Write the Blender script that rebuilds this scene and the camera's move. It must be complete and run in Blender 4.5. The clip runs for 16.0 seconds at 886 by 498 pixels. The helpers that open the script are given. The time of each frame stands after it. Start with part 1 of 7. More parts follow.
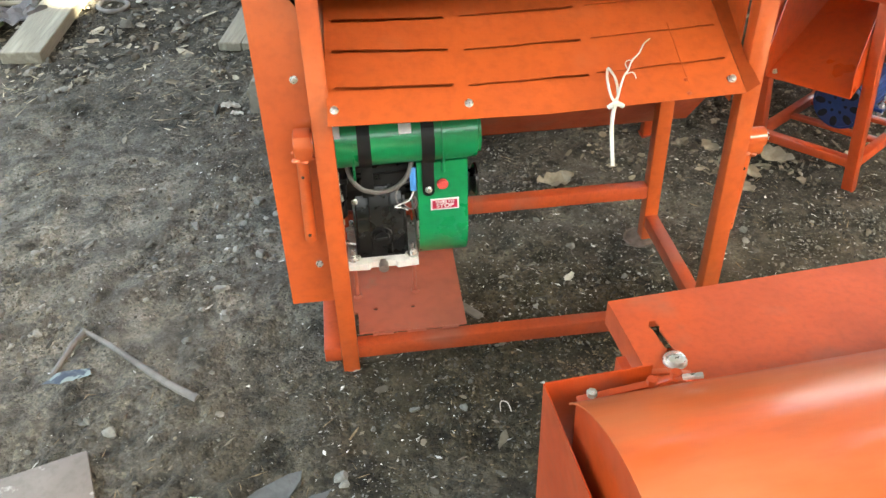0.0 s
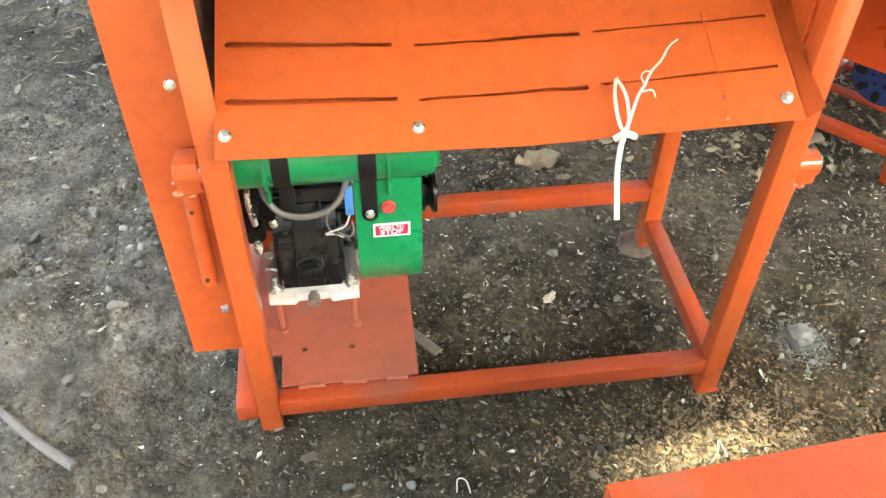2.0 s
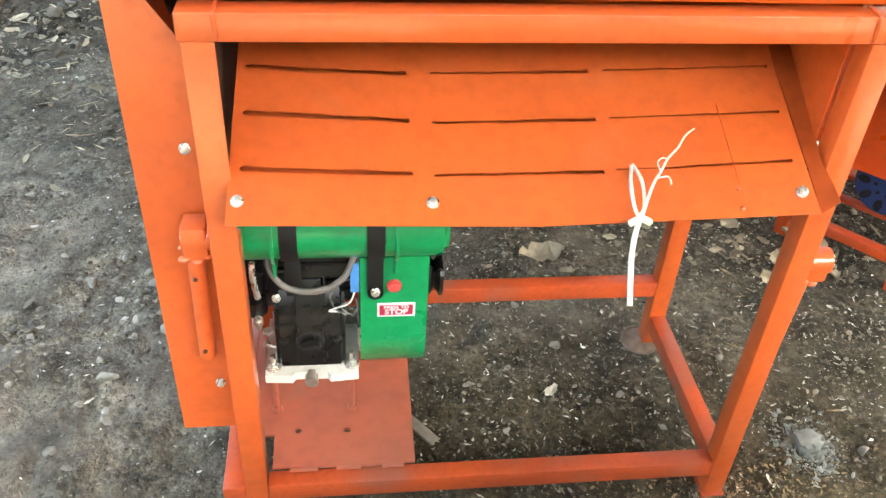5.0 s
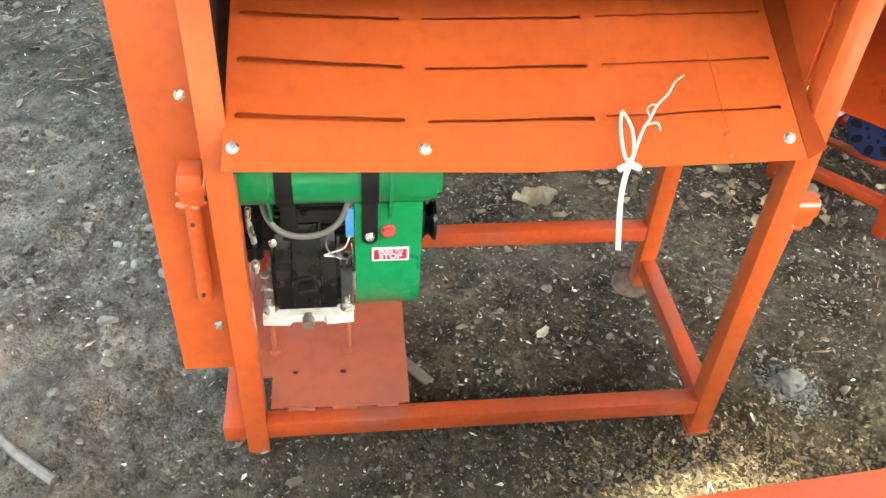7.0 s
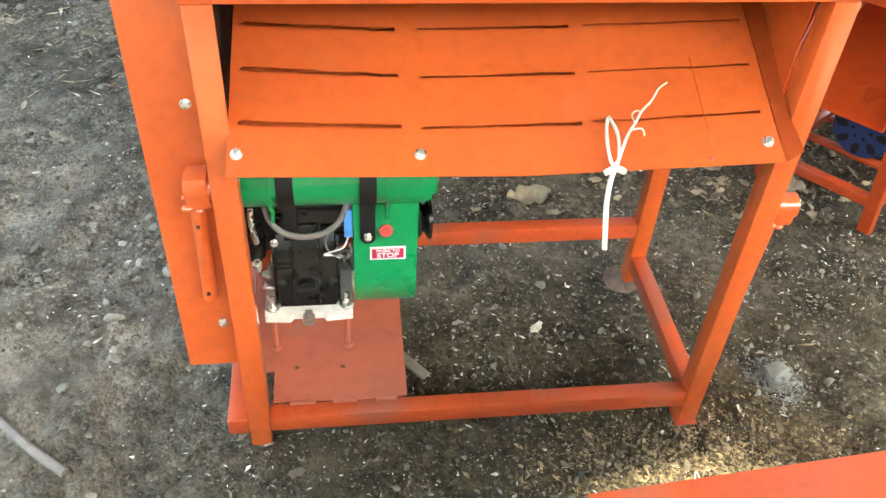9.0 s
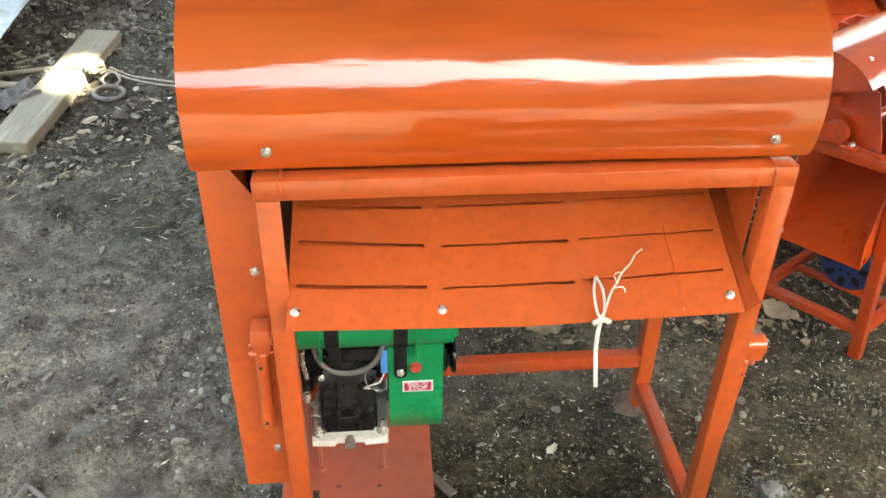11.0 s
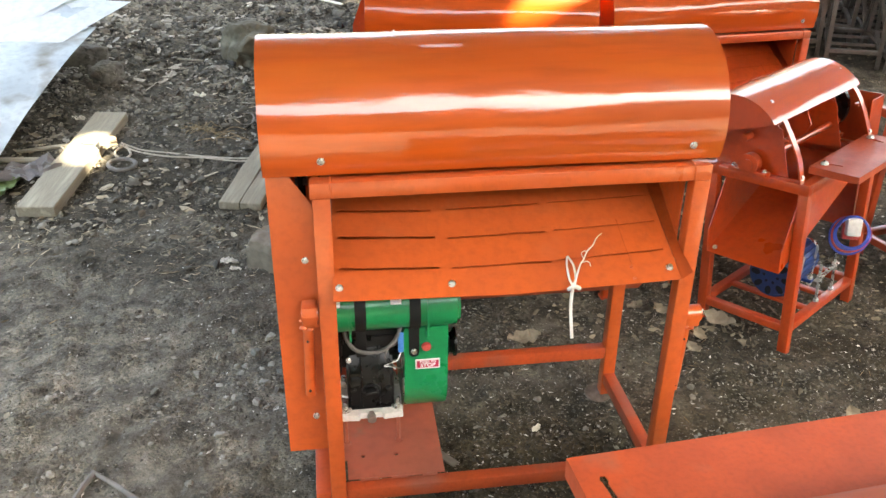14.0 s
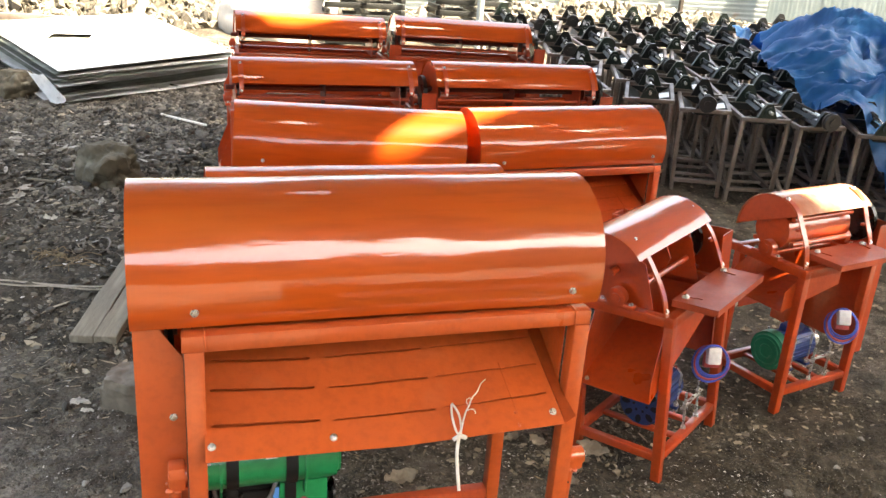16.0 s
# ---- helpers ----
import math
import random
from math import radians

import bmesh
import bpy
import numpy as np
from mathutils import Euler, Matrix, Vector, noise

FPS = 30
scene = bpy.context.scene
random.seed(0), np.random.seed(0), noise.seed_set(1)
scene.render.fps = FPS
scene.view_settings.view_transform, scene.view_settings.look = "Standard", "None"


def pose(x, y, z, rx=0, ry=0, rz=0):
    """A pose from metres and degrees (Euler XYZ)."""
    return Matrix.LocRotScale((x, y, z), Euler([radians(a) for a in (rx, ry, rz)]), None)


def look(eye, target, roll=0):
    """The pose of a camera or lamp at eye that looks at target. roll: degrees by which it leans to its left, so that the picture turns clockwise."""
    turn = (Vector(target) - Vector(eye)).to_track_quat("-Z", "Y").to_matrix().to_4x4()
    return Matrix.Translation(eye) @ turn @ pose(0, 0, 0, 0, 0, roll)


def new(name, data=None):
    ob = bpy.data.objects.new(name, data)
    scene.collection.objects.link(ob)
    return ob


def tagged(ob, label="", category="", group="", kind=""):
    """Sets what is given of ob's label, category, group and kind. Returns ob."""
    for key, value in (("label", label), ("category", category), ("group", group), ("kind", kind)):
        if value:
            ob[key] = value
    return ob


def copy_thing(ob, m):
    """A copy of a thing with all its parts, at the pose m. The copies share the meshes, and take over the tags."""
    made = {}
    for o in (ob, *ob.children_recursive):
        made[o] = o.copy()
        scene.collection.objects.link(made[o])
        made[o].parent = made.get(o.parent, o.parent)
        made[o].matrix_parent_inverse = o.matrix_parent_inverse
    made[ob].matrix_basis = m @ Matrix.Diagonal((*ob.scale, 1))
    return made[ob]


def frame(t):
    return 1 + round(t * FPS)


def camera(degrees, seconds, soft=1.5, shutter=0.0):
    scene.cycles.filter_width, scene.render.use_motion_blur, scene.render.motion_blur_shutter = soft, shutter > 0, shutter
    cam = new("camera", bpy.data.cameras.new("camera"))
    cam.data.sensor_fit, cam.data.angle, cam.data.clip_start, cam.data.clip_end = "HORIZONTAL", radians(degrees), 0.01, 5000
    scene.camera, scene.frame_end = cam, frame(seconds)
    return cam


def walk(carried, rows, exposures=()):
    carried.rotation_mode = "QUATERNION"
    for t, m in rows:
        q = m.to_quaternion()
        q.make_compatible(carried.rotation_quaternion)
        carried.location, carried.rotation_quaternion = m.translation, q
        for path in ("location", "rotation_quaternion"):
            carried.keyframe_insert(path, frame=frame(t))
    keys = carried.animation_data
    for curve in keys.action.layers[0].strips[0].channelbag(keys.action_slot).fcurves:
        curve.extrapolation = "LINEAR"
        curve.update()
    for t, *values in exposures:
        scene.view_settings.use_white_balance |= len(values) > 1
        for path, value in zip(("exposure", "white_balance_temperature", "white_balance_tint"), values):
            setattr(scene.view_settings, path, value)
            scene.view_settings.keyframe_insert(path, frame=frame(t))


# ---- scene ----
cam = camera(55.0, 16.0)
PATH = [
    (0, (0.234, -0.334, 1.519), (0.402, 1.254, 0.316), -1.8),
    (0.5, (0.258, -0.206, 1.456), (0.411, 1.325, 0.179), -2.3),
    (1, (0.342, -0.036, 1.436), (0.46, 1.446, 0.098), -3.3),
    (1.5, (0.363, 0.124, 1.448), (0.512, 1.58, 0.085), -2.0),
    (2, (0.356, 0.196, 1.44), (0.552, 1.62, 0.05), 0.7),
    (2.5, (0.326, 0.251, 1.349), (0.467, 1.604, -0.118), -1.2),
    (3, (0.316, 0.281, 1.301), (0.404, 1.684, -0.121), -2.6),
    (3.5, (0.319, 0.265, 1.319), (0.443, 1.78, 0.019), -0.7),
    (4, (0.327, 0.237, 1.329), (0.499, 1.807, 0.103), 1.4),
    (4.2, (0.334, 0.213, 1.368), (0.531, 1.804, 0.172), 2.5),
    (6.5, (0.328, 0.187, 1.415), (0.567, 1.691, 0.118), 4.3),
    (7, (0.334, 0.178, 1.418), (0.566, 1.667, 0.103), 4.0),
    (7.5, (0.349, 0.165, 1.427), (0.577, 1.651, 0.108), 3.8),
    (8, (0.358, 0.149, 1.45), (0.582, 1.629, 0.123), 3.3),
    (8.2, (0.362, 0.146, 1.455), (0.586, 1.623, 0.125), 3.2),
    (10.3, (0.275, 0.11, 1.517), (0.518, 1.632, 0.243), 5.4),
    (10.5, (0.279, 0.083, 1.557), (0.498, 1.65, 0.335), 4.5),
    (11, (0.335, -0.047, 1.695), (0.494, 1.6, 0.571), 1.1),
    (11.5, (0.296, -0.105, 1.653), (0.525, 1.523, 0.514), 2.2),
    (12, (0.126, -0.116, 1.601), (0.5, 1.406, 0.358), 6.7),
    (12.5, (0.028, -0.091, 1.527), (0.464, 1.31, 0.168), 10.3),
    (12.8, (0.022, -0.082, 1.494), (0.473, 1.297, 0.116), 11.2),
    (13, (0.04, -0.116, 1.535), (0.494, 1.316, 0.214), 11.0),
    (13.5, (0.122, -0.381, 1.689), (0.494, 1.246, 0.587), 5.1),
    (14, (0.172, -0.548, 1.75), (0.436, 1.199, 0.812), 0.7),
    (14.2, (0.173, -0.548, 1.751), (0.415, 1.232, 0.872), 0.6),
    (14.5, (0.127, -0.498, 1.771), (0.399, 1.312, 0.964), 1.8),
    (15, (0.112, -0.432, 1.818), (0.531, 1.388, 1.101), 3.5),
    (15.5, (0.163, -0.414, 1.811), (0.74, 1.376, 1.13), 3.8),
    (16, (0.136, -0.461, 1.807), (0.731, 1.32, 1.118), 4.2),
]
walk(cam, [(t, look(eye, target, roll)) for t, eye, target, roll in PATH],
     exposures=[(0.0, 3.75, 7700, -2), (1.5, 4.08, 7800, -1), (4.2, 4.2, 7600, -2), (8.2, 4.12, 7700, -3), (10.5, 4.1, 7600, -3), (11.0, 3.65, 7800, -2), (12.0, 3.78, 7700, -2),
                (12.9, 4.02, 8000, -3), (13.6, 4.0, 7700, -1), (14.0, 3.56, 7900, 3), (14.5, 3.24, 8100, 7), (16.0, 3.26, 8200, 9)])
# ---- light ----
SUN_DIR = Vector((0.45, -0.30, 0.84)).normalized()  # from the ground towards the sun
world = bpy.data.worlds.new("sky")
scene.world = world
world.use_nodes = True
wn, wl = world.node_tree.nodes, world.node_tree.links
sky = wn.new("ShaderNodeTexSky")
sky.sky_type = "NISHITA"
sky.sun_disc = False
sky.sun_elevation = math.asin(SUN_DIR.z)
sky.sun_rotation = math.atan2(SUN_DIR.x, SUN_DIR.y)
sky.air_density, sky.dust_density, sky.ozone_density = 1.0, 6.0, 1.0
wl.new(sky.outputs[0], wn["Background"].inputs[0])
wn["Background"].inputs[1].default_value = 0.15
sun = new("sun", bpy.data.lights.new("sun", "SUN"))
sun.data.energy, sun.data.angle, sun.data.color = 5.0, radians(1.4), (1.0, 0.94, 0.85)
sun.rotation_mode = "QUATERNION"
sun.rotation_quaternion = SUN_DIR.to_track_quat("Z", "Y")


# ---- materials ----
def mat(name, base, rough=0.5, metal=0.0, var=None, scale=6.0, fine=60.0, bump=0.0, bump_scale=80.0, coat=0.0, stretch=None,
        wear=None, wear_scale=5.0, wear_at=(0.55, 0.7), rough_var=0.1, ramp=(0.35, 0.65), coat_rough=0.08, per=0.0, gloss_var=0.0, spec=0.5, coat_ior=1.65):
    """Base colour varied at two scales towards var, patches of wear, uneven gloss and fine relief."""
    m = bpy.data.materials.new(name)
    m.use_nodes = True
    n, l = m.node_tree.nodes, m.node_tree.links
    b = n["Principled BSDF"]
    b.inputs["Metallic"].default_value = metal
    b.inputs["Coat Weight"].default_value = coat
    b.inputs["Specular IOR Level"].default_value = spec
    b.inputs["Coat Roughness"].default_value = coat_rough
    b.inputs["Coat IOR"].default_value = coat_ior
    tc = n.new("ShaderNodeTexCoord")
    mp = n.new("ShaderNodeMapping")
    l.new(tc.outputs["Object"], mp.inputs[0])
    if stretch:
        mp.inputs["Scale"].default_value = stretch

    def tex(s, detail=4):
        t = n.new("ShaderNodeTexNoise")
        t.inputs["Scale"].default_value, t.inputs["Detail"].default_value = s, detail
        l.new(mp.outputs[0], t.inputs["Vector"])
        return t

    def mix(f, a, c):
        x = n.new("ShaderNodeMix")
        x.data_type = "RGBA"
        if isinstance(f, float):
            x.inputs[0].default_value = f
        else:
            l.new(f, x.inputs[0])
        for k, v in ((6, a), (7, c)):
            if isinstance(v, tuple):
                x.inputs[k].default_value = (*v, 1)
            else:
                l.new(v, x.inputs[k])
        return x.outputs[2]

    def rng(src, a, c, lo=0.0, hi=1.0):
        r = n.new("ShaderNodeMapRange")
        r.inputs[1].default_value, r.inputs[2].default_value = a, c
        r.inputs[3].default_value, r.inputs[4].default_value = lo, hi
        l.new(src, r.inputs[0])
        return r.outputs[0]

    var = var or tuple(c * 0.8 for c in base)
    big, small = tex(scale), tex(fine, 6)
    col = mix(rng(big.outputs[0], *ramp), base, var)
    dark = tuple(c * 0.72 for c in var)
    col = mix(rng(small.outputs[0], 0.45, 0.8, 0.0, 0.6), col, dark)
    if wear:
        w = tex(wear_scale, 8)
        col = mix(rng(w.outputs[0], *wear_at), col, wear)
    if per:
        oi = n.new("ShaderNodeObjectInfo")
        hv = n.new("ShaderNodeHueSaturation")
        l.new(rng(oi.outputs["Random"], 0, 1, 1 - per, 1 + per), hv.inputs["Value"])
        l.new(col, hv.inputs["Color"])
        col = hv.outputs[0]
    l.new(col, b.inputs["Base Color"])
    l.new(rng(big.outputs[0], 0.3, 0.7, max(0.02, rough - rough_var), min(1, rough + rough_var)), b.inputs["Roughness"])
    if gloss_var:
        l.new(rng(tex(wear_scale * 1.6, 8).outputs[0], 0.42, 0.66, coat_rough, coat_rough + gloss_var), b.inputs["Coat Roughness"])
    if bump:
        bp = n.new("ShaderNodeBump")
        bp.inputs["Strength"].default_value = min(1.0, bump)
        bp.inputs["Distance"].default_value = 0.01
        l.new(tex(bump_scale, 6).outputs[0], bp.inputs["Height"])
        l.new(bp.outputs[0], b.inputs["Normal"])
        l.new(bp.outputs[0], b.inputs["Coat Normal"])
    return m


ORANGE = mat("orange_paint", (0.62, 0.109, 0.024), 0.36, var=(0.54, 0.092, 0.021), scale=4, fine=45, bump=0.10, bump_scale=55, coat=0.7,
             wear=(0.54, 0.115, 0.040), wear_scale=7, wear_at=(0.62, 0.82), coat_rough=0.05, gloss_var=0.12)
HOODP = mat("orange_gloss_paint", (0.63, 0.095, 0.010), 0.38, var=(0.46, 0.072, 0.010), scale=3, fine=30, bump=0.10, bump_scale=26, coat=1.0, spec=0.25, coat_ior=1.80,
            stretch=(0.20, 1.5, 1.5), coat_rough=0.03, wear=(0.53, 0.110, 0.014), wear_scale=5, wear_at=(0.5, 0.72), gloss_var=0.09)
REDOR = mat("red_orange_paint", (0.55, 0.066, 0.012), 0.36, var=(0.44, 0.052, 0.011), scale=4, fine=45, bump=0.10, bump_scale=55, coat=0.7,
            wear=(0.46, 0.088, 0.040), wear_scale=7, wear_at=(0.62, 0.82), coat_rough=0.10)
HOOD2 = mat("red_orange_gloss_paint", (0.58, 0.080, 0.010), 0.36, var=(0.46, 0.064, 0.010), scale=3, fine=30, bump=0.08, bump_scale=26, coat=0.9, spec=0.06, coat_ior=1.74,
            stretch=(0.20, 1.5, 1.5), coat_rough=0.06, wear_scale=5, gloss_var=0.10)
HOODN = mat("dusty_orange_hood_paint", (0.58, 0.100, 0.022), 0.40, var=(0.46, 0.090, 0.026), scale=3, fine=30, bump=0.10, bump_scale=20, coat=0.6, spec=0.45,
            stretch=(0.5, 1.5, 1.5), coat_rough=0.12, wear=(0.50, 0.150, 0.060), wear_scale=5, wear_at=(0.48, 0.70), gloss_var=0.15)
# paler, dusted orange whose whitish patches carry the hood's white sheen
SHEENHOOD = mat("sheen_dusted_hood_paint", (0.56, 0.22, 0.10), 0.40, var=(0.50, 0.13, 0.045), scale=4, fine=30, bump=0.10, bump_scale=26, coat=0.8, spec=0.3, coat_ior=1.7,
             coat_rough=0.06, wear=(0.60, 0.36, 0.23), wear_scale=6, wear_at=(0.45, 0.65), gloss_var=0.1)
# deeper red drum paint that carries the dim inside of the open threshers
DRUMRED = mat("shade_red_drum", (0.16, 0.022, 0.008), 0.45, var=(0.10, 0.016, 0.008), bump=0.1, coat=0.3)
DUSTY = mat("dusty_orange_paint", (0.48, 0.072, 0.019), 0.48, var=(0.40, 0.062, 0.020), scale=8, fine=90, bump=0.05, bump_scale=60, coat=0.12, coat_rough=0.15,
            wear=(0.30, 0.100, 0.062), wear_scale=7, wear_at=(0.54, 0.76))
PLATE = mat("dusty_red_plate", (0.42, 0.105, 0.060), 0.45, var=(0.36, 0.10, 0.062), scale=9, fine=30, bump=0.05, bump_scale=60, coat=0.3, coat_rough=0.15,
            wear=(0.30, 0.12, 0.08), wear_scale=16, wear_at=(0.62, 0.75))
GREEN = mat("green_paint", (0.006, 0.27, 0.092), 0.32, var=(0.005, 0.22, 0.076), scale=7, bump=0.03, bump_scale=40, coat=0.3)
BLACK = mat("black_cast_iron", (0.005, 0.005, 0.006), 0.30, var=(0.009, 0.009, 0.009), scale=20, spec=0.42, bump=0.03, bump_scale=220)
CASTGREY = mat("worn_black_casting", (0.030, 0.030, 0.030), 0.38, var=(0.02, 0.02, 0.02), scale=20, bump=0.05)
RUBBER = mat("black_rubber", (0.010, 0.010, 0.010), 0.6, bump=0.04, spec=0.3)
GAPGRIME = mat("shade_brown_chaffed_steel", (0.085, 0.045, 0.030), 0.8, var=(0.05, 0.026, 0.018), scale=12, bump=0.2, wear=(0.30, 0.21, 0.13), wear_scale=60, wear_at=(0.66, 0.72))
DARKIN = mat("dark_grimy_steel", (0.035, 0.022, 0.017), 0.7, var=(0.06, 0.03, 0.02), bump=0.1)
WHITE = mat("white_paint", (0.78, 0.77, 0.73), 0.4, var=(0.70, 0.69, 0.64), scale=20, bump=0.05, wear=(0.45, 0.42, 0.36), wear_scale=30, wear_at=(0.66, 0.8))
ZINC = mat("zinc_plated_steel", (0.74, 0.74, 0.71), 0.3, 0.75, var=(0.62, 0.61, 0.55), scale=60, bump=0.04)
STICKER = mat("white_sticker", (0.80, 0.79, 0.78), 0.35, var=(0.77, 0.76, 0.75))
STICKRED = mat("red_sticker", (0.42, 0.012, 0.05), 0.35, var=(0.40, 0.015, 0.05))
RED = mat("red_plastic", (0.60, 0.085, 0.08), 0.4)
GREYHOSE = mat("grey_hose", (0.16, 0.15, 0.14), 0.5)
BLUEBIT = mat("blue_plastic", (0.07, 0.26, 0.62), 0.4)
BLUEMOTOR = mat("blue_motor_paint", (0.012, 0.055, 0.22), 0.35, var=(0.010, 0.045, 0.18), bump=0.05, coat=0.2)
CABLE = mat("blue_cable", (0.05, 0.10, 0.50), 0.4)
TEAL = mat("green_plastic", (0.010, 0.25, 0.13), 0.4)
STRING = mat("white_cotton_string", (0.78, 0.75, 0.68), 0.9, var=(0.68, 0.62, 0.52), scale=40, bump=0.4, bump_scale=300)
GALV = mat("galvanised_sheet", (0.90, 0.91, 0.90), 0.42, 0.12, var=(0.82, 0.84, 0.84), scale=5, fine=25, bump=0.03, bump_scale=12, rough_var=0.12, per=0.12)
BLACKSTEEL = mat("dark_bare_steel", (0.25, 0.213, 0.185), 0.42, 0.35, var=(0.16, 0.13, 0.108), scale=6, bump=0.08, bump_scale=60, per=0.25)
STANDBLACK = mat("black_painted_bearing", (0.006, 0.007, 0.007), 0.5, var=(0.010, 0.012, 0.010), bump=0.08, per=0.2)
TARP = mat("blue_tarpaulin", (0.007, 0.145, 0.44), 0.48, var=(0.02, 0.22, 0.53), scale=3, fine=20, bump=0.12, bump_scale=9)
DARKWOOD = mat("dark_old_timber", (0.07, 0.055, 0.042), 0.8, var=(0.045, 0.036, 0.028), bump=0.25, bump_scale=30, stretch=(6, 6, 0.8))
BOARD = mat("brown_fibre_board", (0.22, 0.185, 0.155), 0.7, var=(0.18, 0.15, 0.125), scale=7, bump=0.1, wear=(0.42, 0.38, 0.33), wear_scale=26, wear_at=(0.64, 0.70))
STONE = mat("grey_stone", (0.16, 0.145, 0.12), 0.9, var=(0.10, 0.092, 0.075), scale=7, fine=50, bump=0.6, bump_scale=25, per=0.2)
MOSSY = mat("brown_mossy_rock", (0.13, 0.105, 0.065), 0.9, var=(0.075, 0.068, 0.045), scale=6, fine=40, bump=0.7, bump_scale=20, wear=(0.22, 0.20, 0.15), wear_scale=6)
CEMENT = mat("pale_blue_grey_cement", (0.25, 0.268, 0.26), 0.9, var=(0.17, 0.183, 0.176), bump=0.4, bump_scale=60)
PEBBLE = mat("grey_gravel", (0.165, 0.150, 0.122), 0.9, var=(0.09, 0.08, 0.062), scale=9, fine=120, bump=0.4, ramp=(0.38, 0.62))
CHIP = mat("pale_chips", (0.72, 0.69, 0.62), 0.8, var=(0.34, 0.31, 0.25), scale=30)
HUSK = mat("straw_husks", (0.31, 0.235, 0.135), 0.85, var=(0.15, 0.105, 0.055), scale=40)
LEAF = mat("dry_leaf", (0.33, 0.28, 0.195), 0.8, var=(0.20, 0.165, 0.11), scale=25, bump=0.3, bump_scale=60, per=0.4)
PAPER = mat("white_scrap", (0.86, 0.82, 0.72), 0.6, var=(0.78, 0.72, 0.60), scale=30, bump=0.2)
PIPE = mat("grey_stick", (0.20, 0.18, 0.155), 0.7, var=(0.13, 0.115, 0.10), scale=12, bump=0.2)
SLAB = mat("grey_slate", (0.115, 0.113, 0.105), 0.75, var=(0.085, 0.084, 0.076), scale=12, bump=0.25)
ROOFM = mat("added_roof_sheet", (0.26, 0.25, 0.235), 0.6, 0.2, var=(0.20, 0.165, 0.135), scale=2, bump=0.1)
FENCE = mat("corrugated_fence", (0.40, 0.45, 0.45), 0.5, 0.2, var=(0.32, 0.37, 0.37), scale=2, bump=0.06, wear=(0.35, 0.27, 0.19), wear_scale=3, wear_at=(0.62, 0.75), per=0.1)
# the dark second tone stands in for shade among the sunlit scraps
RUBBLE = mat("pale_rubble", (0.145, 0.13, 0.10), 0.9, var=(0.05, 0.045, 0.032), scale=6, bump=0.5)
PALE = mat("pale_plastic_sheet", (0.40, 0.39, 0.36), 0.6, var=(0.33, 0.32, 0.28), scale=2, bump=0.2, bump_scale=4)
WEED = mat("green_weed", (0.05, 0.12, 0.025), 0.7, var=(0.08, 0.15, 0.03))
SCREEN = mat("unseen_wall_green", (0.035, 0.055, 0.022), 0.9, var=(0.02, 0.035, 0.015), scale=1.5, fine=8, bump=0.6, bump_scale=6)


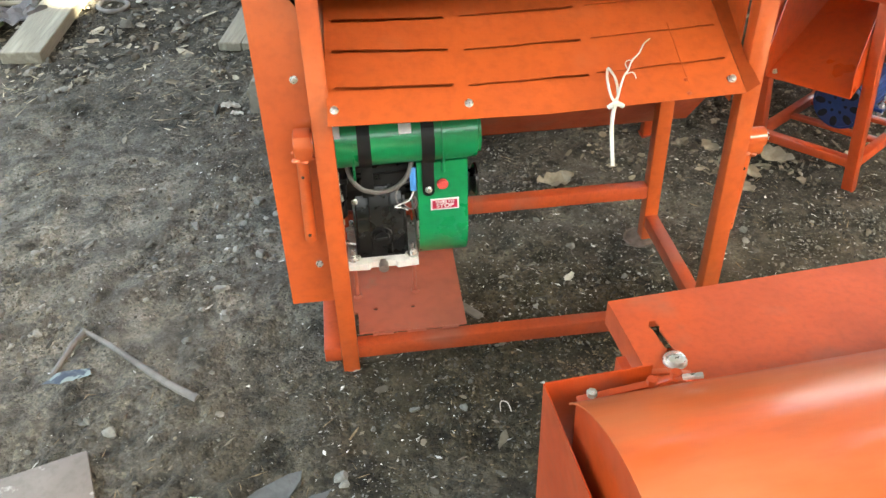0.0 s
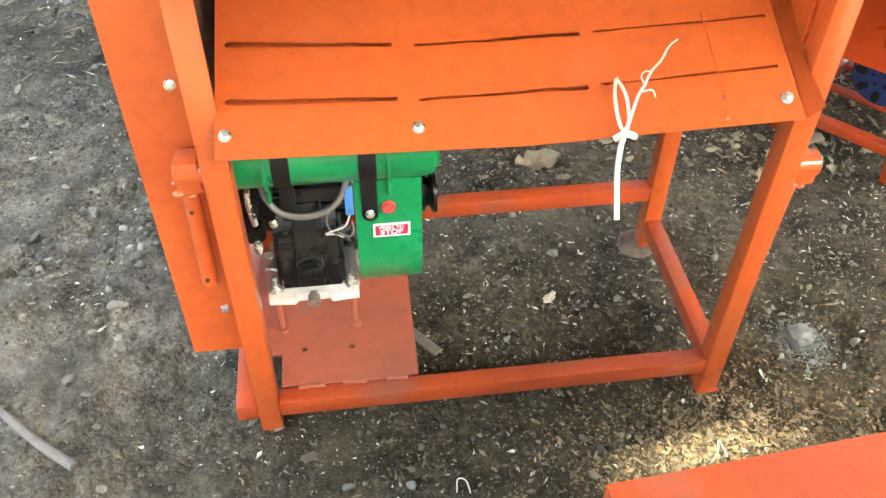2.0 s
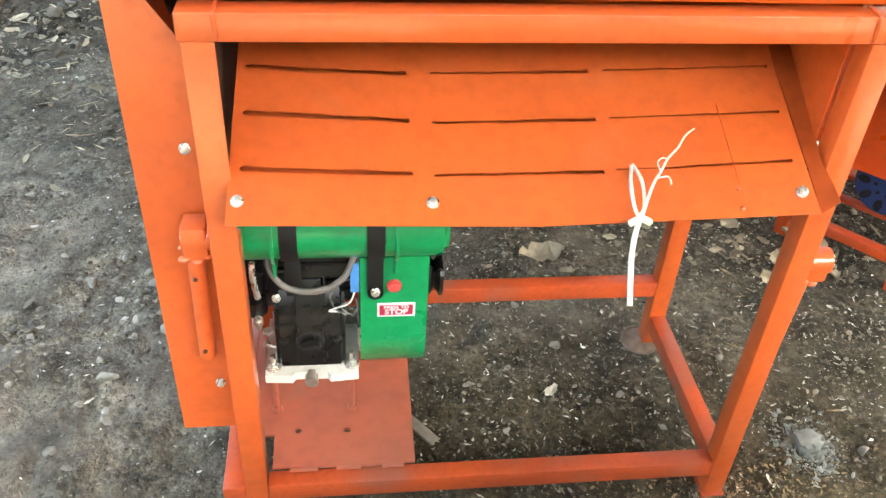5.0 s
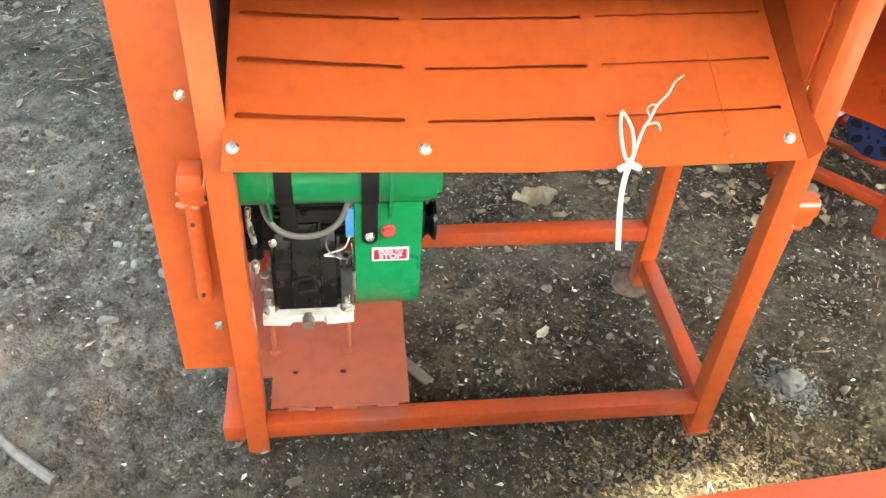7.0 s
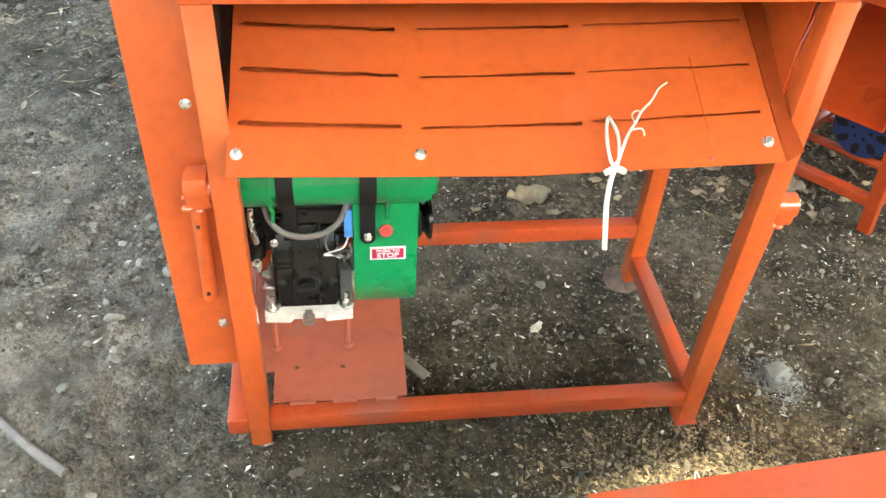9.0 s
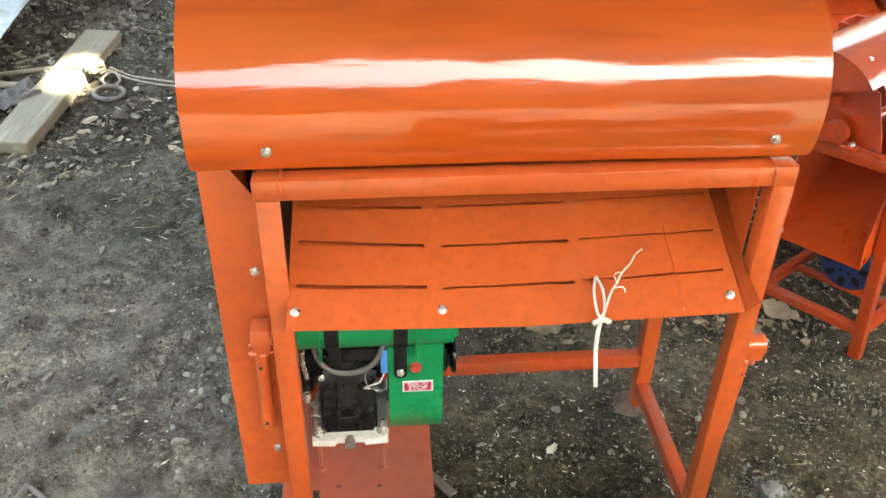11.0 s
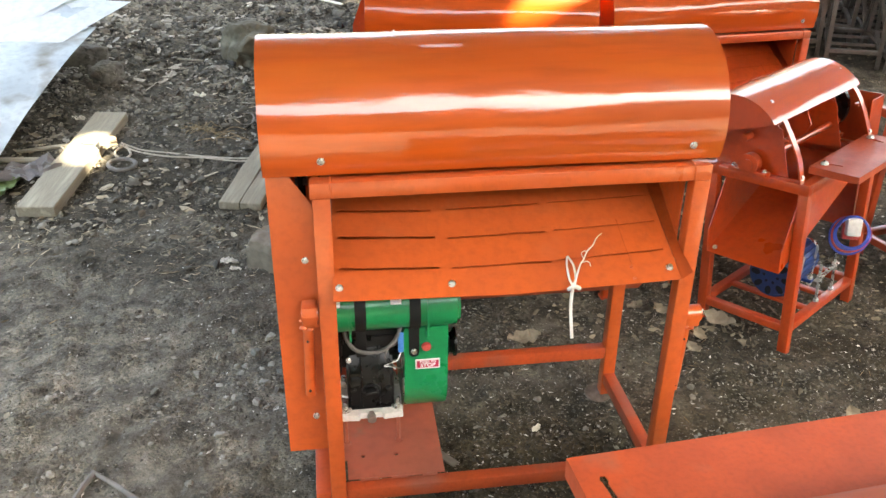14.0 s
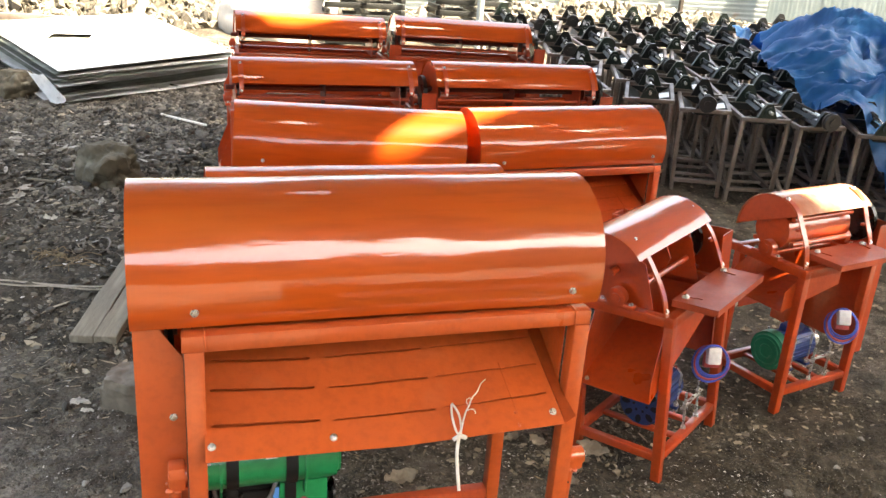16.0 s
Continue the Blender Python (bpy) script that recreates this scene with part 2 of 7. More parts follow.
def soil_material():
    m = bpy.data.materials.new("packed_earth")
    m.use_nodes = True
    n, l = m.node_tree.nodes, m.node_tree.links
    b = n["Principled BSDF"]
    tc = n.new("ShaderNodeTexCoord")

    def tex(s, d=6, r=0.6):
        t = n.new("ShaderNodeTexNoise")
        t.inputs["Scale"].default_value, t.inputs["Detail"].default_value, t.inputs["Roughness"].default_value = s, d, r
        l.new(tc.outputs["Object"], t.inputs["Vector"])
        return t.outputs[0]

    def ramp(src, stops):
        r = n.new("ShaderNodeValToRGB")
        while len(r.color_ramp.elements) < len(stops):
            r.color_ramp.elements.new(0.5)
        for e, (p, c) in zip(r.color_ramp.elements, stops):
            e.position, e.color = p, (*c, 1)
        l.new(src, r.inputs[0])
        return r.outputs[0]

    def mix(f, a, c, kind="MIX"):
        x = n.new("ShaderNodeMix")
        x.data_type, x.blend_type = "RGBA", kind
        if isinstance(f, float):
            x.inputs[0].default_value = f
        else:
            l.new(f, x.inputs[0])
        l.new(a, x.inputs[6])
        l.new(c, x.inputs[7])
        return x.outputs[2]

    def region(cx, cy, rx, ry):
        """1 in the middle of an uneven patch of the yard, 0 outside it."""
        mp = n.new("ShaderNodeMapping")
        mp.inputs["Location"].default_value = (-cx / rx, -cy / ry, 0)
        mp.inputs["Scale"].default_value = (1 / rx, 1 / ry, 0)
        l.new(tc.outputs["Object"], mp.inputs[0])
        ln = n.new("ShaderNodeVectorMath")
        ln.operation = "LENGTH"
        l.new(mp.outputs[0], ln.inputs[0])
        ad = n.new("ShaderNodeMath")
        ad.operation = "ADD"
        l.new(ln.outputs["Value"], ad.inputs[0])
        l.new(tex(3.1, 6, 0.65), ad.inputs[1])
        return ramp(ad.outputs[0], [(0.0, (1, 1, 1)), (0.72, (1, 1, 1)), (1.0, (0.08, 0.08, 0.08))])

    def tone(c):
        x = n.new("ShaderNodeRGB")
        x.outputs[0].default_value = (*c, 1)
        return x.outputs[0]

    big = ramp(tex(1.3, 4), [(0.36, (0.041, 0.035, 0.026)), (0.50, (0.095, 0.084, 0.066)), (0.62, (0.190, 0.172, 0.142))])
    # a dry, trodden dusty patch, and darker brown earth in front of the machine
    dust = n.new("ShaderNodeMath")
    dust.operation = "MULTIPLY"
    l.new(region(-0.60, 1.75, 2.6, 2.3), dust.inputs[0])
    dust.inputs[1].default_value = 0.49
    big = mix(dust.outputs[0], big, tone((0.355, 0.330, 0.285)))
    dark_earth = n.new("ShaderNodeMath")
    dark_earth.operation = "MULTIPLY"
    l.new(region(0.75, 1.10, 2.3, 1.3), dark_earth.inputs[0])
    dark_earth.inputs[1].default_value = 0.85
    big = mix(dark_earth.outputs[0], big, tone((0.085, 0.069, 0.040)))
    # a second, weaker patch of darker brown earth further right
    dark_earth = n.new("ShaderNodeMath")
    dark_earth.operation = "MULTIPLY"
    l.new(region(2.4, 1.80, 2.2, 1.7), dark_earth.inputs[0])
    dark_earth.inputs[1].default_value = 0.6
    big = mix(dark_earth.outputs[0], big, tone((0.062, 0.050, 0.032)))
    far = n.new("ShaderNodeMath")
    far.operation = "MULTIPLY"
    l.new(region(-0.3, 5.4, 5.0, 4.2), far.inputs[0])
    far.inputs[1].default_value = 0.75
    big = mix(far.outputs[0], big, tone((0.075, 0.064, 0.046)))
    mid = ramp(tex(9, 7, 0.65), [(0.33, (0.30, 0.29, 0.27)), (0.50, (0.82, 0.81, 0.79)), (0.72, (1.45, 1.44, 1.40))])
    fine = ramp(tex(95, 5, 0.7), [(0.32, (0.35, 0.34, 0.32)), (0.5, (1.0, 1.0, 1.0)), (0.72, (1.7, 1.68, 1.62))])
    col = mix(1.0, big, mid, "MULTIPLY")
    col = mix(0.42, col, fine, "MULTIPLY")
    # small pale specks
    vo = n.new("ShaderNodeTexVoronoi")
    vo.inputs["Scale"].default_value = 85
    l.new(tc.outputs["Object"], vo.inputs["Vector"])
    speck = ramp(vo.outputs["Distance"], [(0.0, (1, 1, 1)), (0.11, (1, 1, 1)), (0.16, (0, 0, 0))])
    pick = ramp(tex(37, 2), [(0.60, (0, 0, 0)), (0.63, (1, 1, 1))])
    both = mix(1.0, speck, pick, "MULTIPLY")
    pale = n.new("ShaderNodeRGB")
    pale.outputs[0].default_value = (0.46, 0.44, 0.39, 1)
    col = mix(both, col, pale.outputs[0])

    def math_node(op, a, c):
        x = n.new("ShaderNodeMath")
        x.operation = op
        for k, v in ((0, a), (1, c)):
            if isinstance(v, float):
                x.inputs[k].default_value = v
            else:
                l.new(v, x.inputs[k])
        return x.outputs[0]

    # crumbled clods of two sizes, each with its own tone, lying in patches
    height = math_node("ADD", tex(28, 8, 0.7), math_node("MULTIPLY", tex(120, 5, 0.7), 0.8))
    warp = n.new("ShaderNodeVectorMath")
    warp.operation = "MULTIPLY_ADD"
    wob = n.new("ShaderNodeTexNoise")
    wob.inputs["Scale"].default_value, wob.inputs["Detail"].default_value = 60, 4
    l.new(tc.outputs["Object"], wob.inputs["Vector"])
    l.new(wob.outputs["Color"], warp.inputs[0])
    warp.inputs[1].default_value = (0.016, 0.016, 0.016)
    l.new(tc.outputs["Object"], warp.inputs[2])
    for size, patch, high, lo, hi in ((62, 3.3, 0.9, 0.62, 1.40), (135, 5.1, 0.55, 0.70, 1.32)):
        cr = n.new("ShaderNodeTexVoronoi")
        cr.inputs["Scale"].default_value = size
        l.new(warp.outputs[0], cr.inputs["Vector"])
        where = ramp(tex(patch, 5, 0.7), [(0.42, (0, 0, 0)), (0.58, (1, 1, 1))])
        dome = ramp(cr.outputs["Distance"], [(0.0, (1, 1, 1)), (0.35, (0.75, 0.75, 0.75)), (0.62, (0, 0, 0))])
        height = math_node("ADD", height, math_node("MULTIPLY", math_node("MULTIPLY", dome, where), high))
        own = n.new("ShaderNodeSeparateColor")
        l.new(cr.outputs["Color"], own.inputs[0])
        shade = ramp(own.outputs[0], [(0.0, (lo, lo, lo)), (1.0, (hi, hi * 0.99, hi * 0.96))])
        col = mix(where, col, mix(1.0, col, shade, "MULTIPLY"))
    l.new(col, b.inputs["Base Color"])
    b.inputs["Roughness"].default_value = 0.92
    b.inputs["Specular IOR Level"].default_value = 0.25
    bp = n.new("ShaderNodeBump")
    bp.inputs["Strength"].default_value, bp.inputs["Distance"].default_value = 1.0, 0.011
    l.new(height, bp.inputs["Height"])
    l.new(bp.outputs[0], b.inputs["Normal"])
    return m


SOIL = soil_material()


# ---- mesh helpers ----
def box(bm, x0, x1, y0, y1, z0, z1, bev=0.0, m=None):
    r = bmesh.ops.create_cube(bm, size=1)
    vs = r["verts"]
    for v in vs:
        v.co = Vector((x0 + (v.co.x + 0.5) * (x1 - x0), y0 + (v.co.y + 0.5) * (y1 - y0), z0 + (v.co.z + 0.5) * (z1 - z0)))
    if bev:
        es = list({e for v in vs for e in v.link_edges})
        r = bmesh.ops.bevel(bm, geom=es, offset=bev, segments=2, affect="EDGES", profile=0.5)
        vs = list({v for f in r["faces"] for v in f.verts} | {v for v in vs if v.is_valid})
    if m:
        bmesh.ops.transform(bm, matrix=m, verts=vs)
    return bm


def rod(bm, a, b, r0, r1=None, seg=14, caps=True):
    a, b = Vector(a), Vector(b)
    d = b - a
    mm = Matrix.Translation((a + b) / 2) @ d.to_track_quat("Z", "Y").to_matrix().to_4x4()
    bmesh.ops.create_cone(bm, cap_ends=caps, segments=seg, radius1=r0, radius2=r0 if r1 is None else r1, depth=d.length, matrix=mm)
    return bm


def bar(bm, a, b, w, h, up=(0, 0, 1), bev=0.003):
    """A square bar from a to b, w wide and h high."""
    a, b = Vector(a), Vector(b)
    d = (b - a)
    zz = d.normalized()
    xx = Vector(up).cross(zz)
    xx = Vector((1, 0, 0)) if xx.length < 1e-4 else xx.normalized()
    yy = zz.cross(xx)
    mm = Matrix((xx, yy, zz)).transposed().to_4x4()
    mm.translation = a
    return box(bm, -w / 2, w / 2, -h / 2, h / 2, 0, d.length, bev, mm)


def tube(bm, pts, r, seg=8, closed=False, ends=True):
    """A round hose along points, smoothed."""
    P = [Vector(p) for p in pts]
    Q = []
    for i in range(len(P) - 1):
        p0, p1, p2, p3 = P[max(0, i - 1)], P[i], P[i + 1], P[min(len(P) - 1, i + 2)]
        for k in range(6):
            t = k / 6
            Q.append(0.5 * ((2 * p1) + (p2 - p0) * t + (2 * p0 - 5 * p1 + 4 * p2 - p3) * t * t + (3 * p1 - p0 - 3 * p2 + p3) * t ** 3))
    Q.append(P[-1])
    rings, side = [], Vector((0.31, 0.47, 0.83))
    for i, q in enumerate(Q):
        d = (Q[min(i + 1, len(Q) - 1)] - Q[max(i - 1, 0)]).normalized()
        u = d.cross(side)
        u = u.normalized() if u.length > 1e-3 else d.orthogonal().normalized()
        w = d.cross(u)
        rr = r(i / (len(Q) - 1)) if callable(r) else r
        rings.append([bm.verts.new(q + rr * (math.cos(a) * u + math.sin(a) * w)) for a in (2 * math.pi * k / seg for k in range(seg))])
    for A, B in zip(rings, rings[1:]):
        for k in range(seg):
            bm.faces.new((A[k], A[(k + 1) % seg], B[(k + 1) % seg], B[k]))
    if ends:
        bm.faces.new(rings[0][::-1])
        bm.faces.new(rings[-1])
    return bm


def plate(bm, outer, holes, place, thick):
    """A sheet from a 2D outline with holes, put into space by place(u, v), and given thickness."""
    b2 = bmesh.new()
    edges = []
    for loop in [outer] + holes:
        vs = [b2.verts.new((u, v, 0)) for u, v in loop]
        edges += [b2.edges.new((vs[i], vs[(i + 1) % len(vs)])) for i in range(len(vs))]
    bmesh.ops.triangle_fill(b2, use_beauty=True, use_dissolve=False, edges=edges, normal=(0, 0, 1))
    bmesh.ops.recalc_face_normals(b2, faces=b2.faces)
    bmesh.ops.solidify(b2, geom=list(b2.faces), thickness=thick)
    vmap = {}
    for v in b2.verts:
        p = Vector(place(v.co.x, v.co.y))
        if abs(v.co.z) > 1e-6:
            e = 1e-3
            n = (Vector(place(v.co.x + e, v.co.y)) - p).cross(Vector(place(v.co.x, v.co.y + e)) - p).normalized()
            p = p + n * v.co.z
        vmap[v] = bm.verts.new(p)
    for f in b2.faces:
        bm.faces.new([vmap[v] for v in f.verts])
    b2.free()
    return bm


def arc_sheet(bm, x0, x1, yc, zc, r, a0, a1, thick=0.002, seg=40, nx=10, dent=0.0, seed=0):
    """A curved cover with its axis along x. Angles in degrees from the front (-y) upwards over the top."""
    grids = []
    for rr in (r, r - thick):
        g = []
        for i in range(nx + 1):
            x = x0 + (x1 - x0) * i / nx
            row = []
            for k in range(seg + 1):
                a = radians(a0 + (a1 - a0) * k / seg)
                q = rr + dent * (noise.noise(Vector((x * 2.6 + seed, k * 0.17, seed * 1.7))) + 0.35 * noise.noise(Vector((x * 7 + seed, k * 0.32, seed))))
                row.append(bm.verts.new((x, yc - q * math.cos(a), zc + q * math.sin(a))))
            g.append(row)
        grids.append(g)
    o, n = grids
    for i in range(nx):
        for k in range(seg):
            bm.faces.new((o[i][k], o[i + 1][k], o[i + 1][k + 1], o[i][k + 1]))
            bm.faces.new((n[i][k + 1], n[i + 1][k + 1], n[i + 1][k], n[i][k]))
    for i in range(nx):
        for k, s in ((0, 1), (seg, -1)):
            f = (o[i][k], n[i][k], n[i + 1][k], o[i + 1][k])
            bm.faces.new(f if s > 0 else f[::-1])
    for k in range(seg):
        for i, s in ((0, -1), (nx, 1)):
            f = (o[i][k], n[i][k], n[i][k + 1], o[i][k + 1])
            bm.faces.new(f if s < 0 else f[::-1])
    return bm


OFF = [Vector((0, 0, 0))]


def finish(bm, name, material, smooth=35):
    if OFF[0].length:
        bmesh.ops.translate(bm, vec=-OFF[0], verts=bm.verts)
    bmesh.ops.recalc_face_normals(bm, faces=bm.faces)
    me = bpy.data.meshes.new(name)
    bm.to_mesh(me)
    bm.free()
    me.materials.append(material)
    if smooth:
        me.polygons.foreach_set("use_smooth", [True] * len(me.polygons))
        me.set_sharp_from_angle(angle=radians(smooth))
    return me


def part(name, bm, material, parent, label="", smooth=35):
    ob = new(name, bm if isinstance(bm, bpy.types.Mesh) else finish(bm, name, material, smooth))
    ob.parent = parent
    if label:
        tagged(ob, label)
    return ob


def thing(name, loc, yaw, label, category, group="", tilt=(0, 0)):
    e = new(name)
    e.empty_display_size = 0.1
    e.matrix_basis = pose(*loc, tilt[0], tilt[1], yaw)
    return tagged(e, label, category, group)


def solo(name, bm, material, loc, yaw, label, category, group="", kind="", tilt=(0, 0), smooth=35):
    ob = new(name, bm if isinstance(bm, bpy.types.Mesh) else finish(bm, name, material, smooth))
    ob.matrix_basis = pose(*loc, tilt[0], tilt[1], yaw)
    return tagged(ob, label, category, group, kind)


def B():
    return bmesh.new()


def bolt_mesh(r=0.0074, h=0.007, stick=0.0):
    """Hex bolt head with a washer, its axis along z."""
    bm = B()
    rod(bm, (0, 0, 0), (0, 0, 0.0012), r * 1.22, seg=16)
    rod(bm, (0, 0, 0.0012), (0, 0, h), r, r, seg=6)
    rod(bm, (0, 0, h), (0, 0, h + 0.0012), r * 0.97, r * 0.70, seg=6)
    return finish(bm, "bolt", ZINC)


def set_bolt(me, parent, p, n, label="", s=1.0, name="bolt"):
    ob = new(name, me)
    ob.parent = parent
    ob.matrix_basis = Matrix.Translation(Vector(p) - OFF[0]) @ Vector(n).to_track_quat("Z", "Y").to_matrix().to_4x4() @ Matrix.Scale(s, 4)
    if label:
        tagged(ob, label)
    return ob


BOLT = bolt_mesh()


# ---- ground ----
def ground_z(x, y):
    z = 0.09 * max(0.0, y - 3.2) if y < 12 else 0.79
    if 3.0 < y < 3.4:
        z = 0.09 * (y - 3.0) ** 2 / 0.8
    elif 3.4 <= y < 12:
        z = 0.09 * (y - 3.2)
    return z


def bumps(x, y):
    h = 0.010 * noise.noise(Vector((x * 1.7, y * 1.7, 0))) + 0.016 * noise.noise(Vector((x * 5.5, y * 5.5, 3.1))) + 0.007 * noise.noise(Vector((x * 12, y * 12, 9.1)))
    h += 0.0018 * noise.noise(Vector((x * 31, y * 31, 1.3))) + 0.0012 * noise.noise(Vector((x * 62, y * 62, 4.3)))
    # rounded lumps with creases between them
    q = max(0.0, min(1.0, 0.55 + 1.6 * noise.noise(Vector((x * 1.4, y * 1.4, 15.0)))))
    h += q * (0.028 * abs(noise.noise(Vector((x * 6.5, y * 6.5, 17.0)))) + 0.022 * abs(noise.noise(Vector((x * 14, y * 14, 19.0)))) - 0.006)
    # crumbled clods in uneven patches between the trodden earth
    k = noise.noise(Vector((x * 2.1, y * 2.1, 11.0))) * 2.2 + 0.45
    if k > 0:
        k = min(1.0, k)
        h += k * (0.016 * (0.3 - abs(noise.noise(Vector((x * 9, y * 9, 7.7))))) + 0.014 * (0.3 - abs(noise.noise(Vector((x * 21, y * 21, 2.2))))) + 0.007 * (0.3 - abs(noise.noise(Vector((x * 45, y * 45, 6.1))))))
    return h


def surf(x, y):
    return ground_z(x, y) + bumps(x, y)


def axis(a, b, step, far):
    v = list(np.arange(a, b + step / 2, step))
    s, p = step, b
    while p < far:
        s *= 1.22
        p += s
        v.append(p)
    s, p = step, a
    while p > -far:
        s *= 1.22
        p -= s
        v.insert(0, p)
    return v


def build_ground():
    xs, ys = axis(-1.4, 2.5, 0.0085, 600), axis(0.7, 3.2, 0.0085, 600)
    verts = [(x, y, ground_z(x, y) + (bumps(x, y) if abs(x) < 30 and abs(y) < 30 else 0)) for y in ys for x in xs]
    w = len(xs)
    faces = [(j * w + i, j * w + i + 1, (j + 1) * w + i + 1, (j + 1) * w + i) for j in range(len(ys) - 1) for i in range(w - 1)]
    me = bpy.data.meshes.new("ground")
    me.from_pydata(verts, [], faces)
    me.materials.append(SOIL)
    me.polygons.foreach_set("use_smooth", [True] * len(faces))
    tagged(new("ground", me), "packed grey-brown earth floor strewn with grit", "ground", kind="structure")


build_ground()


# ---- unseen roof added to shade the yard, open at the sides ----
ROOF_Z = 3.6


def roof_hole(cx, cy, cz, w, d, turn=0.0, seed=1):
    """A ragged gap in the added roof, placed on the sun's way to a spot below."""
    k = (ROOF_Z - cz) / SUN_DIR.z
    x, y = cx + SUN_DIR.x * k, cy + SUN_DIR.y * k
    c, s = math.cos(radians(turn)), math.sin(radians(turn))
    out = []
    for i in range(14):
        a = 2 * math.pi * i / 14
        q = 1 + 0.35 * noise.noise(Vector((math.cos(a) * 1.3 + seed, math.sin(a) * 1.3, seed * 2.0)))
        u, v = w / 2 * q * math.cos(a), d / 2 * q * math.sin(a)
        out.append((x + c * u - s * v, y + s * u + c * v))
    return out


def build_roof():
    # gaps aimed so that sun patches fall on chosen spots
    holes = [
        roof_hole(0.97, 1.04, 0.0, 0.46, 0.029, 10, 1),
        roof_hole(-1.04, 3.83, 0.12, 0.25, 0.40, 10, 2),
        roof_hole(1.50, 3.43, 0.97, 1.05, 0.20, 30, 3),
        roof_hole(1.08, 5.96, 1.18, 0.80, 0.34, 6, 4),
        roof_hole(2.83, 2.42, 0.92, 0.48, 0.36, 10, 5),
    ]
    bm = B()
    plate(bm, [(-1.9, -2.0), (7.8, -2.0), (7.8, 6.9), (-1.2, 6.9), (-1.55, 7.7), (-1.9, 7.7)], holes, lambda u, v: (u, v, ROOF_Z), 0.02)
    me = finish(bm, "ceiling", ROOFM, 0)
    tagged(new("ceiling", me), "unseen sheet roof added over the yard, with gaps aimed to let sun through", "roof", kind="structure")
    for x, y in ((-1.85, -1.9), (7.74, -1.9), (7.74, 6.82), (-1.72, 7.55)):
        bm = B()
        rod(bm, (x, y, -0.05), (x, y, ROOF_Z - 0.02), 0.035, seg=12)
        tagged(new("post", finish(bm, "post", BLACKSTEEL)), "dark steel pole added to hold up the unseen roof", "pole", kind="structure")


build_roof()


# ---- the large threshing machine ----
def slot(u0, u1, v0, v1, h0, h1, seed=0):
    """A hand-cut slit in the chute: long, wavy, wider at one end, with a burnt-out hole where the cut stopped."""
    r = random.Random(seed)
    n = 9
    us = [u0 + (u1 - u0) * i / n for i in range(n + 1)]
    mid = [v0 + (v1 - v0) * i / n + r.uniform(-0.0007, 0.0007) for i in range(n + 1)]
    hs = [h0 + (h1 - h0) * i / n + r.uniform(-0.0005, 0.0005) for i in range(n + 1)]
    bulb = [(u1 + 0.004 * math.cos(a), mid[-1] + max(0.0034, h1 + 0.0012) * math.sin(a)) for a in (-2.2, -1.1, 0.0, 1.1, 2.2)]
    nose = [(u0 - 0.005, mid[0] - 0.3 * h0), (u0 - 0.005, mid[0] + 0.4 * h0)]
    low = [(u, m - h) for u, m, h in zip(us, mid, hs)]
    up = [(u, m + h) for u, m, h in zip(us, mid, hs)]
    return low[:-1] + bulb + up[:-1][::-1] + nose[::-1]


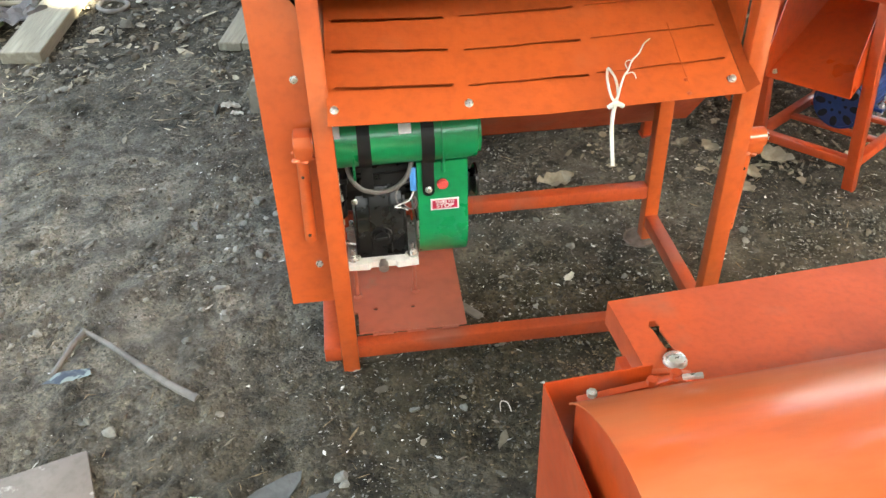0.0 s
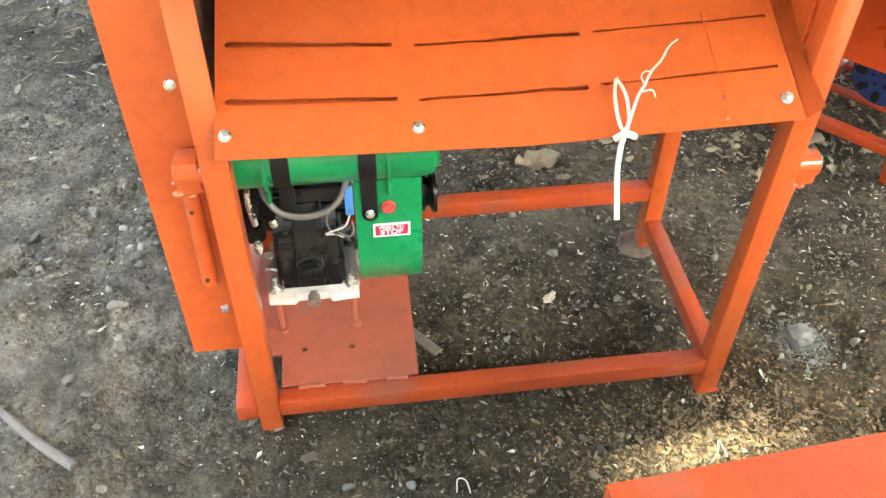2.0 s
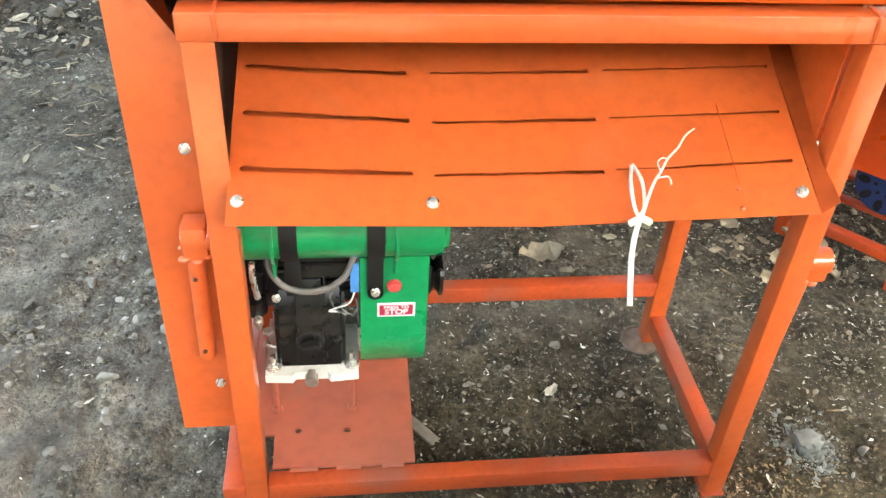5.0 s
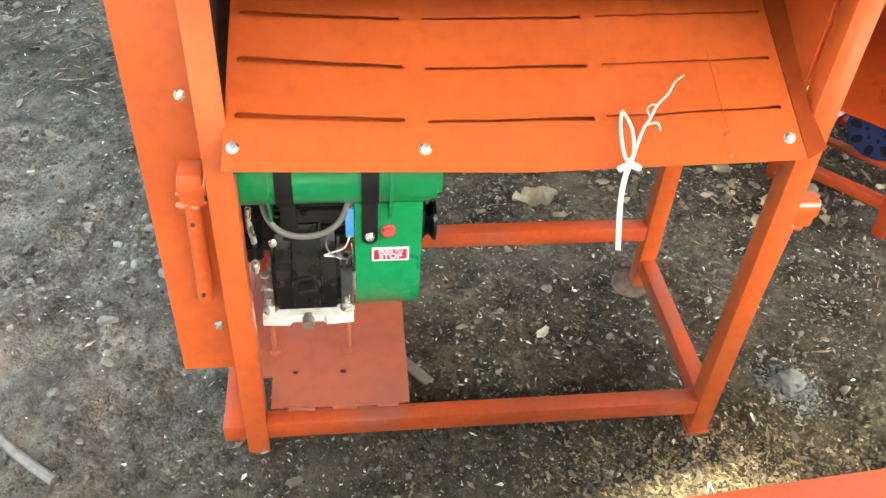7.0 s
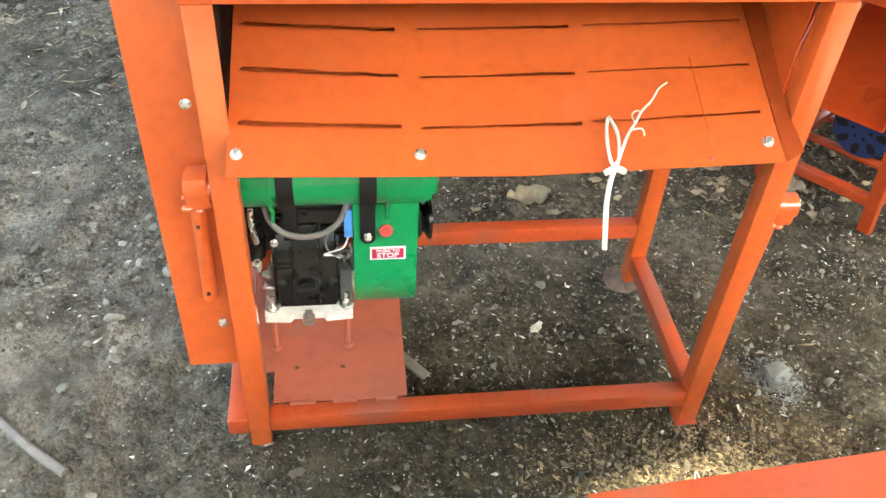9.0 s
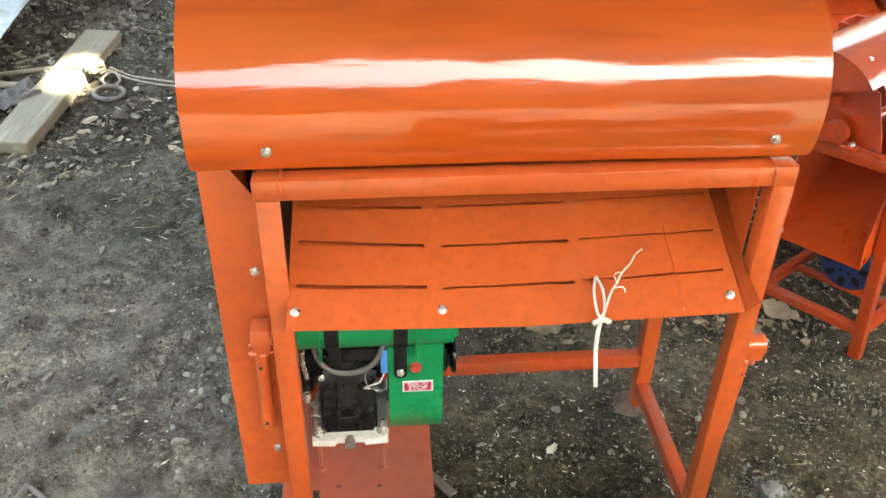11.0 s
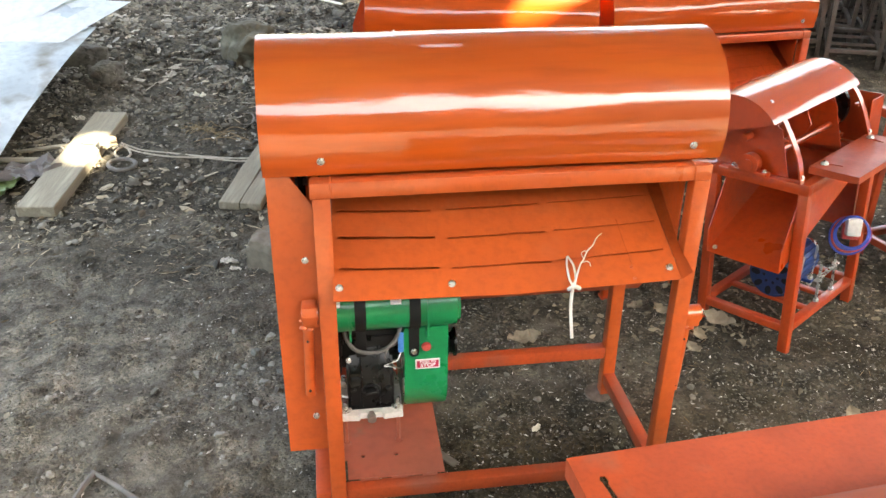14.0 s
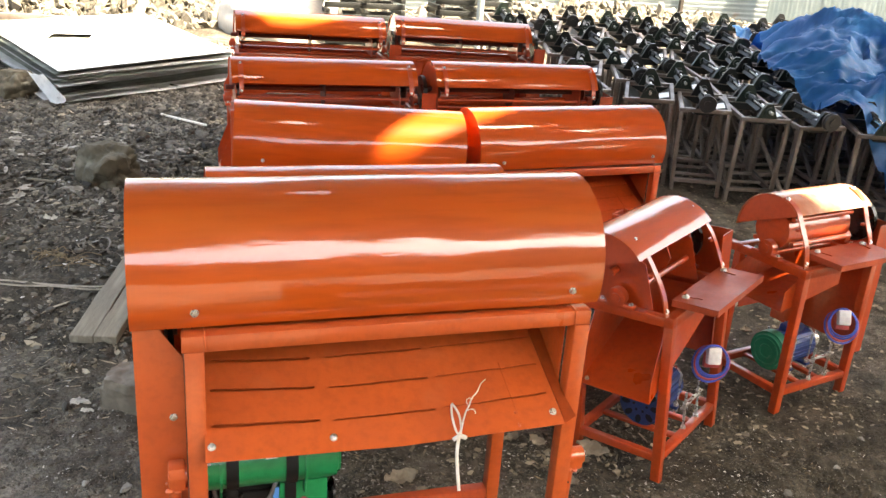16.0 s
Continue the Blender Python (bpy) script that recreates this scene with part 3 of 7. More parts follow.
def thresher(label, loc, yaw, drop=0.0, full=True, group="large threshing machines", tilt=(0, 0), seed=0):
    """Frame of square tube, curved hood, slotted chute, belt guard. drop: how much lower the upper half stands."""
    OFF[0] = Vector((0.58, 1.42, 0))
    root = thing("threshing_machine", loc, yaw, label, "machine", group, tilt)
    d = drop
    paint, gloss = (ORANGE, HOODP) if full else (REDOR, HOOD2)
    # legs
    for x, y, top in ((0.16, 1.205, 0.961 - d), (1.05, 1.205, 0.961 - d), (0.16, 1.63, 0.961 - d), (1.05, 1.63, 0.961 - d)):
        bm = B()
        if x < 0.5 and y < 1.4:
            # full-height front plate, closed tube behind it below, open angle section beside the chute
            box(bm, x - 0.02, x + 0.02, y - 0.02, y - 0.015, 0.004, top, 0.001)
            box(bm, x - 0.02, x + 0.02, y - 0.0148, y + 0.02, 0.004, 0.655 - d, 0.001)
            box(bm, x - 0.02, x - 0.015, y - 0.0148, y + 0.02, 0.656 - d, top, 0.001)
        else:
            box(bm, x - 0.02, x + 0.02, y - 0.02, y + 0.02, 0.004, top, 0.003)
        part("leg", bm, paint, root)
        bm = B()
        box(bm, x - 0.024, x + 0.024, y - 0.026, y + 0.024, -0.006, 0.004, 0.001)
        part("foot_plate", bm, DUSTY, root)
    # rails
    for nm, a, b, m in (
        ("top_rail", (0.135, 1.185, 0.961 - d), (1.07, 1.225, 0.999 - d), paint),
        ("top_rail", (0.14, 1.61, 0.961 - d), (1.07, 1.65, 0.999 - d), paint),
        ("side_rail", (0.14, 1.225, 0.961 - d), (0.18, 1.61, 0.997 - d), paint),
        ("side_rail", (1.03, 1.225, 0.961 - d), (1.07, 1.61, 0.997 - d), paint),
        ("lower_rail", (0.18, 1.187, 0.058), (1.03, 1.223, 0.098), DUSTY),
        ("lower_rail", (0.18, 1.612, 0.155), (1.03, 1.648, 0.195), DUSTY),
        ("lower_rail", (0.099, 1.186, 0.056), (0.139, 1.65, 0.098), DUSTY),
        ("lower_rail", (1.032, 1.225, 0.058), (1.068, 1.61, 0.098), DUSTY),
    ):
        bm = B()
        box(bm, a[0], b[0], a[1], b[1], a[2], b[2], 0.003)
        part(nm, bm, m, root)
    # weld beads where the top rail meets the legs
    for x in (0.182, 1.028):
        bm = B()
        tube(bm, [(x, 1.1845, 0.964 - d), (x + 0.001, 1.1843, 0.97 - d), (x - 0.001, 1.1845, 0.997 - d), (x, 1.2, 1.000 - d), (x, 1.222, 1.000 - d)], 0.0028, 6)
        part("weld_bead", bm, paint, root)
    # hood with its two end plates
    yc, zc, r = 1.394, 1.082 - d, 0.191
    bm = B()
    arc_sheet(bm, 0.035, 1.098, yc, zc, r, -24, 205, 0.0022, 72, 44, 0.0020, seed)
    part("hood", bm, gloss, root, "glossy orange half-round sheet hood", smooth=50)
    for x in (0.040, 1.092):
        bm = B()
        pts = [(yc - (r - 0.003) * math.cos(radians(a)), zc + (r - 0.003) * math.sin(radians(a))) for a in range(-24, 206, 10)]
        plate(bm, pts, [], lambda u, v, x=x: (x, u, v), 0.002)
        part("end_plate", bm, paint, root)
    for x in (0.164, 1.022):
        n = Vector((0, -1, -0.2)).normalized()
        set_bolt(BOLT, root, (x, yc - r * math.cos(radians(-11.5)) - 0.002, zc + r * math.sin(radians(-11.5))), n)
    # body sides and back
    # left sheet: brown grime and chaff, darkened to carry the shade of the gap
    for x, y, m in ((0.158, 1.228, GAPGRIME), (1.026, 1.228, paint)):
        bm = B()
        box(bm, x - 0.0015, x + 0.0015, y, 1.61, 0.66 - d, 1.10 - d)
        part("side_panel", bm, m, root, "grimy brown inner side sheet dusted with chaff, shade of the gap in its colour" if m is GAPGRIME else "")
    bm = B()
    box(bm, 0.187, 1.023, 1.600, 1.604, 0.62 - d, 1.05 - d)
    part("back_panel", bm, paint, root)
    # drum
    bm = B()
    rod(bm, (0.19, 1.42, 1.06 - d), (1.02, 1.42, 1.06 - d), 0.10, seg=24)
    for k in range(6):
        a = k * math.pi / 3
        bar(bm, (0.20, 1.42 + 0.11 * math.cos(a), 1.06 - d + 0.11 * math.sin(a)), (1.01, 1.42 + 0.11 * math.cos(a), 1.06 - d + 0.11 * math.sin(a)), 0.02, 0.02)
    part("drum", bm, DARKIN, root, "dark threshing drum inside the hood")
    # slotted chute
    sl = math.atan2(0.09, 0.165)
    cs, sn = math.cos(sl), math.sin(sl)
    y0, z0 = 1.127, 0.732 - d

    def place(u, v):
        curl = -0.10 * (0.035 - v) ** 2 / 0.035 if v < 0.035 else 0.0
        t = (u - 0.172) / 0.844
        sag = 0.011 * 4 * t * (1 - t) * max(0.0, 1 - v / 0.30)
        return (u, y0 + v * cs, z0 + v * sn + 0.35 * curl - sag)

    holes = []
    for i, v in enumerate((0.084, 0.168, 0.250)):
        lift = (0.0005, 0.0060, 0.0010)[i]
        drop_r = (0.0045, 0.0045, 0.0085)[i]
        holes.append(slot(0.196 + 0.002 * i, 0.424 - 0.001 * i, v + lift, v - drop_r, 0.0050, 0.0031, seed=i * 3))
        holes.append(slot(0.462 + 0.002 * i, 0.698 - 0.001 * i, v - 0.0075, v - 0.0048, 0.0025, 0.0030, seed=i * 3 + 1))
        holes.append(slot(0.724 + 0.002 * i, 0.982 - 0.001 * i, v - 0.0030, v + 0.0030, 0.0015, 0.0022, seed=i * 3 + 2))
    bm = B()
    plate(bm, [(0.174, 0.0), (0.60, -0.001), (1.008, 0.0), (0.986, 0.44), (0.60, 0.44), (0.188, 0.44)], holes, place, 0.0022)
    ch = part("chute", bm, paint, root, "slotted orange sheet chute", smooth=20)
    # folded flange along the edge, with a pointed front corner
    bm = B()
    fold = [Vector(place(1.009 - 0.05 * v, v)) for v in (0.0, 0.03, 0.062, 0.25, 0.43)]
    rim = [f + Vector((w, 0.012, h)) for f, w, h in zip(fold, (0.031, 0.026, 0.0195, 0.027, 0.036), (0.011, 0.013, 0.014, 0.018, 0.020))]
    lo, hi = [bm.verts.new(p) for p in fold], [bm.verts.new(p) for p in rim]
    for k in range(4):
        bm.faces.new((lo[k], lo[k + 1], hi[k + 1], hi[k]))
    bmesh.ops.solidify(bm, geom=list(bm.faces), thickness=0.002)
    part("flange", bm, paint, ch, smooth=20)
    bm = B()
    box(bm, 0.185, 1.02, 0, 0.003, 0, 0.10, m=Matrix.Translation((0, y0 + 0.44 * cs, z0 + 0.44 * sn)))
    part("back_sheet", bm, paint, ch)
    bm = B()
    plate(bm, [(0.188, 0.03), (1.010, 0.03), (1.010, 0.43), (0.188, 0.43)], [], lambda u, v: (u, y0 + v * cs + 0.048 * sn, z0 + v * sn - 0.048 * cs), 0.002)
    part("liner", bm, paint, ch)
    nrm = Vector((0, -sn, cs))
    for x in (0.189, 0.452, 0.986):
        set_bolt(BOLT, root, Vector(place(x, 0.034)) + nrm * 0.001, nrm)
    # welded seam marks on the chute
    bm = B()
    tube(bm, [(0.893, *place(0, 0.02)[1:]), (0.889, *place(0, 0.09)[1:]), (0.886, *place(0, 0.18)[1:])], 0.0012, 5)
    part("seam", bm, paint, ch)
    for v in (0.013, 0.045):
        bm = B()
        bmesh.ops.create_icosphere(bm, subdivisions=2, radius=0.0042, matrix=Matrix.Translation(Vector(place(0.893, v)) + nrm * 0.002))
        part("weld_spot", bm, paint, ch)
    # rear tray
    bm = B()
    plate(bm, [(0.20, 0.0), (1.17, 0.0), (1.17, 0.34), (0.20, 0.34)], [], lambda u, v: (u, 1.535 + v * 0.64, max(0.30, 0.575 - 0.5 * d) - v * 0.72), 0.003)
    part("rear_tray", bm, DUSTY, root)
    # belt guard at the side, with a cut-away top corner
    bm = B()
    plate(bm, [(0.040, 0.197), (0.138, 0.197), (0.138, 0.918 - d), (0.082, 1.004 - d), (0.040, 1.004 - d)], [], lambda u, v: (u, 1.250, v), 0.002)
    box(bm, 0.0375, 0.0400, 1.250, 1.70, 0.197, 1.06 - d)
    box(bm, 0.0400, 0.1380, 1.698, 1.70, 0.197, 0.98 - d)
    g = part("belt_guard", bm, paint, root, "flat orange sheet belt guard", smooth=20)
    for z in (0.777 - d, 0.313):
        set_bolt(BOLT, root, (0.113, 1.2475, z), (0, -1, 0.05), s=0.95)
    bm = B()
    rod(bm, (0.10, 1.42, 1.02 - d), (0.128, 1.42, 1.02 - d), 0.115, seg=32)
    part("pulley", bm, BLACK, g)
    bm = B()
    for s in (-0.05, 0.05):
        bar(bm, (0.113, 1.42 + s * 2.1, 1.0 - d), (0.113, 1.45 + s, 0.42), 0.012, 0.008)
    part("drive_belt", bm, RUBBER, g)
    if full:
        # swing-bolt hinge on each side: a block, a hanging pin and its bolt
        for x, sgn, zc, half in ((0.116, -1, 0.645, 0.0205), (1.094, 1, 0.568, 0.024)):
            bm = B()
            rod(bm, (x - half, 1.222, zc), (x + half, 1.222, zc), 0.0225, seg=18)
            box(bm, x - half + 0.001, x + half - 0.003, 1.200, 1.244, zc - 0.031, zc + 0.027 if sgn < 0 else zc + 0.010, 0.005)
            hb = part("hinge_block", bm, paint, root)
            for k, (px, pz) in enumerate(((-0.018, -0.028), (0.000, -0.034), (0.014, -0.026), (-0.020, -0.012))):
                bm = B()
                bmesh.ops.create_icosphere(bm, subdivisions=2, radius=0.0075 - 0.0008 * k, matrix=Matrix.Translation((x + px, 1.202 + 0.002 * k, zc + pz)) @ Matrix.Diagonal((1.3, 1, 0.8, 1)))
                part("weld_spot", bm, paint, hb)
            bm = B()
            rod(bm, (x - 0.006, 1.225, zc - 0.030), (x - 0.012, 1.228, zc - 0.245), 0.0135, seg=16)
            part("hinge_pin", bm, paint, root)
            if sgn > 0:
                set_bolt(BOLT, root, (x + half + 0.001, 1.222, zc), (1, 0, 0), name="hinge_bolt", s=1.35)
            for z in (0.075, 0.225):
                bm = B()
                rod(bm, (x - 0.008 - 0.02 * z, 1.2165, zc - z), (x - 0.008 - 0.02 * z, 1.2105, zc - z), 0.0035, seg=8)
                part("pin_hole", bm, DARKIN, root)
        # engine plate with drilled holes
        hole = lambda cx, cy, rr=0.0068: [(cx + rr * math.cos(k * math.pi / 5), cy + rr * 0.8 * math.sin(k * math.pi / 5)) for k in range(10)]
        bm = B()
        plate(bm, [(0.187, 1.222), (0.200, 1.2235), (0.36, 1.219), (0.452, 1.222), (0.458, 1.60), (0.14, 1.60), (0.14, 1.30), (0.187, 1.30)],
              [hole(0.232, 1.308), hole(0.326, 1.305)], lambda u, v: (u, v, 0.106), 0.005)
        part("engine_plate", bm, PLATE, root, "dusty red-orange engine plate with drilled holes", smooth=20)
        for i in range(3):
            bm = B()
            tube(bm, [(0.22 + 0.085 * i, 1.219, 0.101), (0.245 + 0.085 * i, 1.2175, 0.103), (0.27 + 0.08 * i, 1.219, 0.101)], 0.004, 6)
            part("weld_bead", bm, PLATE, root)
    OFF[0] = Vector((0, 0, 0))
    return root


BLUEFAN = mat("dark_blue_paint", (0.012, 0.035, 0.12), 0.4, var=(0.010, 0.028, 0.095), bump=0.05)
ORG = (0.58, 1.42, 0)
main_machine = thresher("bright orange threshing machine with curved hood and slotted chute", ORG, 0, seed=1)


# ---- engine in the machine ----
def engine():
    OFF[0] = Vector((0.32, 1.44, 0.108))
    e = thing("engine", tuple(OFF[0]), 0, "small green and black petrol engine bolted on a red plate", "engine")
    # white foot bracket on four studs
    bm = B()
    plate(bm, [(0.176, 1.340), (0.226, 1.336), (0.232, 1.345), (0.292, 1.345), (0.298, 1.336), (0.350, 1.340), (0.352, 1.50), (0.176, 1.50)], [],
          lambda u, v: (u, v, 0.228), 0.018)
    bmesh.ops.bevel(bm, geom=[x for x in bm.edges if x.is_boundary is False and x.calc_face_angle(0) > 1.0], offset=0.004, segments=2, affect="EDGES")
    br = part("foot_bracket", bm, WHITE, e, "white painted foot bracket")
    for x, y in ((0.190, 1.362), (0.338, 1.362), (0.190, 1.48), (0.338, 1.48)):
        bm = B()
        rod(bm, (x, y, 0.200), (x, y, 0.262), 0.0056, seg=12)
        rod(bm, (x, y, 0.2285), (x, y, 0.2310), 0.0145, seg=20)
        rod(bm, (x, y, 0.2310), (x, y, 0.242), 0.0102, seg=6)
        sd = part("stud", bm, ZINC, e, "zinc-plated stud with nut and washer")
        bm = B()
        rod(bm, (x, y, 0.108), (x, y, 0.200), 0.0052, seg=12)
        rod(bm, (x, y, 0.108), (x, y, 0.117), 0.0125, 0.0105, seg=6)
        part("painted_end", bm, PLATE, sd)
    bm = B()
    rod(bm, (0.262, 1.352, 0.219), (0.262, 1.328, 0.216), 0.012, 0.0125, seg=20)
    box(bm, 0.251, 0.273, 1.3265, 1.3285, 0.2150, 0.2170)
    part("drain_plug", bm, BLACKSTEEL, e)
    # crankcase: black block that slopes back above, with a proud middle
    def prism(x0, x1, prof, bev):
        bm = B()
        a, b = ([bm.verts.new((x, y, z)) for y, z in prof] for x in (x0, x1))
        k = len(prof)
        for i in range(k):
            bm.faces.new((a[i], a[(i + 1) % k], b[(i + 1) % k], b[i]))
        bm.faces.new(a[::-1])
        bm.faces.new(b)
        bmesh.ops.recalc_face_normals(bm, faces=bm.faces)
        bmesh.ops.bevel(bm, geom=list(bm.edges), offset=bev, segments=3, affect="EDGES")
        return bm

    bm = prism(0.199, 0.327, [(1.352, 0.231), (1.356, 0.345), (1.400, 0.405), (1.52, 0.405), (1.52, 0.231)], 0.009)
    cc = part("crankcase", bm, BLACK, e, "black cast crankcase")
    bm = prism(0.233, 0.293, [(1.340, 0.246), (1.343, 0.342), (1.392, 0.425), (1.44, 0.425), (1.44, 0.246)], 0.007)
    part("filler_neck", bm, BLACK, cc)
    n = Vector((0, -0.999, 0.03))
    c = Vector((0.263, 1.3415, 0.309))
    bm = B()
    rod(bm, c - n * 0.006, c + n * 0.005, 0.0262, 0.0250, seg=36)
    part("cap_rim", bm, CASTGREY, cc)
    bm = B()
    rod(bm, c + n * 0.0035, c + n * 0.0062, 0.0222, 0.0215, seg=36)
    rod(bm, c + n * 0.0062, c + n * 0.015, 0.0195, 0.0180, seg=36)
    part("filler_cap", bm, BLACK, cc, "black screw cap with a slot")
    bm = B()
    bar(bm, c + n * 0.0160 + Vector((-0.015, 0, -0.002)), c + n * 0.0160 + Vector((0.015, 0, 0.002)), 0.006, 0.004, up=(0, -1, 0.03), bev=0.0008)
    part("cap_slot", bm, CASTGREY, cc)
    for x in (0.215, 0.312):
        bm = B()
        cc2 = Vector((x, 1.353, 0.306))
        rod(bm, cc2, cc2 + n * 0.006, 0.0085, 0.006, seg=14)
        rod(bm, cc2 + n * 0.006, cc2 + n * 0.009, 0.0045, seg=6)
        part("case_bolt", bm, CASTGREY, cc)
    # cylinder block above
    bm = B()
    box(bm, 0.196, 0.345, 1.40, 1.55, 0.355, 0.49, 0.008)
    box(bm, 0.172, 0.232, 1.392, 1.47, 0.352, 0.44, 0.008)
    cy = part("cylinder_block", bm, BLACK, e)
    for k in range(5):
        bm = B()
        box(bm, 0.190, 0.350, 1.392, 1.56, 0.385 + 0.021 * k, 0.391 + 0.021 * k, 0.001)
        part("cooling_fin", bm, BLACK, cy)
    bm = B()
    r = bmesh.ops.create_cube(bm, size=1)
    for v in r["verts"]:
        top = v.co.z > 0
        v.co = Vector((0.285 + v.co.x * 0.105, 1.385 if v.co.y < 0 and not top else 1.41 if v.co.y < 0 else 1.46, 0.420 if not top else 0.492))
    bmesh.ops.bevel(bm, geom=list(bm.edges), offset=0.008, segments=2, affect="EDGES")
    part("shroud", bm, BLACK, cy)
    set_bolt(BOLT, e, (0.206, 1.372, 0.392), (0, -1, 0.1), s=0.9)
    # carburettor side
    bm = B()
    rod(bm, (0.165, 1.40, 0.44), (0.165, 1.40, 0.34), 0.028, 0.022, seg=20)
    box(bm, 0.140, 0.195, 1.385, 1.44, 0.43, 0.49, 0.006)
    cb = part("carburettor", bm, BLACK, e)
    bm = B()
    rod(bm, (0.170, 1.375, 0.345), (0.170, 1.375, 0.318), 0.0055, seg=10)
    rod(bm, (0.170, 1.375, 0.338), (0.170, 1.375, 0.328), 0.0095, seg=6)
    rod(bm, (0.186, 1.368, 0.318), (0.186, 1.368, 0.314), 0.010, seg=6)
    part("float_screw", bm, ZINC, cb)
    bm = B()
    tube(bm, [(0.172, 1.352, 0.49), (0.172, 1.345, 0.46), (0.177, 1.347, 0.415)], 0.0055, 8)
    part("lever", bm, ZINC, cb)
    bm = B()
    rod(bm, (0.178, 1.395, 0.258), (0.204, 1.39, 0.251), 0.0042, seg=10)
    rod(bm, (0.174, 1.396, 0.259), (0.180, 1.395, 0.2575), 0.0075, seg=6)
    part("side_screw", bm, ZINC, e)
    # fuel tank with two ribs and two straps
    ty, tz, tr = 1.362, 0.572, 0.066
    bm = B()
    rod(bm, (0.150, ty, tz), (0.502, ty, tz), tr, seg=48)
    bmesh.ops.bevel(bm, geom=[x for x in bm.edges if x.calc_face_angle(0) > 1.0], offset=0.010, segments=3, affect="EDGES")
    tk = part("fuel_tank", bm, GREEN, e, "green cylindrical fuel tank")
    for x in (0.213, 0.416):
        bm = B()
        rod(bm, (x - 0.003, ty, tz - 0.003), (x + 0.003, ty, tz - 0.003), tr + 0.006, seg=48)
        box(bm, x - 0.003, x + 0.003, ty - 0.045, ty + 0.03, tz - 0.088, tz - 0.05, 0.002)
        part("rib", bm, GREEN, tk)
    for x in (0.240, 0.381):
        bm = B()
        arc_sheet(bm, x - 0.0145, x + 0.0145, ty, tz, tr + 0.0045, -75, 190, 0.003, 40, 2)
        part("strap", bm, RUBBER, tk, "black steel tank strap")
    bm = B()
    box(bm, 0.367, 0.395, 1.3295, 1.3325, 0.430, 0.523, 0.001)
    rod(bm, (0.381, 1.3295, 0.432), (0.381, 1.3325, 0.432), 0.014, seg=20)
    part("strap_end", bm, RUBBER, tk)
    set_bolt(BOLT, tk, (0.381, 1.3293, 0.436), (0, -1, 0.05), s=0.95)
    bm = B()
    box(bm, 0.227, 0.254, 1.343, 1.347, 0.42, 0.522, 0.001)
    part("strap_end", bm, RUBBER, tk)
    for x0, x1 in ((0.163, 0.190), (0.318, 0.346)):
        bm = B()
        arc_sheet(bm, x0, x1, ty, tz, tr + 0.0012, 28, 62, 0.0008, 8, 1)
        part("sticker", bm, STICKER, tk, "small white paper sticker")
    # fan housing: flat-fronted, rounded below
    prof = []
    for k in range(0, 19):
        a = radians(180 + k * 10)
        prof.append((1.480 + 0.145 * math.cos(a), 0.322 + 0.140 * math.sin(a)))
    prof += [(1.625, 0.50), (1.60, 0.515), (1.37, 0.515), (1.337, 0.505)]
    bm = B()
    vs = [[bm.verts.new((x, y, z)) for y, z in prof] for x in (0.355, 0.474)]
    k = len(prof)
    for i in range(k):
        bm.faces.new((vs[0][i], vs[0][(i + 1) % k], vs[1][(i + 1) % k], vs[1][i]))
    bm.faces.new(vs[0][::-1])
    bm.faces.new(vs[1])
    bmesh.ops.bevel(bm, geom=[x for x in bm.edges if x.calc_face_angle(0) > 1.2], offset=0.022, segments=5, affect="EDGES")
    fh = part("fan_housing", bm, GREEN, e, "green sheet fan housing", smooth=40)
    bm = B()
    rod(bm, (0.414, 1.3355, 0.448), (0.414, 1.324, 0.448), 0.0135, 0.0125, seg=24)
    bmesh.ops.bevel(bm, geom=[x for x in bm.edges if x.calc_face_angle(0) > 1.2], offset=0.003, segments=2, affect="EDGES")
    part("stop_button", bm, RED, fh, "red stop button")
    bm = B()
    box(bm, 0.3845, 0.4520, 1.3332, 1.3350, 0.3740, 0.4050)
    st = part("warning_label", bm, STICKER, fh, "white and red label that reads PRESS TO STOP")
    bm = B()
    box(bm, 0.3885, 0.4480, 1.3325, 1.3336, 0.3780, 0.4010)
    part("red_field", bm, STICKRED, st)
    for txt, size, z in (("PRESS TO", 0.0095, 0.3935), ("STOP", 0.0155, 0.3805)):
        cu = bpy.data.curves.new("letters", "FONT")
        cu.body, cu.size, cu.align_x, cu.extrude, cu.offset = txt, size, "CENTER", 0.0002, size * 0.018
        tmp = bpy.data.objects.new("letters", cu)
        scene.collection.objects.link(tmp)
        bpy.context.view_layer.update()
        me = bpy.data.meshes.new_from_object(tmp.evaluated_get(bpy.context.evaluated_depsgraph_get()))
        bpy.data.objects.remove(tmp)
        me.materials.clear()
        me.materials.append(STICKER)
        ob = new("letters", me)
        ob.parent = st
        ob.matrix_basis = Matrix.Translation(Vector((0.4183, 1.3321, z)) - OFF[0]) @ pose(0, 0, 0, 90, 0, 0) @ Matrix.Diagonal((1.12, 1, 1, 1))
    # pulley on the shaft
    bm = B()
    for x0, x1, r0, r1 in ((0.474, 0.481, 0.020, 0.020), (0.481, 0.487, 0.038, 0.040), (0.487, 0.495, 0.039, 0.026), (0.495, 0.504, 0.026, 0.040), (0.504, 0.510, 0.042, 0.042), (0.510, 0.515, 0.014, 0.013)):
        rod(bm, (x0, 1.440, 0.384), (x1, 1.440, 0.384), r0, r1, seg=36)
    part("pulley", bm, BLACK, e, "black V-belt pulley")
    # hose, wires and a blue clip
    bm = B()
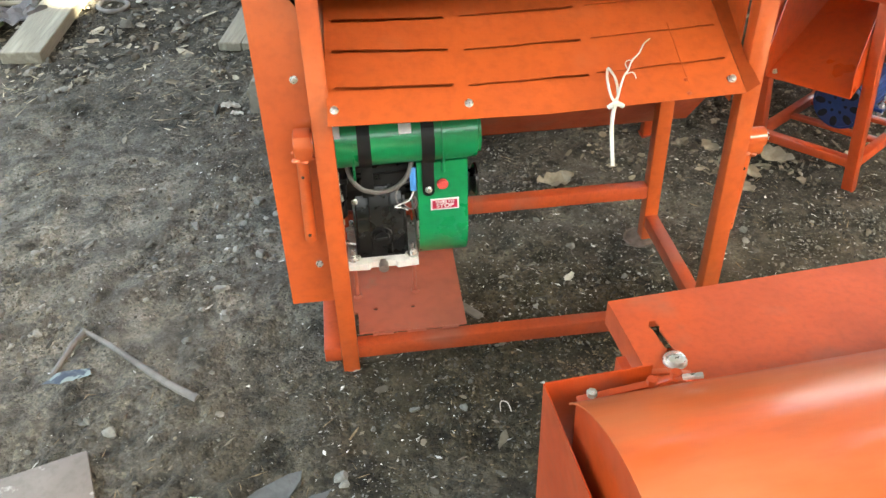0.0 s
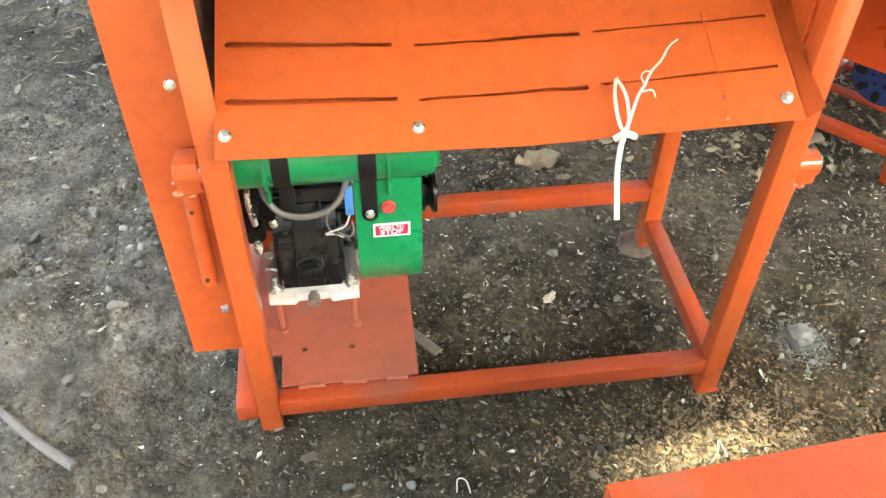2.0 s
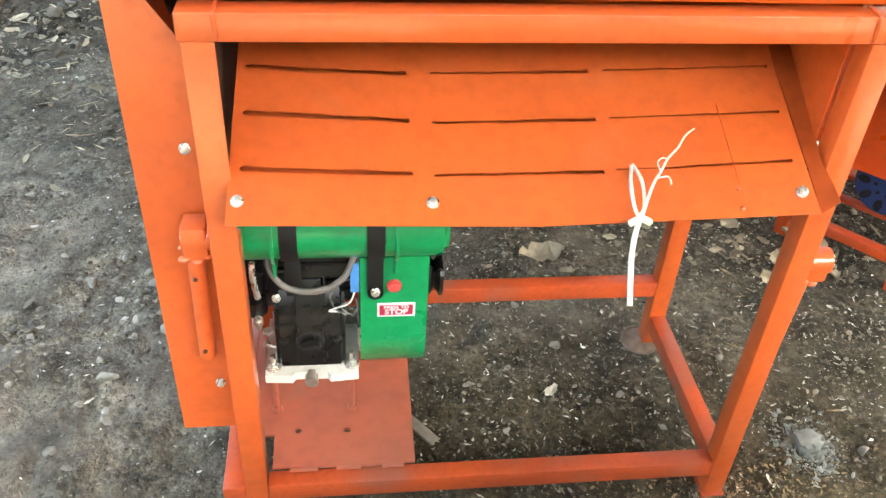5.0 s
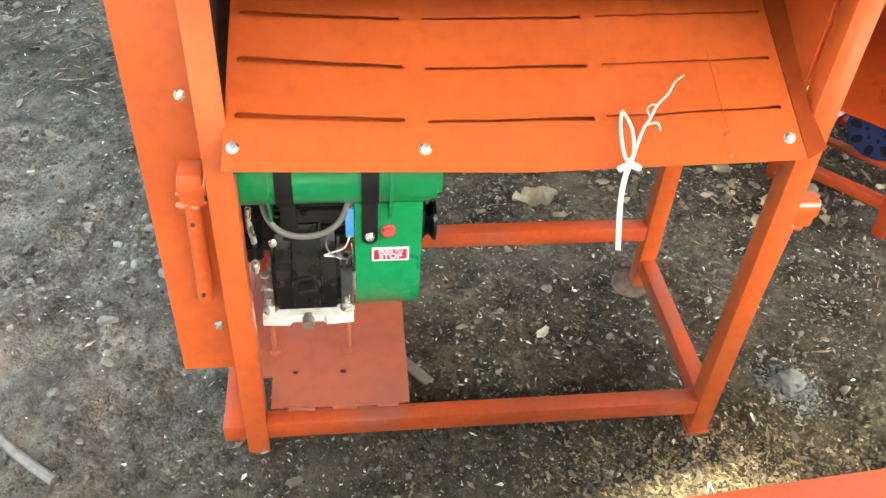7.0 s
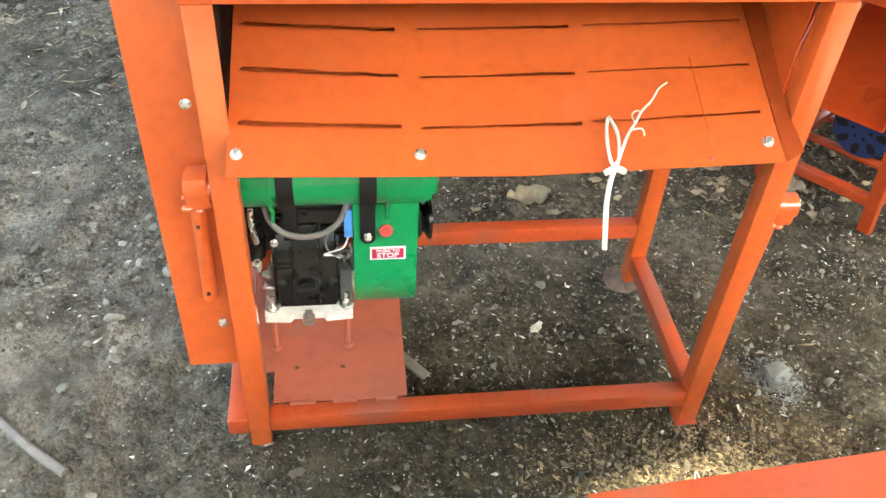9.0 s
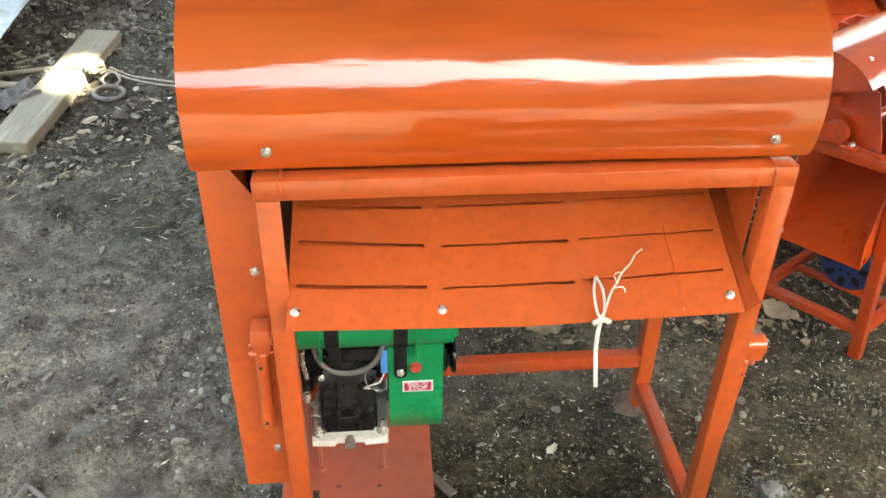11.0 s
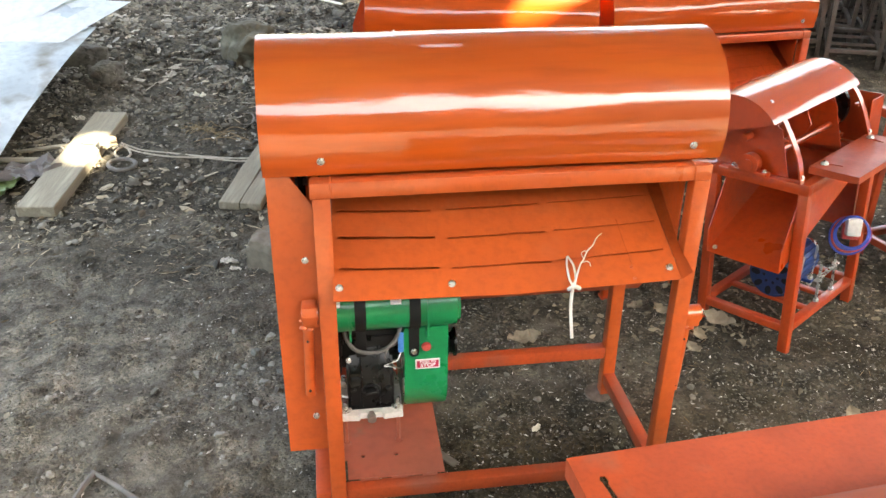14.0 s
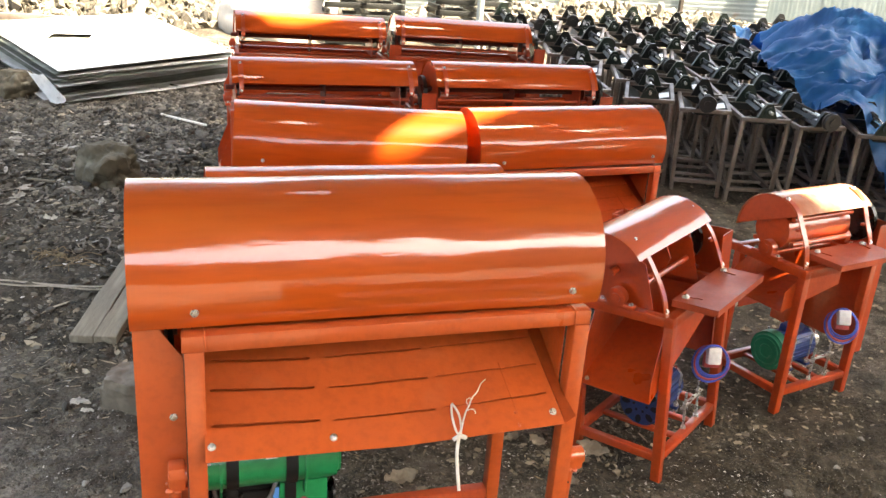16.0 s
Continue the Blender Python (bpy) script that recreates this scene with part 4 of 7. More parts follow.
    tube(bm, [(0.196, 1.352, 0.515), (0.204, 1.338, 0.480), (0.226, 1.331, 0.452), (0.262, 1.327, 0.443), (0.300, 1.328, 0.449), (0.330, 1.331, 0.474), (0.346, 1.338, 0.512)], 0.0058, 10)
    part("fuel_hose", bm, GREYHOSE, e, "grey rubber fuel hose")
    bm = B()
    box(bm, 0.338, 0.353, 1.330, 1.336, 0.435, 0.498, 0.001)
    part("clip", bm, BLUEBIT, e, "blue plastic clip")
    for pts, m in (
        ([(0.345, 1.330, 0.436), (0.335, 1.325, 0.415), (0.312, 1.325, 0.405), (0.300, 1.328, 0.396), (0.318, 1.332, 0.390), (0.330, 1.332, 0.382)], WHITE),
        ([(0.340, 1.345, 0.455), (0.316, 1.335, 0.450), (0.303, 1.332, 0.425), (0.312, 1.330, 0.397), (0.332, 1.333, 0.385)], GREYHOSE),
        ([(0.347, 1.331, 0.420), (0.350, 1.328, 0.400), (0.340, 1.328, 0.386), (0.324, 1.328, 0.398), (0.322, 1.326, 0.412), (0.336, 1.326, 0.416)], GREYHOSE),
        ([(0.346, 1.335, 0.385), (0.350, 1.338, 0.35), (0.3535, 1.342, 0.33)], BLACK),
    ):
        bm = B()
        tube(bm, pts, 0.0017, 6)
        part("wire", bm, m, e)
    bm = B()
    rod(bm, (0.3535, 1.34, 0.345), (0.3535, 1.345, 0.300), 0.0048, seg=10)
    tube(bm, [(0.3535, 1.345, 0.300), (0.3525, 1.347, 0.282), (0.358, 1.347, 0.279)], 0.0018, 6)
    part("spring", bm, ZINC, e)
    OFF[0] = Vector((0, 0, 0))
    return e


engine()


# ---- string tied through the chute ----
def knotted_string():
    bm = B()
    tube(bm, [(0.737, 1.190, 0.782), (0.728, 1.158, 0.776), (0.727, 1.128, 0.760), (0.733, 1.118, 0.748), (0.742, 1.126, 0.757), (0.745, 1.160, 0.775), (0.739, 1.192, 0.783)], 0.0027, 8)
    tube(bm, [(0.722, 1.116, 0.735), (0.733, 1.113, 0.744), (0.743, 1.116, 0.741), (0.752, 1.118, 0.735)], 0.0052, 8)
    tube(bm, [(0.734, 1.113, 0.742), (0.729, 1.105, 0.725), (0.725, 1.092, 0.700), (0.723, 1.073, 0.672), (0.721, 1.050, 0.642)], 0.0040, 8)
    tube(bm, [(0.738, 1.116, 0.748), (0.746, 1.130, 0.766), (0.757, 1.146, 0.784), (0.770, 1.162, 0.790), (0.779, 1.170, 0.806), (0.798, 1.188, 0.812), (0.809, 1.198, 0.826), (0.823, 1.205, 0.833)], lambda t: 0.0026 - 0.0014 * t, 7)
    tube(bm, [(0.760, 1.150, 0.786), (0.772, 1.146, 0.792), (0.781, 1.152, 0.784), (0.784, 1.150, 0.776)], 0.0013, 5)
    tube(bm, [(0.770, 1.162, 0.790), (0.764, 1.166, 0.802), (0.772, 1.172, 0.806), (0.779, 1.170, 0.804)], 0.0011, 5)
    OFF[0] = Vector((0.735, 1.115, 0.74))
    solo("string", bm, STRING, (0.735, 1.115, 0.733), 0, "white cotton string knotted through a slot of the chute", "string")
    OFF[0] = Vector((0, 0, 0))


knotted_string()


# ---- the small shelling machine ----
def ribbon(bm, x, w, pts, thick):
    """A bent flat strap in a plane across the x axis, through points (y, z)."""
    P, Q = [Vector((0, y, z)) for y, z in pts], []
    for i in range(len(P) - 1):
        p0, p1, p2, p3 = P[max(0, i - 1)], P[i], P[i + 1], P[min(len(P) - 1, i + 2)]
        for k in range(5):
            t = k / 5
            Q.append(0.5 * ((2 * p1) + (p2 - p0) * t + (2 * p0 - 5 * p1 + 4 * p2 - p3) * t * t + (3 * p1 - p0 - 3 * p2 + p3) * t ** 3))
    Q.append(P[-1])
    rings = []
    for i, q in enumerate(Q):
        d = (Q[min(i + 1, len(Q) - 1)] - Q[max(i - 1, 0)]).normalized()
        n = Vector((0, -d.z, d.y)) * thick / 2
        rings.append([bm.verts.new((x + sx * w / 2, q.y + sn * n.y, q.z + sn * n.z)) for sx, sn in ((-1, -1), (1, -1), (1, 1), (-1, 1))])
    for a, b in zip(rings, rings[1:]):
        for k in range(4):
            bm.faces.new((a[k], a[(k + 1) % 4], b[(k + 1) % 4], b[k]))
    bm.faces.new(rings[0][::-1])
    bm.faces.new(rings[-1])
    return bm


def sheller(label, loc, yaw, length=0.50, group="small shelling machines", motor=True, seed=0, guard_top=0.70, lift=0.0, lip=42, tilt=(0, 0), depth=0.33, cover=None, over=0.005, guard=(0.035, 0.125, 0.058), shift=0.0, cage=False, chute=(0.325, 0.575), hood=None, ends=None, straps=None, board=None, apron=True, guard_low=0.26, reach=0.62, tray=True, dull=False):
    """Local axes: x along the drum, -y the feeding side. Origin at the foot of the front leg."""
    L, D, H = length, depth, 0.615 + lift
    root = thing("shelling_machine", loc, yaw, label, "machine", group, tilt)
    for x, y in ((0.0, 0.0), (L, 0.0), (0.0, D), (L, D)):
        bm = B()
        box(bm, x - 0.0175, x + 0.0175, y - 0.0175, y + 0.0175, -0.005, H, 0.003)
        part("leg", bm, REDOR, root)
    for a, b, z in (((0, 0), (L, 0), 0.095), ((0, D), (L, D), 0.095), ((0, 0), (0, D), 0.095), ((L, 0), (L, D), 0.095)):
        bm = B()
        bar(bm, (*a, z), (*b, z), 0.030, 0.030)
        part("lower_rail", bm, REDOR, root)
    for a, b in (((-0.02, -0.0), (L + 0.02, -0.0)), ((-0.02, D), (L + 0.02, D)), ((0, -0.018), (0, D + 0.10)), ((L, -0.018), (L, D + 0.10))):
        bm = B()
        bar(bm, (*a, H - 0.018 + (0.003 if a[1] == b[1] else 0)), (*b, H - 0.018 + (0.003 if a[1] == b[1] else 0)), 0.036, 0.036)
        part("top_rail", bm, REDOR, root)
    yc, zc, r = cover or hood or (0.225, 0.695 + lift, 0.185)
    h0, h1 = ends or (-0.005, L + over)
    bm = B()
    arc_sheet(bm, h0, h1, yc, zc, r, lip, 185, 0.0022, 36, 10, 0.002, seed)
    # dull selects the paint with the white sheen in its colour
    part("hood", bm, HOODN if cover else SHEENHOOD if dull else HOOD2, root, "glossy orange curved sheet hood", smooth=50)
    for x in (h0 + 0.009, h1 - 0.008):
        bm = B()
        pts = [(yc - (r - 0.004) * math.cos(radians(a)), zc + (r - 0.004) * math.sin(radians(a))) for a in range(lip, 186, 11)] + ([(yc + r - 0.004, H - 0.15), (yc - (r - 0.004) * math.cos(radians(lip)), H - 0.15)] if cover else [])
        plate(bm, pts, [], lambda u, v, x=x: (x, u, v), 0.002)
        part("end_plate", bm, REDOR, root)
    # curved straps from the hood down to the board
    for x, pts in straps or ():
        bm = B()
        ribbon(bm, x, 0.026, pts, 0.0055)
        st = part("strap", bm, REDOR, root)
        for (ya, za), (yb, zb) in ((pts[0], pts[1]), (pts[-1], pts[-2])):
            set_bolt(BOLT, st, (x, ya + 0.2 * (yb - ya), za + 0.2 * (zb - za) + 0.003), (0, -0.8, 0.6), s=1.1)
        bm = B()
        box(bm, x - 0.022, x + 0.022, pts[2][0] + 0.004, pts[2][0] + 0.020, pts[2][1] - 0.006, pts[2][1] + 0.006, 0.002)
        part("weld_spot", bm, REDOR, st)
    for x in () if cover or straps else (0.045, L - 0.045):
        bm = B()
        arc_sheet(bm, x - 0.013, x + 0.013, yc - 0.005, zc - 0.01, r + 0.03, 6, 60, 0.005, 16, 1)
        st = part("strap", bm, REDOR, root)
        for a in (10, 56):
            p = Vector((x, yc - 0.005 - (r + 0.03) * math.cos(radians(a)), zc - 0.01 + (r + 0.03) * math.sin(radians(a))))
            set_bolt(BOLT, st, p, (0, -math.cos(radians(a)), math.sin(radians(a))), s=0.9)
    # drum with beater bars and its bearings
    bm = B()
    if cage:
        rod(bm, (-0.03, yc, zc + 0.01), (L + 0.03, yc, zc + 0.01), 0.014, seg=14)
        for x in (0.045, L / 2, L - 0.045):
            rod(bm, (x - 0.003, yc, zc + 0.01), (x + 0.003, yc, zc + 0.01), 0.10, seg=8)
    else:
        rod(bm, (0.02, yc, zc + 0.01), (L - 0.02, yc, zc + 0.01), 0.085, seg=28)
    part("drum", bm, DRUMRED if lift > 0.05 else REDOR, root, "steel threshing drum")
    if cage:
        for x in (0.02, L - 0.09):
            bm = B()
            plate(bm, [(0.075, H), (0.34, H), (0.34, H + 0.16), (0.22, H + 0.21), (0.115, H + 0.16)], [], lambda u, v, x=x: (x, u, v), 0.003)
            part("drum_cheek", bm, REDOR, root)
    for k in range(6):
        a = k * math.pi / 3 + 0.4
        bm = B()
        p = (yc + 0.105 * math.cos(a), zc + 0.01 + 0.105 * math.sin(a))
        rod(bm, (0.03, *p), (L - 0.03, *p), 0.011, seg=12)
        part("beater_bar", bm, REDOR, root)
    for x in (-0.022, L + 0.022):
        bm = B()
        rod(bm, (x - 0.016, yc - 0.03, H + 0.035), (x + 0.016, yc - 0.03, H + 0.035), 0.036, seg=24)
        rod(bm, (x - 0.022, yc - 0.03, H + 0.035), (x + 0.022, yc - 0.03, H + 0.035), 0.019, seg=16)
        box(bm, x - 0.016, x + 0.016, yc - 0.10, yc + 0.04, H + 0.001, H + 0.016, 0.003)
        bg = part("bearing", bm, REDOR, root)
        for yy in (yc - 0.085, yc + 0.028):
            set_bolt(BOLT, bg, (x, yy, H + 0.016), (0, 0, 1))
    # feeding board: a folded pan with two slots and bolts
    y0, y1, zt = -0.100, 0.115 if cover else 0.062, 0.655 + lift
    deep = 0.045
    if board:
        y0, y1, deep = board[2], board[3], 0.024
    sl = lambda cx: [(cx - 0.006, 0.0), (cx + 0.006, 0.0), (cx + 0.020, -0.055), (cx + 0.019, -0.066), (cx + 0.008, -0.066), (cx + 0.007, -0.055)]
    x0, x1 = board[:2] if board else (0.015 + shift, L + 0.005 + shift)
    if cover:
        # long straight slots, burnt wider at the far end
        cuts = [[(x1 - 0.059, 0.045), (x1 - 0.047, 0.045), (x1 - 0.042, -0.024), (x1 - 0.039, -0.032), (x1 - 0.044, -0.042), (x1 - 0.053, -0.041), (x1 - 0.056, -0.030), (x1 - 0.052, -0.022)]]
        cuts.append([(x0 + x1 - u, v) for u, v in cuts[0]])
    else:
        cuts = [[(u, v + y1 - 0.017) for u, v in sl(x0 + 0.05)], [(2 * (x1 - 0.05) - u, v + y1 - 0.017) for u, v in sl(x1 - 0.05)]]
    bm = B()
    plate(bm, [(x0, y0), (x1, y0), (x1, y1), (x0, y1)], cuts, lambda u, v: (u, v, zt + (0.0025 * noise.noise(Vector((u * 9, v * 9, seed))) if cover and y0 < v < y1 else 0.0)), 0.003)
    box(bm, x0, x1, y0, y0 + 0.003, zt - deep, zt - 0.0005)
    for x in (x0, x1 - 0.003):
        box(bm, x, x + 0.003, y0 + 0.0035, y1, zt - deep, zt - 0.0005)
    if tray:
        bd = part("feed_board", bm, DUSTY, root, "dusty orange folded feed board with slots", smooth=20)
    else:
        bm.free()
    for x in (x0 + 0.046, x1 - 0.046) if tray else ():
        bm = B()
        q = 1.3 if cover else 1.0
        yb = 0.046 if not board else y1 - 0.03
        rod(bm, (x, yb, zt + 0.001), (x, yb, zt + 0.004), 0.0135 * q, seg=20)
        rod(bm, (x, yb, zt + 0.004), (x, yb, zt + 0.010), 0.0125 * q, 0.0105 * q, seg=20)
        rod(bm, (x, yb, zt + 0.010), (x, yb, zt + 0.0135), 0.0105 * q, 0.004 * q, seg=20)
        part("carriage_bolt", bm, ZINC, bd)
    if cover:
        # bent latch strap with nuts between the board and the hood's lip
        bm = B()
        way = [Vector(p) for p in ((0.984, 0.124, 0.700), (0.890, 0.137, 0.722), (0.866, 0.150, 0.742), (0.860, 0.172, 0.757))]
        for p, q in zip(way, way[1:]):
            bar(bm, p, q, 0.011, 0.0035, bev=0.001)
        latch = part("latch_strap", bm, REDOR, root, "bent orange strap held by nuts")
        for p in way[1:3]:
            bm = B()
            rod(bm, p + Vector((0, 0, -0.003)), p + Vector((0, 0, 0.008)), 0.0075, seg=6)
            part("nut", bm, REDOR, latch)
        bm = B()
        rod(bm, (0.966, 0.127, 0.676), (0.966, 0.127, 0.718), 0.0035, seg=10)
        for z in (0.690, 0.708):
            rod(bm, (0.966, 0.127, z), (0.966, 0.127, z + 0.007), 0.0070, seg=6)
        part("bolt", bm, ZINC, latch)
        bm = B()
        bar(bm, (0.868, 0.168, 0.759), (0.844, 0.174, 0.763), 0.007, 0.005, bev=0.001)
        part("clip", bm, ZINC, latch)
    # crossed deflector and chute on the discharge side
    zl, xl, zh, xh = chute[0], -0.075, chute[1], L * reach
    bm = B()
    plate(bm, [(0.0, 0.02), (1.0, 0.02), (1.0, D - 0.035), (0.0, D - 0.035)], [], lambda u, v: (xl + (xh - xl) * u, v, zl + (zh - zl) * u), 0.002)
    for y in (0.02, D - 0.035):
        plate(bm, [(xl, zl), (xh, zh), (xh, max(zh + 0.02, H - 0.04)), (0.02, max(zh + 0.02, H - 0.04)), (xl, zl + 0.085)], [], lambda u, v, y=y: (u, y, v), 0.002)
    cht = part("chute", bm, REDOR, root, smooth=20)
    set_bolt(BOLT, cht, (xl + 0.02, D - 0.055, zl + 0.013), (-0.4, 0, 0.9))
    bm = B()
    box(bm, 0.02, L - 0.02, D - 0.03, D - 0.027, 0.36, H - 0.03)
    part("back_panel", bm, REDOR, root)
    if apron:
        bm = B()
        plate(bm, [(0.0, 0.0), (L - 0.03, 0.0), (L - 0.03, 0.15), (0.0, 0.15)], [], lambda u, v: (0.015 + u, 0.02 + v * 0.55, H - 0.04 - v * 0.83), 0.002)
        part("front_apron", bm, DUSTY, root)
    # belt guard beyond the far end
    gx0, gx1 = L + guard[0], L + guard[1]
    gy = guard[2]
    bm = B()
    box(bm, gx1 - 0.002, gx1, gy + 0.002, 0.50, guard_low, guard_top)
    gd = part("belt_guard", bm, REDOR, root, "tall orange sheet belt guard", smooth=20)
    for a in ((gx0, gx1 - 0.0025, gy, gy + 0.002), (gx0, gx1 - 0.0025, 0.50, 0.502), (gx0, gx0 + 0.002, 0.40, 0.4995)):
        bm = B()
        box(bm, *a, guard_low, guard_top)
        part("guard_side", bm, REDOR, gd, smooth=20)
    bm = B()
    rod(bm, (gx0 + 0.03, yc, zc - (0.1 if cover else 0)), (gx0 + 0.052, yc, zc - (0.1 if cover else 0)), 0.10, seg=32)
    part("pulley", bm, BLACK, gd)
    if cover:
        # small bent tab that holds the board to the hood
        bm = B()
        for a, b in (((0.878, 0.060, zt + 0.004), (0.832, 0.070, zt + 0.010)), ((0.832, 0.070, zt + 0.010), (0.800, 0.080, zt + 0.006))):
            bar(bm, a, b, 0.013, 0.004, up=(0, -0.2, 0.9), bev=0.001)
        part("tab", bm, DUSTY, root)
    if motor:
        for x in (L * 0.36, L * 0.64):
            bm = B()
            bar(bm, (x, 0.016, 0.095), (x, D - 0.016, 0.095), 0.03, 0.014)
            part("motor_rail", bm, REDOR, root)
        # belt tensioner: two threaded studs on the front rail with nuts and a cross strap
        xa, xb = L * 0.45, L * 0.69
        bm = B()
        bar(bm, (xa - 0.03, 0.004, 0.205), (xb + 0.03, 0.004, 0.217), 0.016, 0.003)
        tn = part("tension_strap", bm, ZINC, root)
        for x, z in ((xa, 0.206), (xb, 0.214)):
            bm = B()
            rod(bm, (x, 0.004, 0.108), (x, 0.004, 0.262), 0.0052, seg=10)
            rod(bm, (x, 0.004, z + 0.003), (x, 0.004, z + 0.012), 0.0105, seg=6)
            rod(bm, (x, 0.004, z - 0.012), (x, 0.004, z - 0.003), 0.0105, seg=6)
            rod(bm, (x, 0.004, 0.111), (x, 0.004, 0.120), 0.0105, seg=6)
            part("threaded_stud", bm, ZINC, tn)
    return root


def electric_motor(loc, yaw, label, fan, body, rings):
    e = thing("electric_motor", loc, yaw, label, "motor", "electric motors")
    bm = B()
    rod(bm, (-0.07, 0, 0.100), (0.12, 0, 0.100), 0.072, seg=36)
    rod(bm, (0.12, 0, 0.100), (0.135, 0, 0.100), 0.072, 0.055, seg=36)
    for k in range(24):
        a = 2 * math.pi * k / 24
        c, s = math.cos(a), math.sin(a)
        bar(bm, (-0.06, 0.074 * c, 0.100 + 0.074 * s), (0.115, 0.074 * c, 0.100 + 0.074 * s), 0.004, 0.004, bev=0)
    part("housing", bm, body, e, "ribbed blue motor housing")
    bm = B()
    rod(bm, (-0.135, 0, 0.100), (-0.07, 0, 0.100), 0.086, 0.090, seg=36)
    bmesh.ops.bevel(bm, geom=[x for x in bm.edges if x.calc_face_angle(0) > 1.2], offset=0.012, segments=3, affect="EDGES")
    fc = part("fan_cover", bm, fan, e)
    for ring, cnt, ra, rb in rings:
        for k in range(cnt):
            bm = B()
            rod(bm, (-0.1362, 0, 0), (-0.133, 0, 0), 1, seg=12)
            a = 2 * math.pi * k / cnt
            bmesh.ops.transform(bm, matrix=Matrix.Translation((0, ring * math.cos(a), 0.100 + ring * math.sin(a))) @ Matrix.Rotation(a, 4, "X") @ Matrix.Diagonal((1, ra, rb, 1)), verts=bm.verts)
            part("vent_hole", bm, RUBBER, fc)
    for ra in () if rings else (0.030, 0.058):
        bm = B()
        tube(bm, [(-0.1355, ra * math.cos(a), 0.100 + ra * math.sin(a)) for a in (2 * math.pi * k / 14 for k in range(15))], 0.0035, 6, ends=False)
        part("moulded_ring", bm, fan, fc)
    bm = B()
    box(bm, -0.03, 0.07, -0.03, 0.03, 0.168, 0.205, 0.008)
    part("terminal_box", bm, body, e)
    bm = B()
    rod(bm, (0.135, 0, 0.100), (0.19, 0, 0.100), 0.010, seg=14)
    rod(bm, (0.165, 0, 0.100), (0.19, 0, 0.100), 0.043, seg=28)
    part("shaft_pulley", bm, ZINC, e)
    for x in (-0.04, 0.08):
        bm = B()
        box(bm, x - 0.015, x + 0.015, -0.08, 0.08, 0.018, 0.030, 0.002)
        part("foot_bar", bm, body, e)
        for y in (-0.07, 0.07):
            bm = B()
            rod(bm, (x, y, 0.0), (x, y, 0.17), 0.005, seg=10)
            rod(bm, (x, y, 0.031), (x, y, 0.040), 0.010, seg=6)
            rod(bm, (x, y, 0.008), (x, y, 0.016), 0.010, seg=6)
            part("stud", bm, ZINC, e)
    return e


def wire_coil(loc, yaw, tilt):
    e = thing("cable_coil", loc, yaw, "coil of blue cable round a white and red plug box", "cable", "cable coils", tilt)
    for k in range(4):
        bm = B()
        pts = []
        for i in range(15):
            a = 2 * math.pi * i / 14
            pts.append(((0.056 + 0.005 * k) * math.cos(a + k), 0.006 * k + 0.006 * math.sin(2 * a + k), (0.058 + 0.004 * k) * math.sin(a + k) - 0.006 * k))
        tube(bm, pts, 0.0042, 6)
        part("loop", bm, RED if k == 2 else CABLE, e)
    bm = B()
    box(bm, -0.026, 0.026, -0.02, 0.02, -0.012, 0.052, 0.006)
    part("plug_box", bm, WHITE, e)
    bm = B()
    box(bm, -0.030, 0.030, 0.005, 0.03, -0.03, 0.03, 0.006)
    part("switch_box", bm, RED, e)
    return e


M2 = (1.768, 1.784, 0)
M3 = (2.540, 2.126, 0)
NM = (1.45, 0.60, 0)
sheller("orange shelling machine with feed board and blue electric motor", M2, 34.6, 0.50, seed=3, lift=0.028, cage=True, lip=36, tilt=(-4, -1),
        hood=(0.225, 0.752, 0.178), ends=(-0.11, 0.50), board=(0.060, 0.505, -0.138, 0.028), apron=False, guard=(0.005, 0.110, 0.030), guard_top=0.805,
        chute=(0.335, 0.586), reach=1.0,
        straps=((-0.035, ((0.150, 0.905), (0.102, 0.872), (0.052, 0.795), (0.022, 0.735), (0.002, 0.655))), (0.470, ((0.165, 0.912), (0.087, 0.850), (0.050, 0.795), (0.024, 0.735), (0.008, 0.690)))))
sheller("orange shelling machine with feed board and green-capped motor", M3, 13.0, 0.435, seed=5, lift=0.036, chute=(0.47, 0.545), lip=40,
        hood=(0.210, 0.745, 0.163), ends=(-0.010, 0.478), board=(0.085, 0.470, -0.094, 0.085), apron=False, guard=(0.100, 0.190, 0.058), guard_top=0.76, guard_low=0.14, dull=True,
        straps=((0.0, ((0.165, 0.907), (0.098, 0.873), (0.053, 0.800), (0.018, 0.735), (0.004, 0.655))), (0.440, ((0.180, 0.910), (0.110, 0.873), (0.062, 0.775), (0.040, 0.730), (0.030, 0.696)))))
sheller("orange shelling machine with slotted feed board and open belt guard", NM, 184.5, 0.85, seed=7, motor=False, guard_top=0.695,
        depth=0.62, cover=(0.342, 0.548, 0.262), lip=42, over=0.154, guard=(0.012, 0.166, 0.080))


def local(o, yaw, p):
    v = Matrix.Rotation(radians(yaw), 3, "Z") @ Vector(p)
    return (o[0] + v.x, o[1] + v.y, o[2] + v.z)


electric_motor(local(M2, 34.6, (0.25, 0.158, 0.102)), 34.6 + 3, "blue electric motor with perforated fan cover on threaded studs", BLUEFAN, BLUEMOTOR, ((0.026, 6, 0.0060, 0.0050), (0.058, 8, 0.0180, 0.0115)))
electric_motor(local(M3, 13.0, (0.205, 0.158, 0.102)), 13.0 + 3, "blue electric motor with a green fan cover", TEAL, BLUEMOTOR, ())
wire_coil(local(M2, 34.6, (0.312, -0.022, 0.383)), -16, (-12, 0))
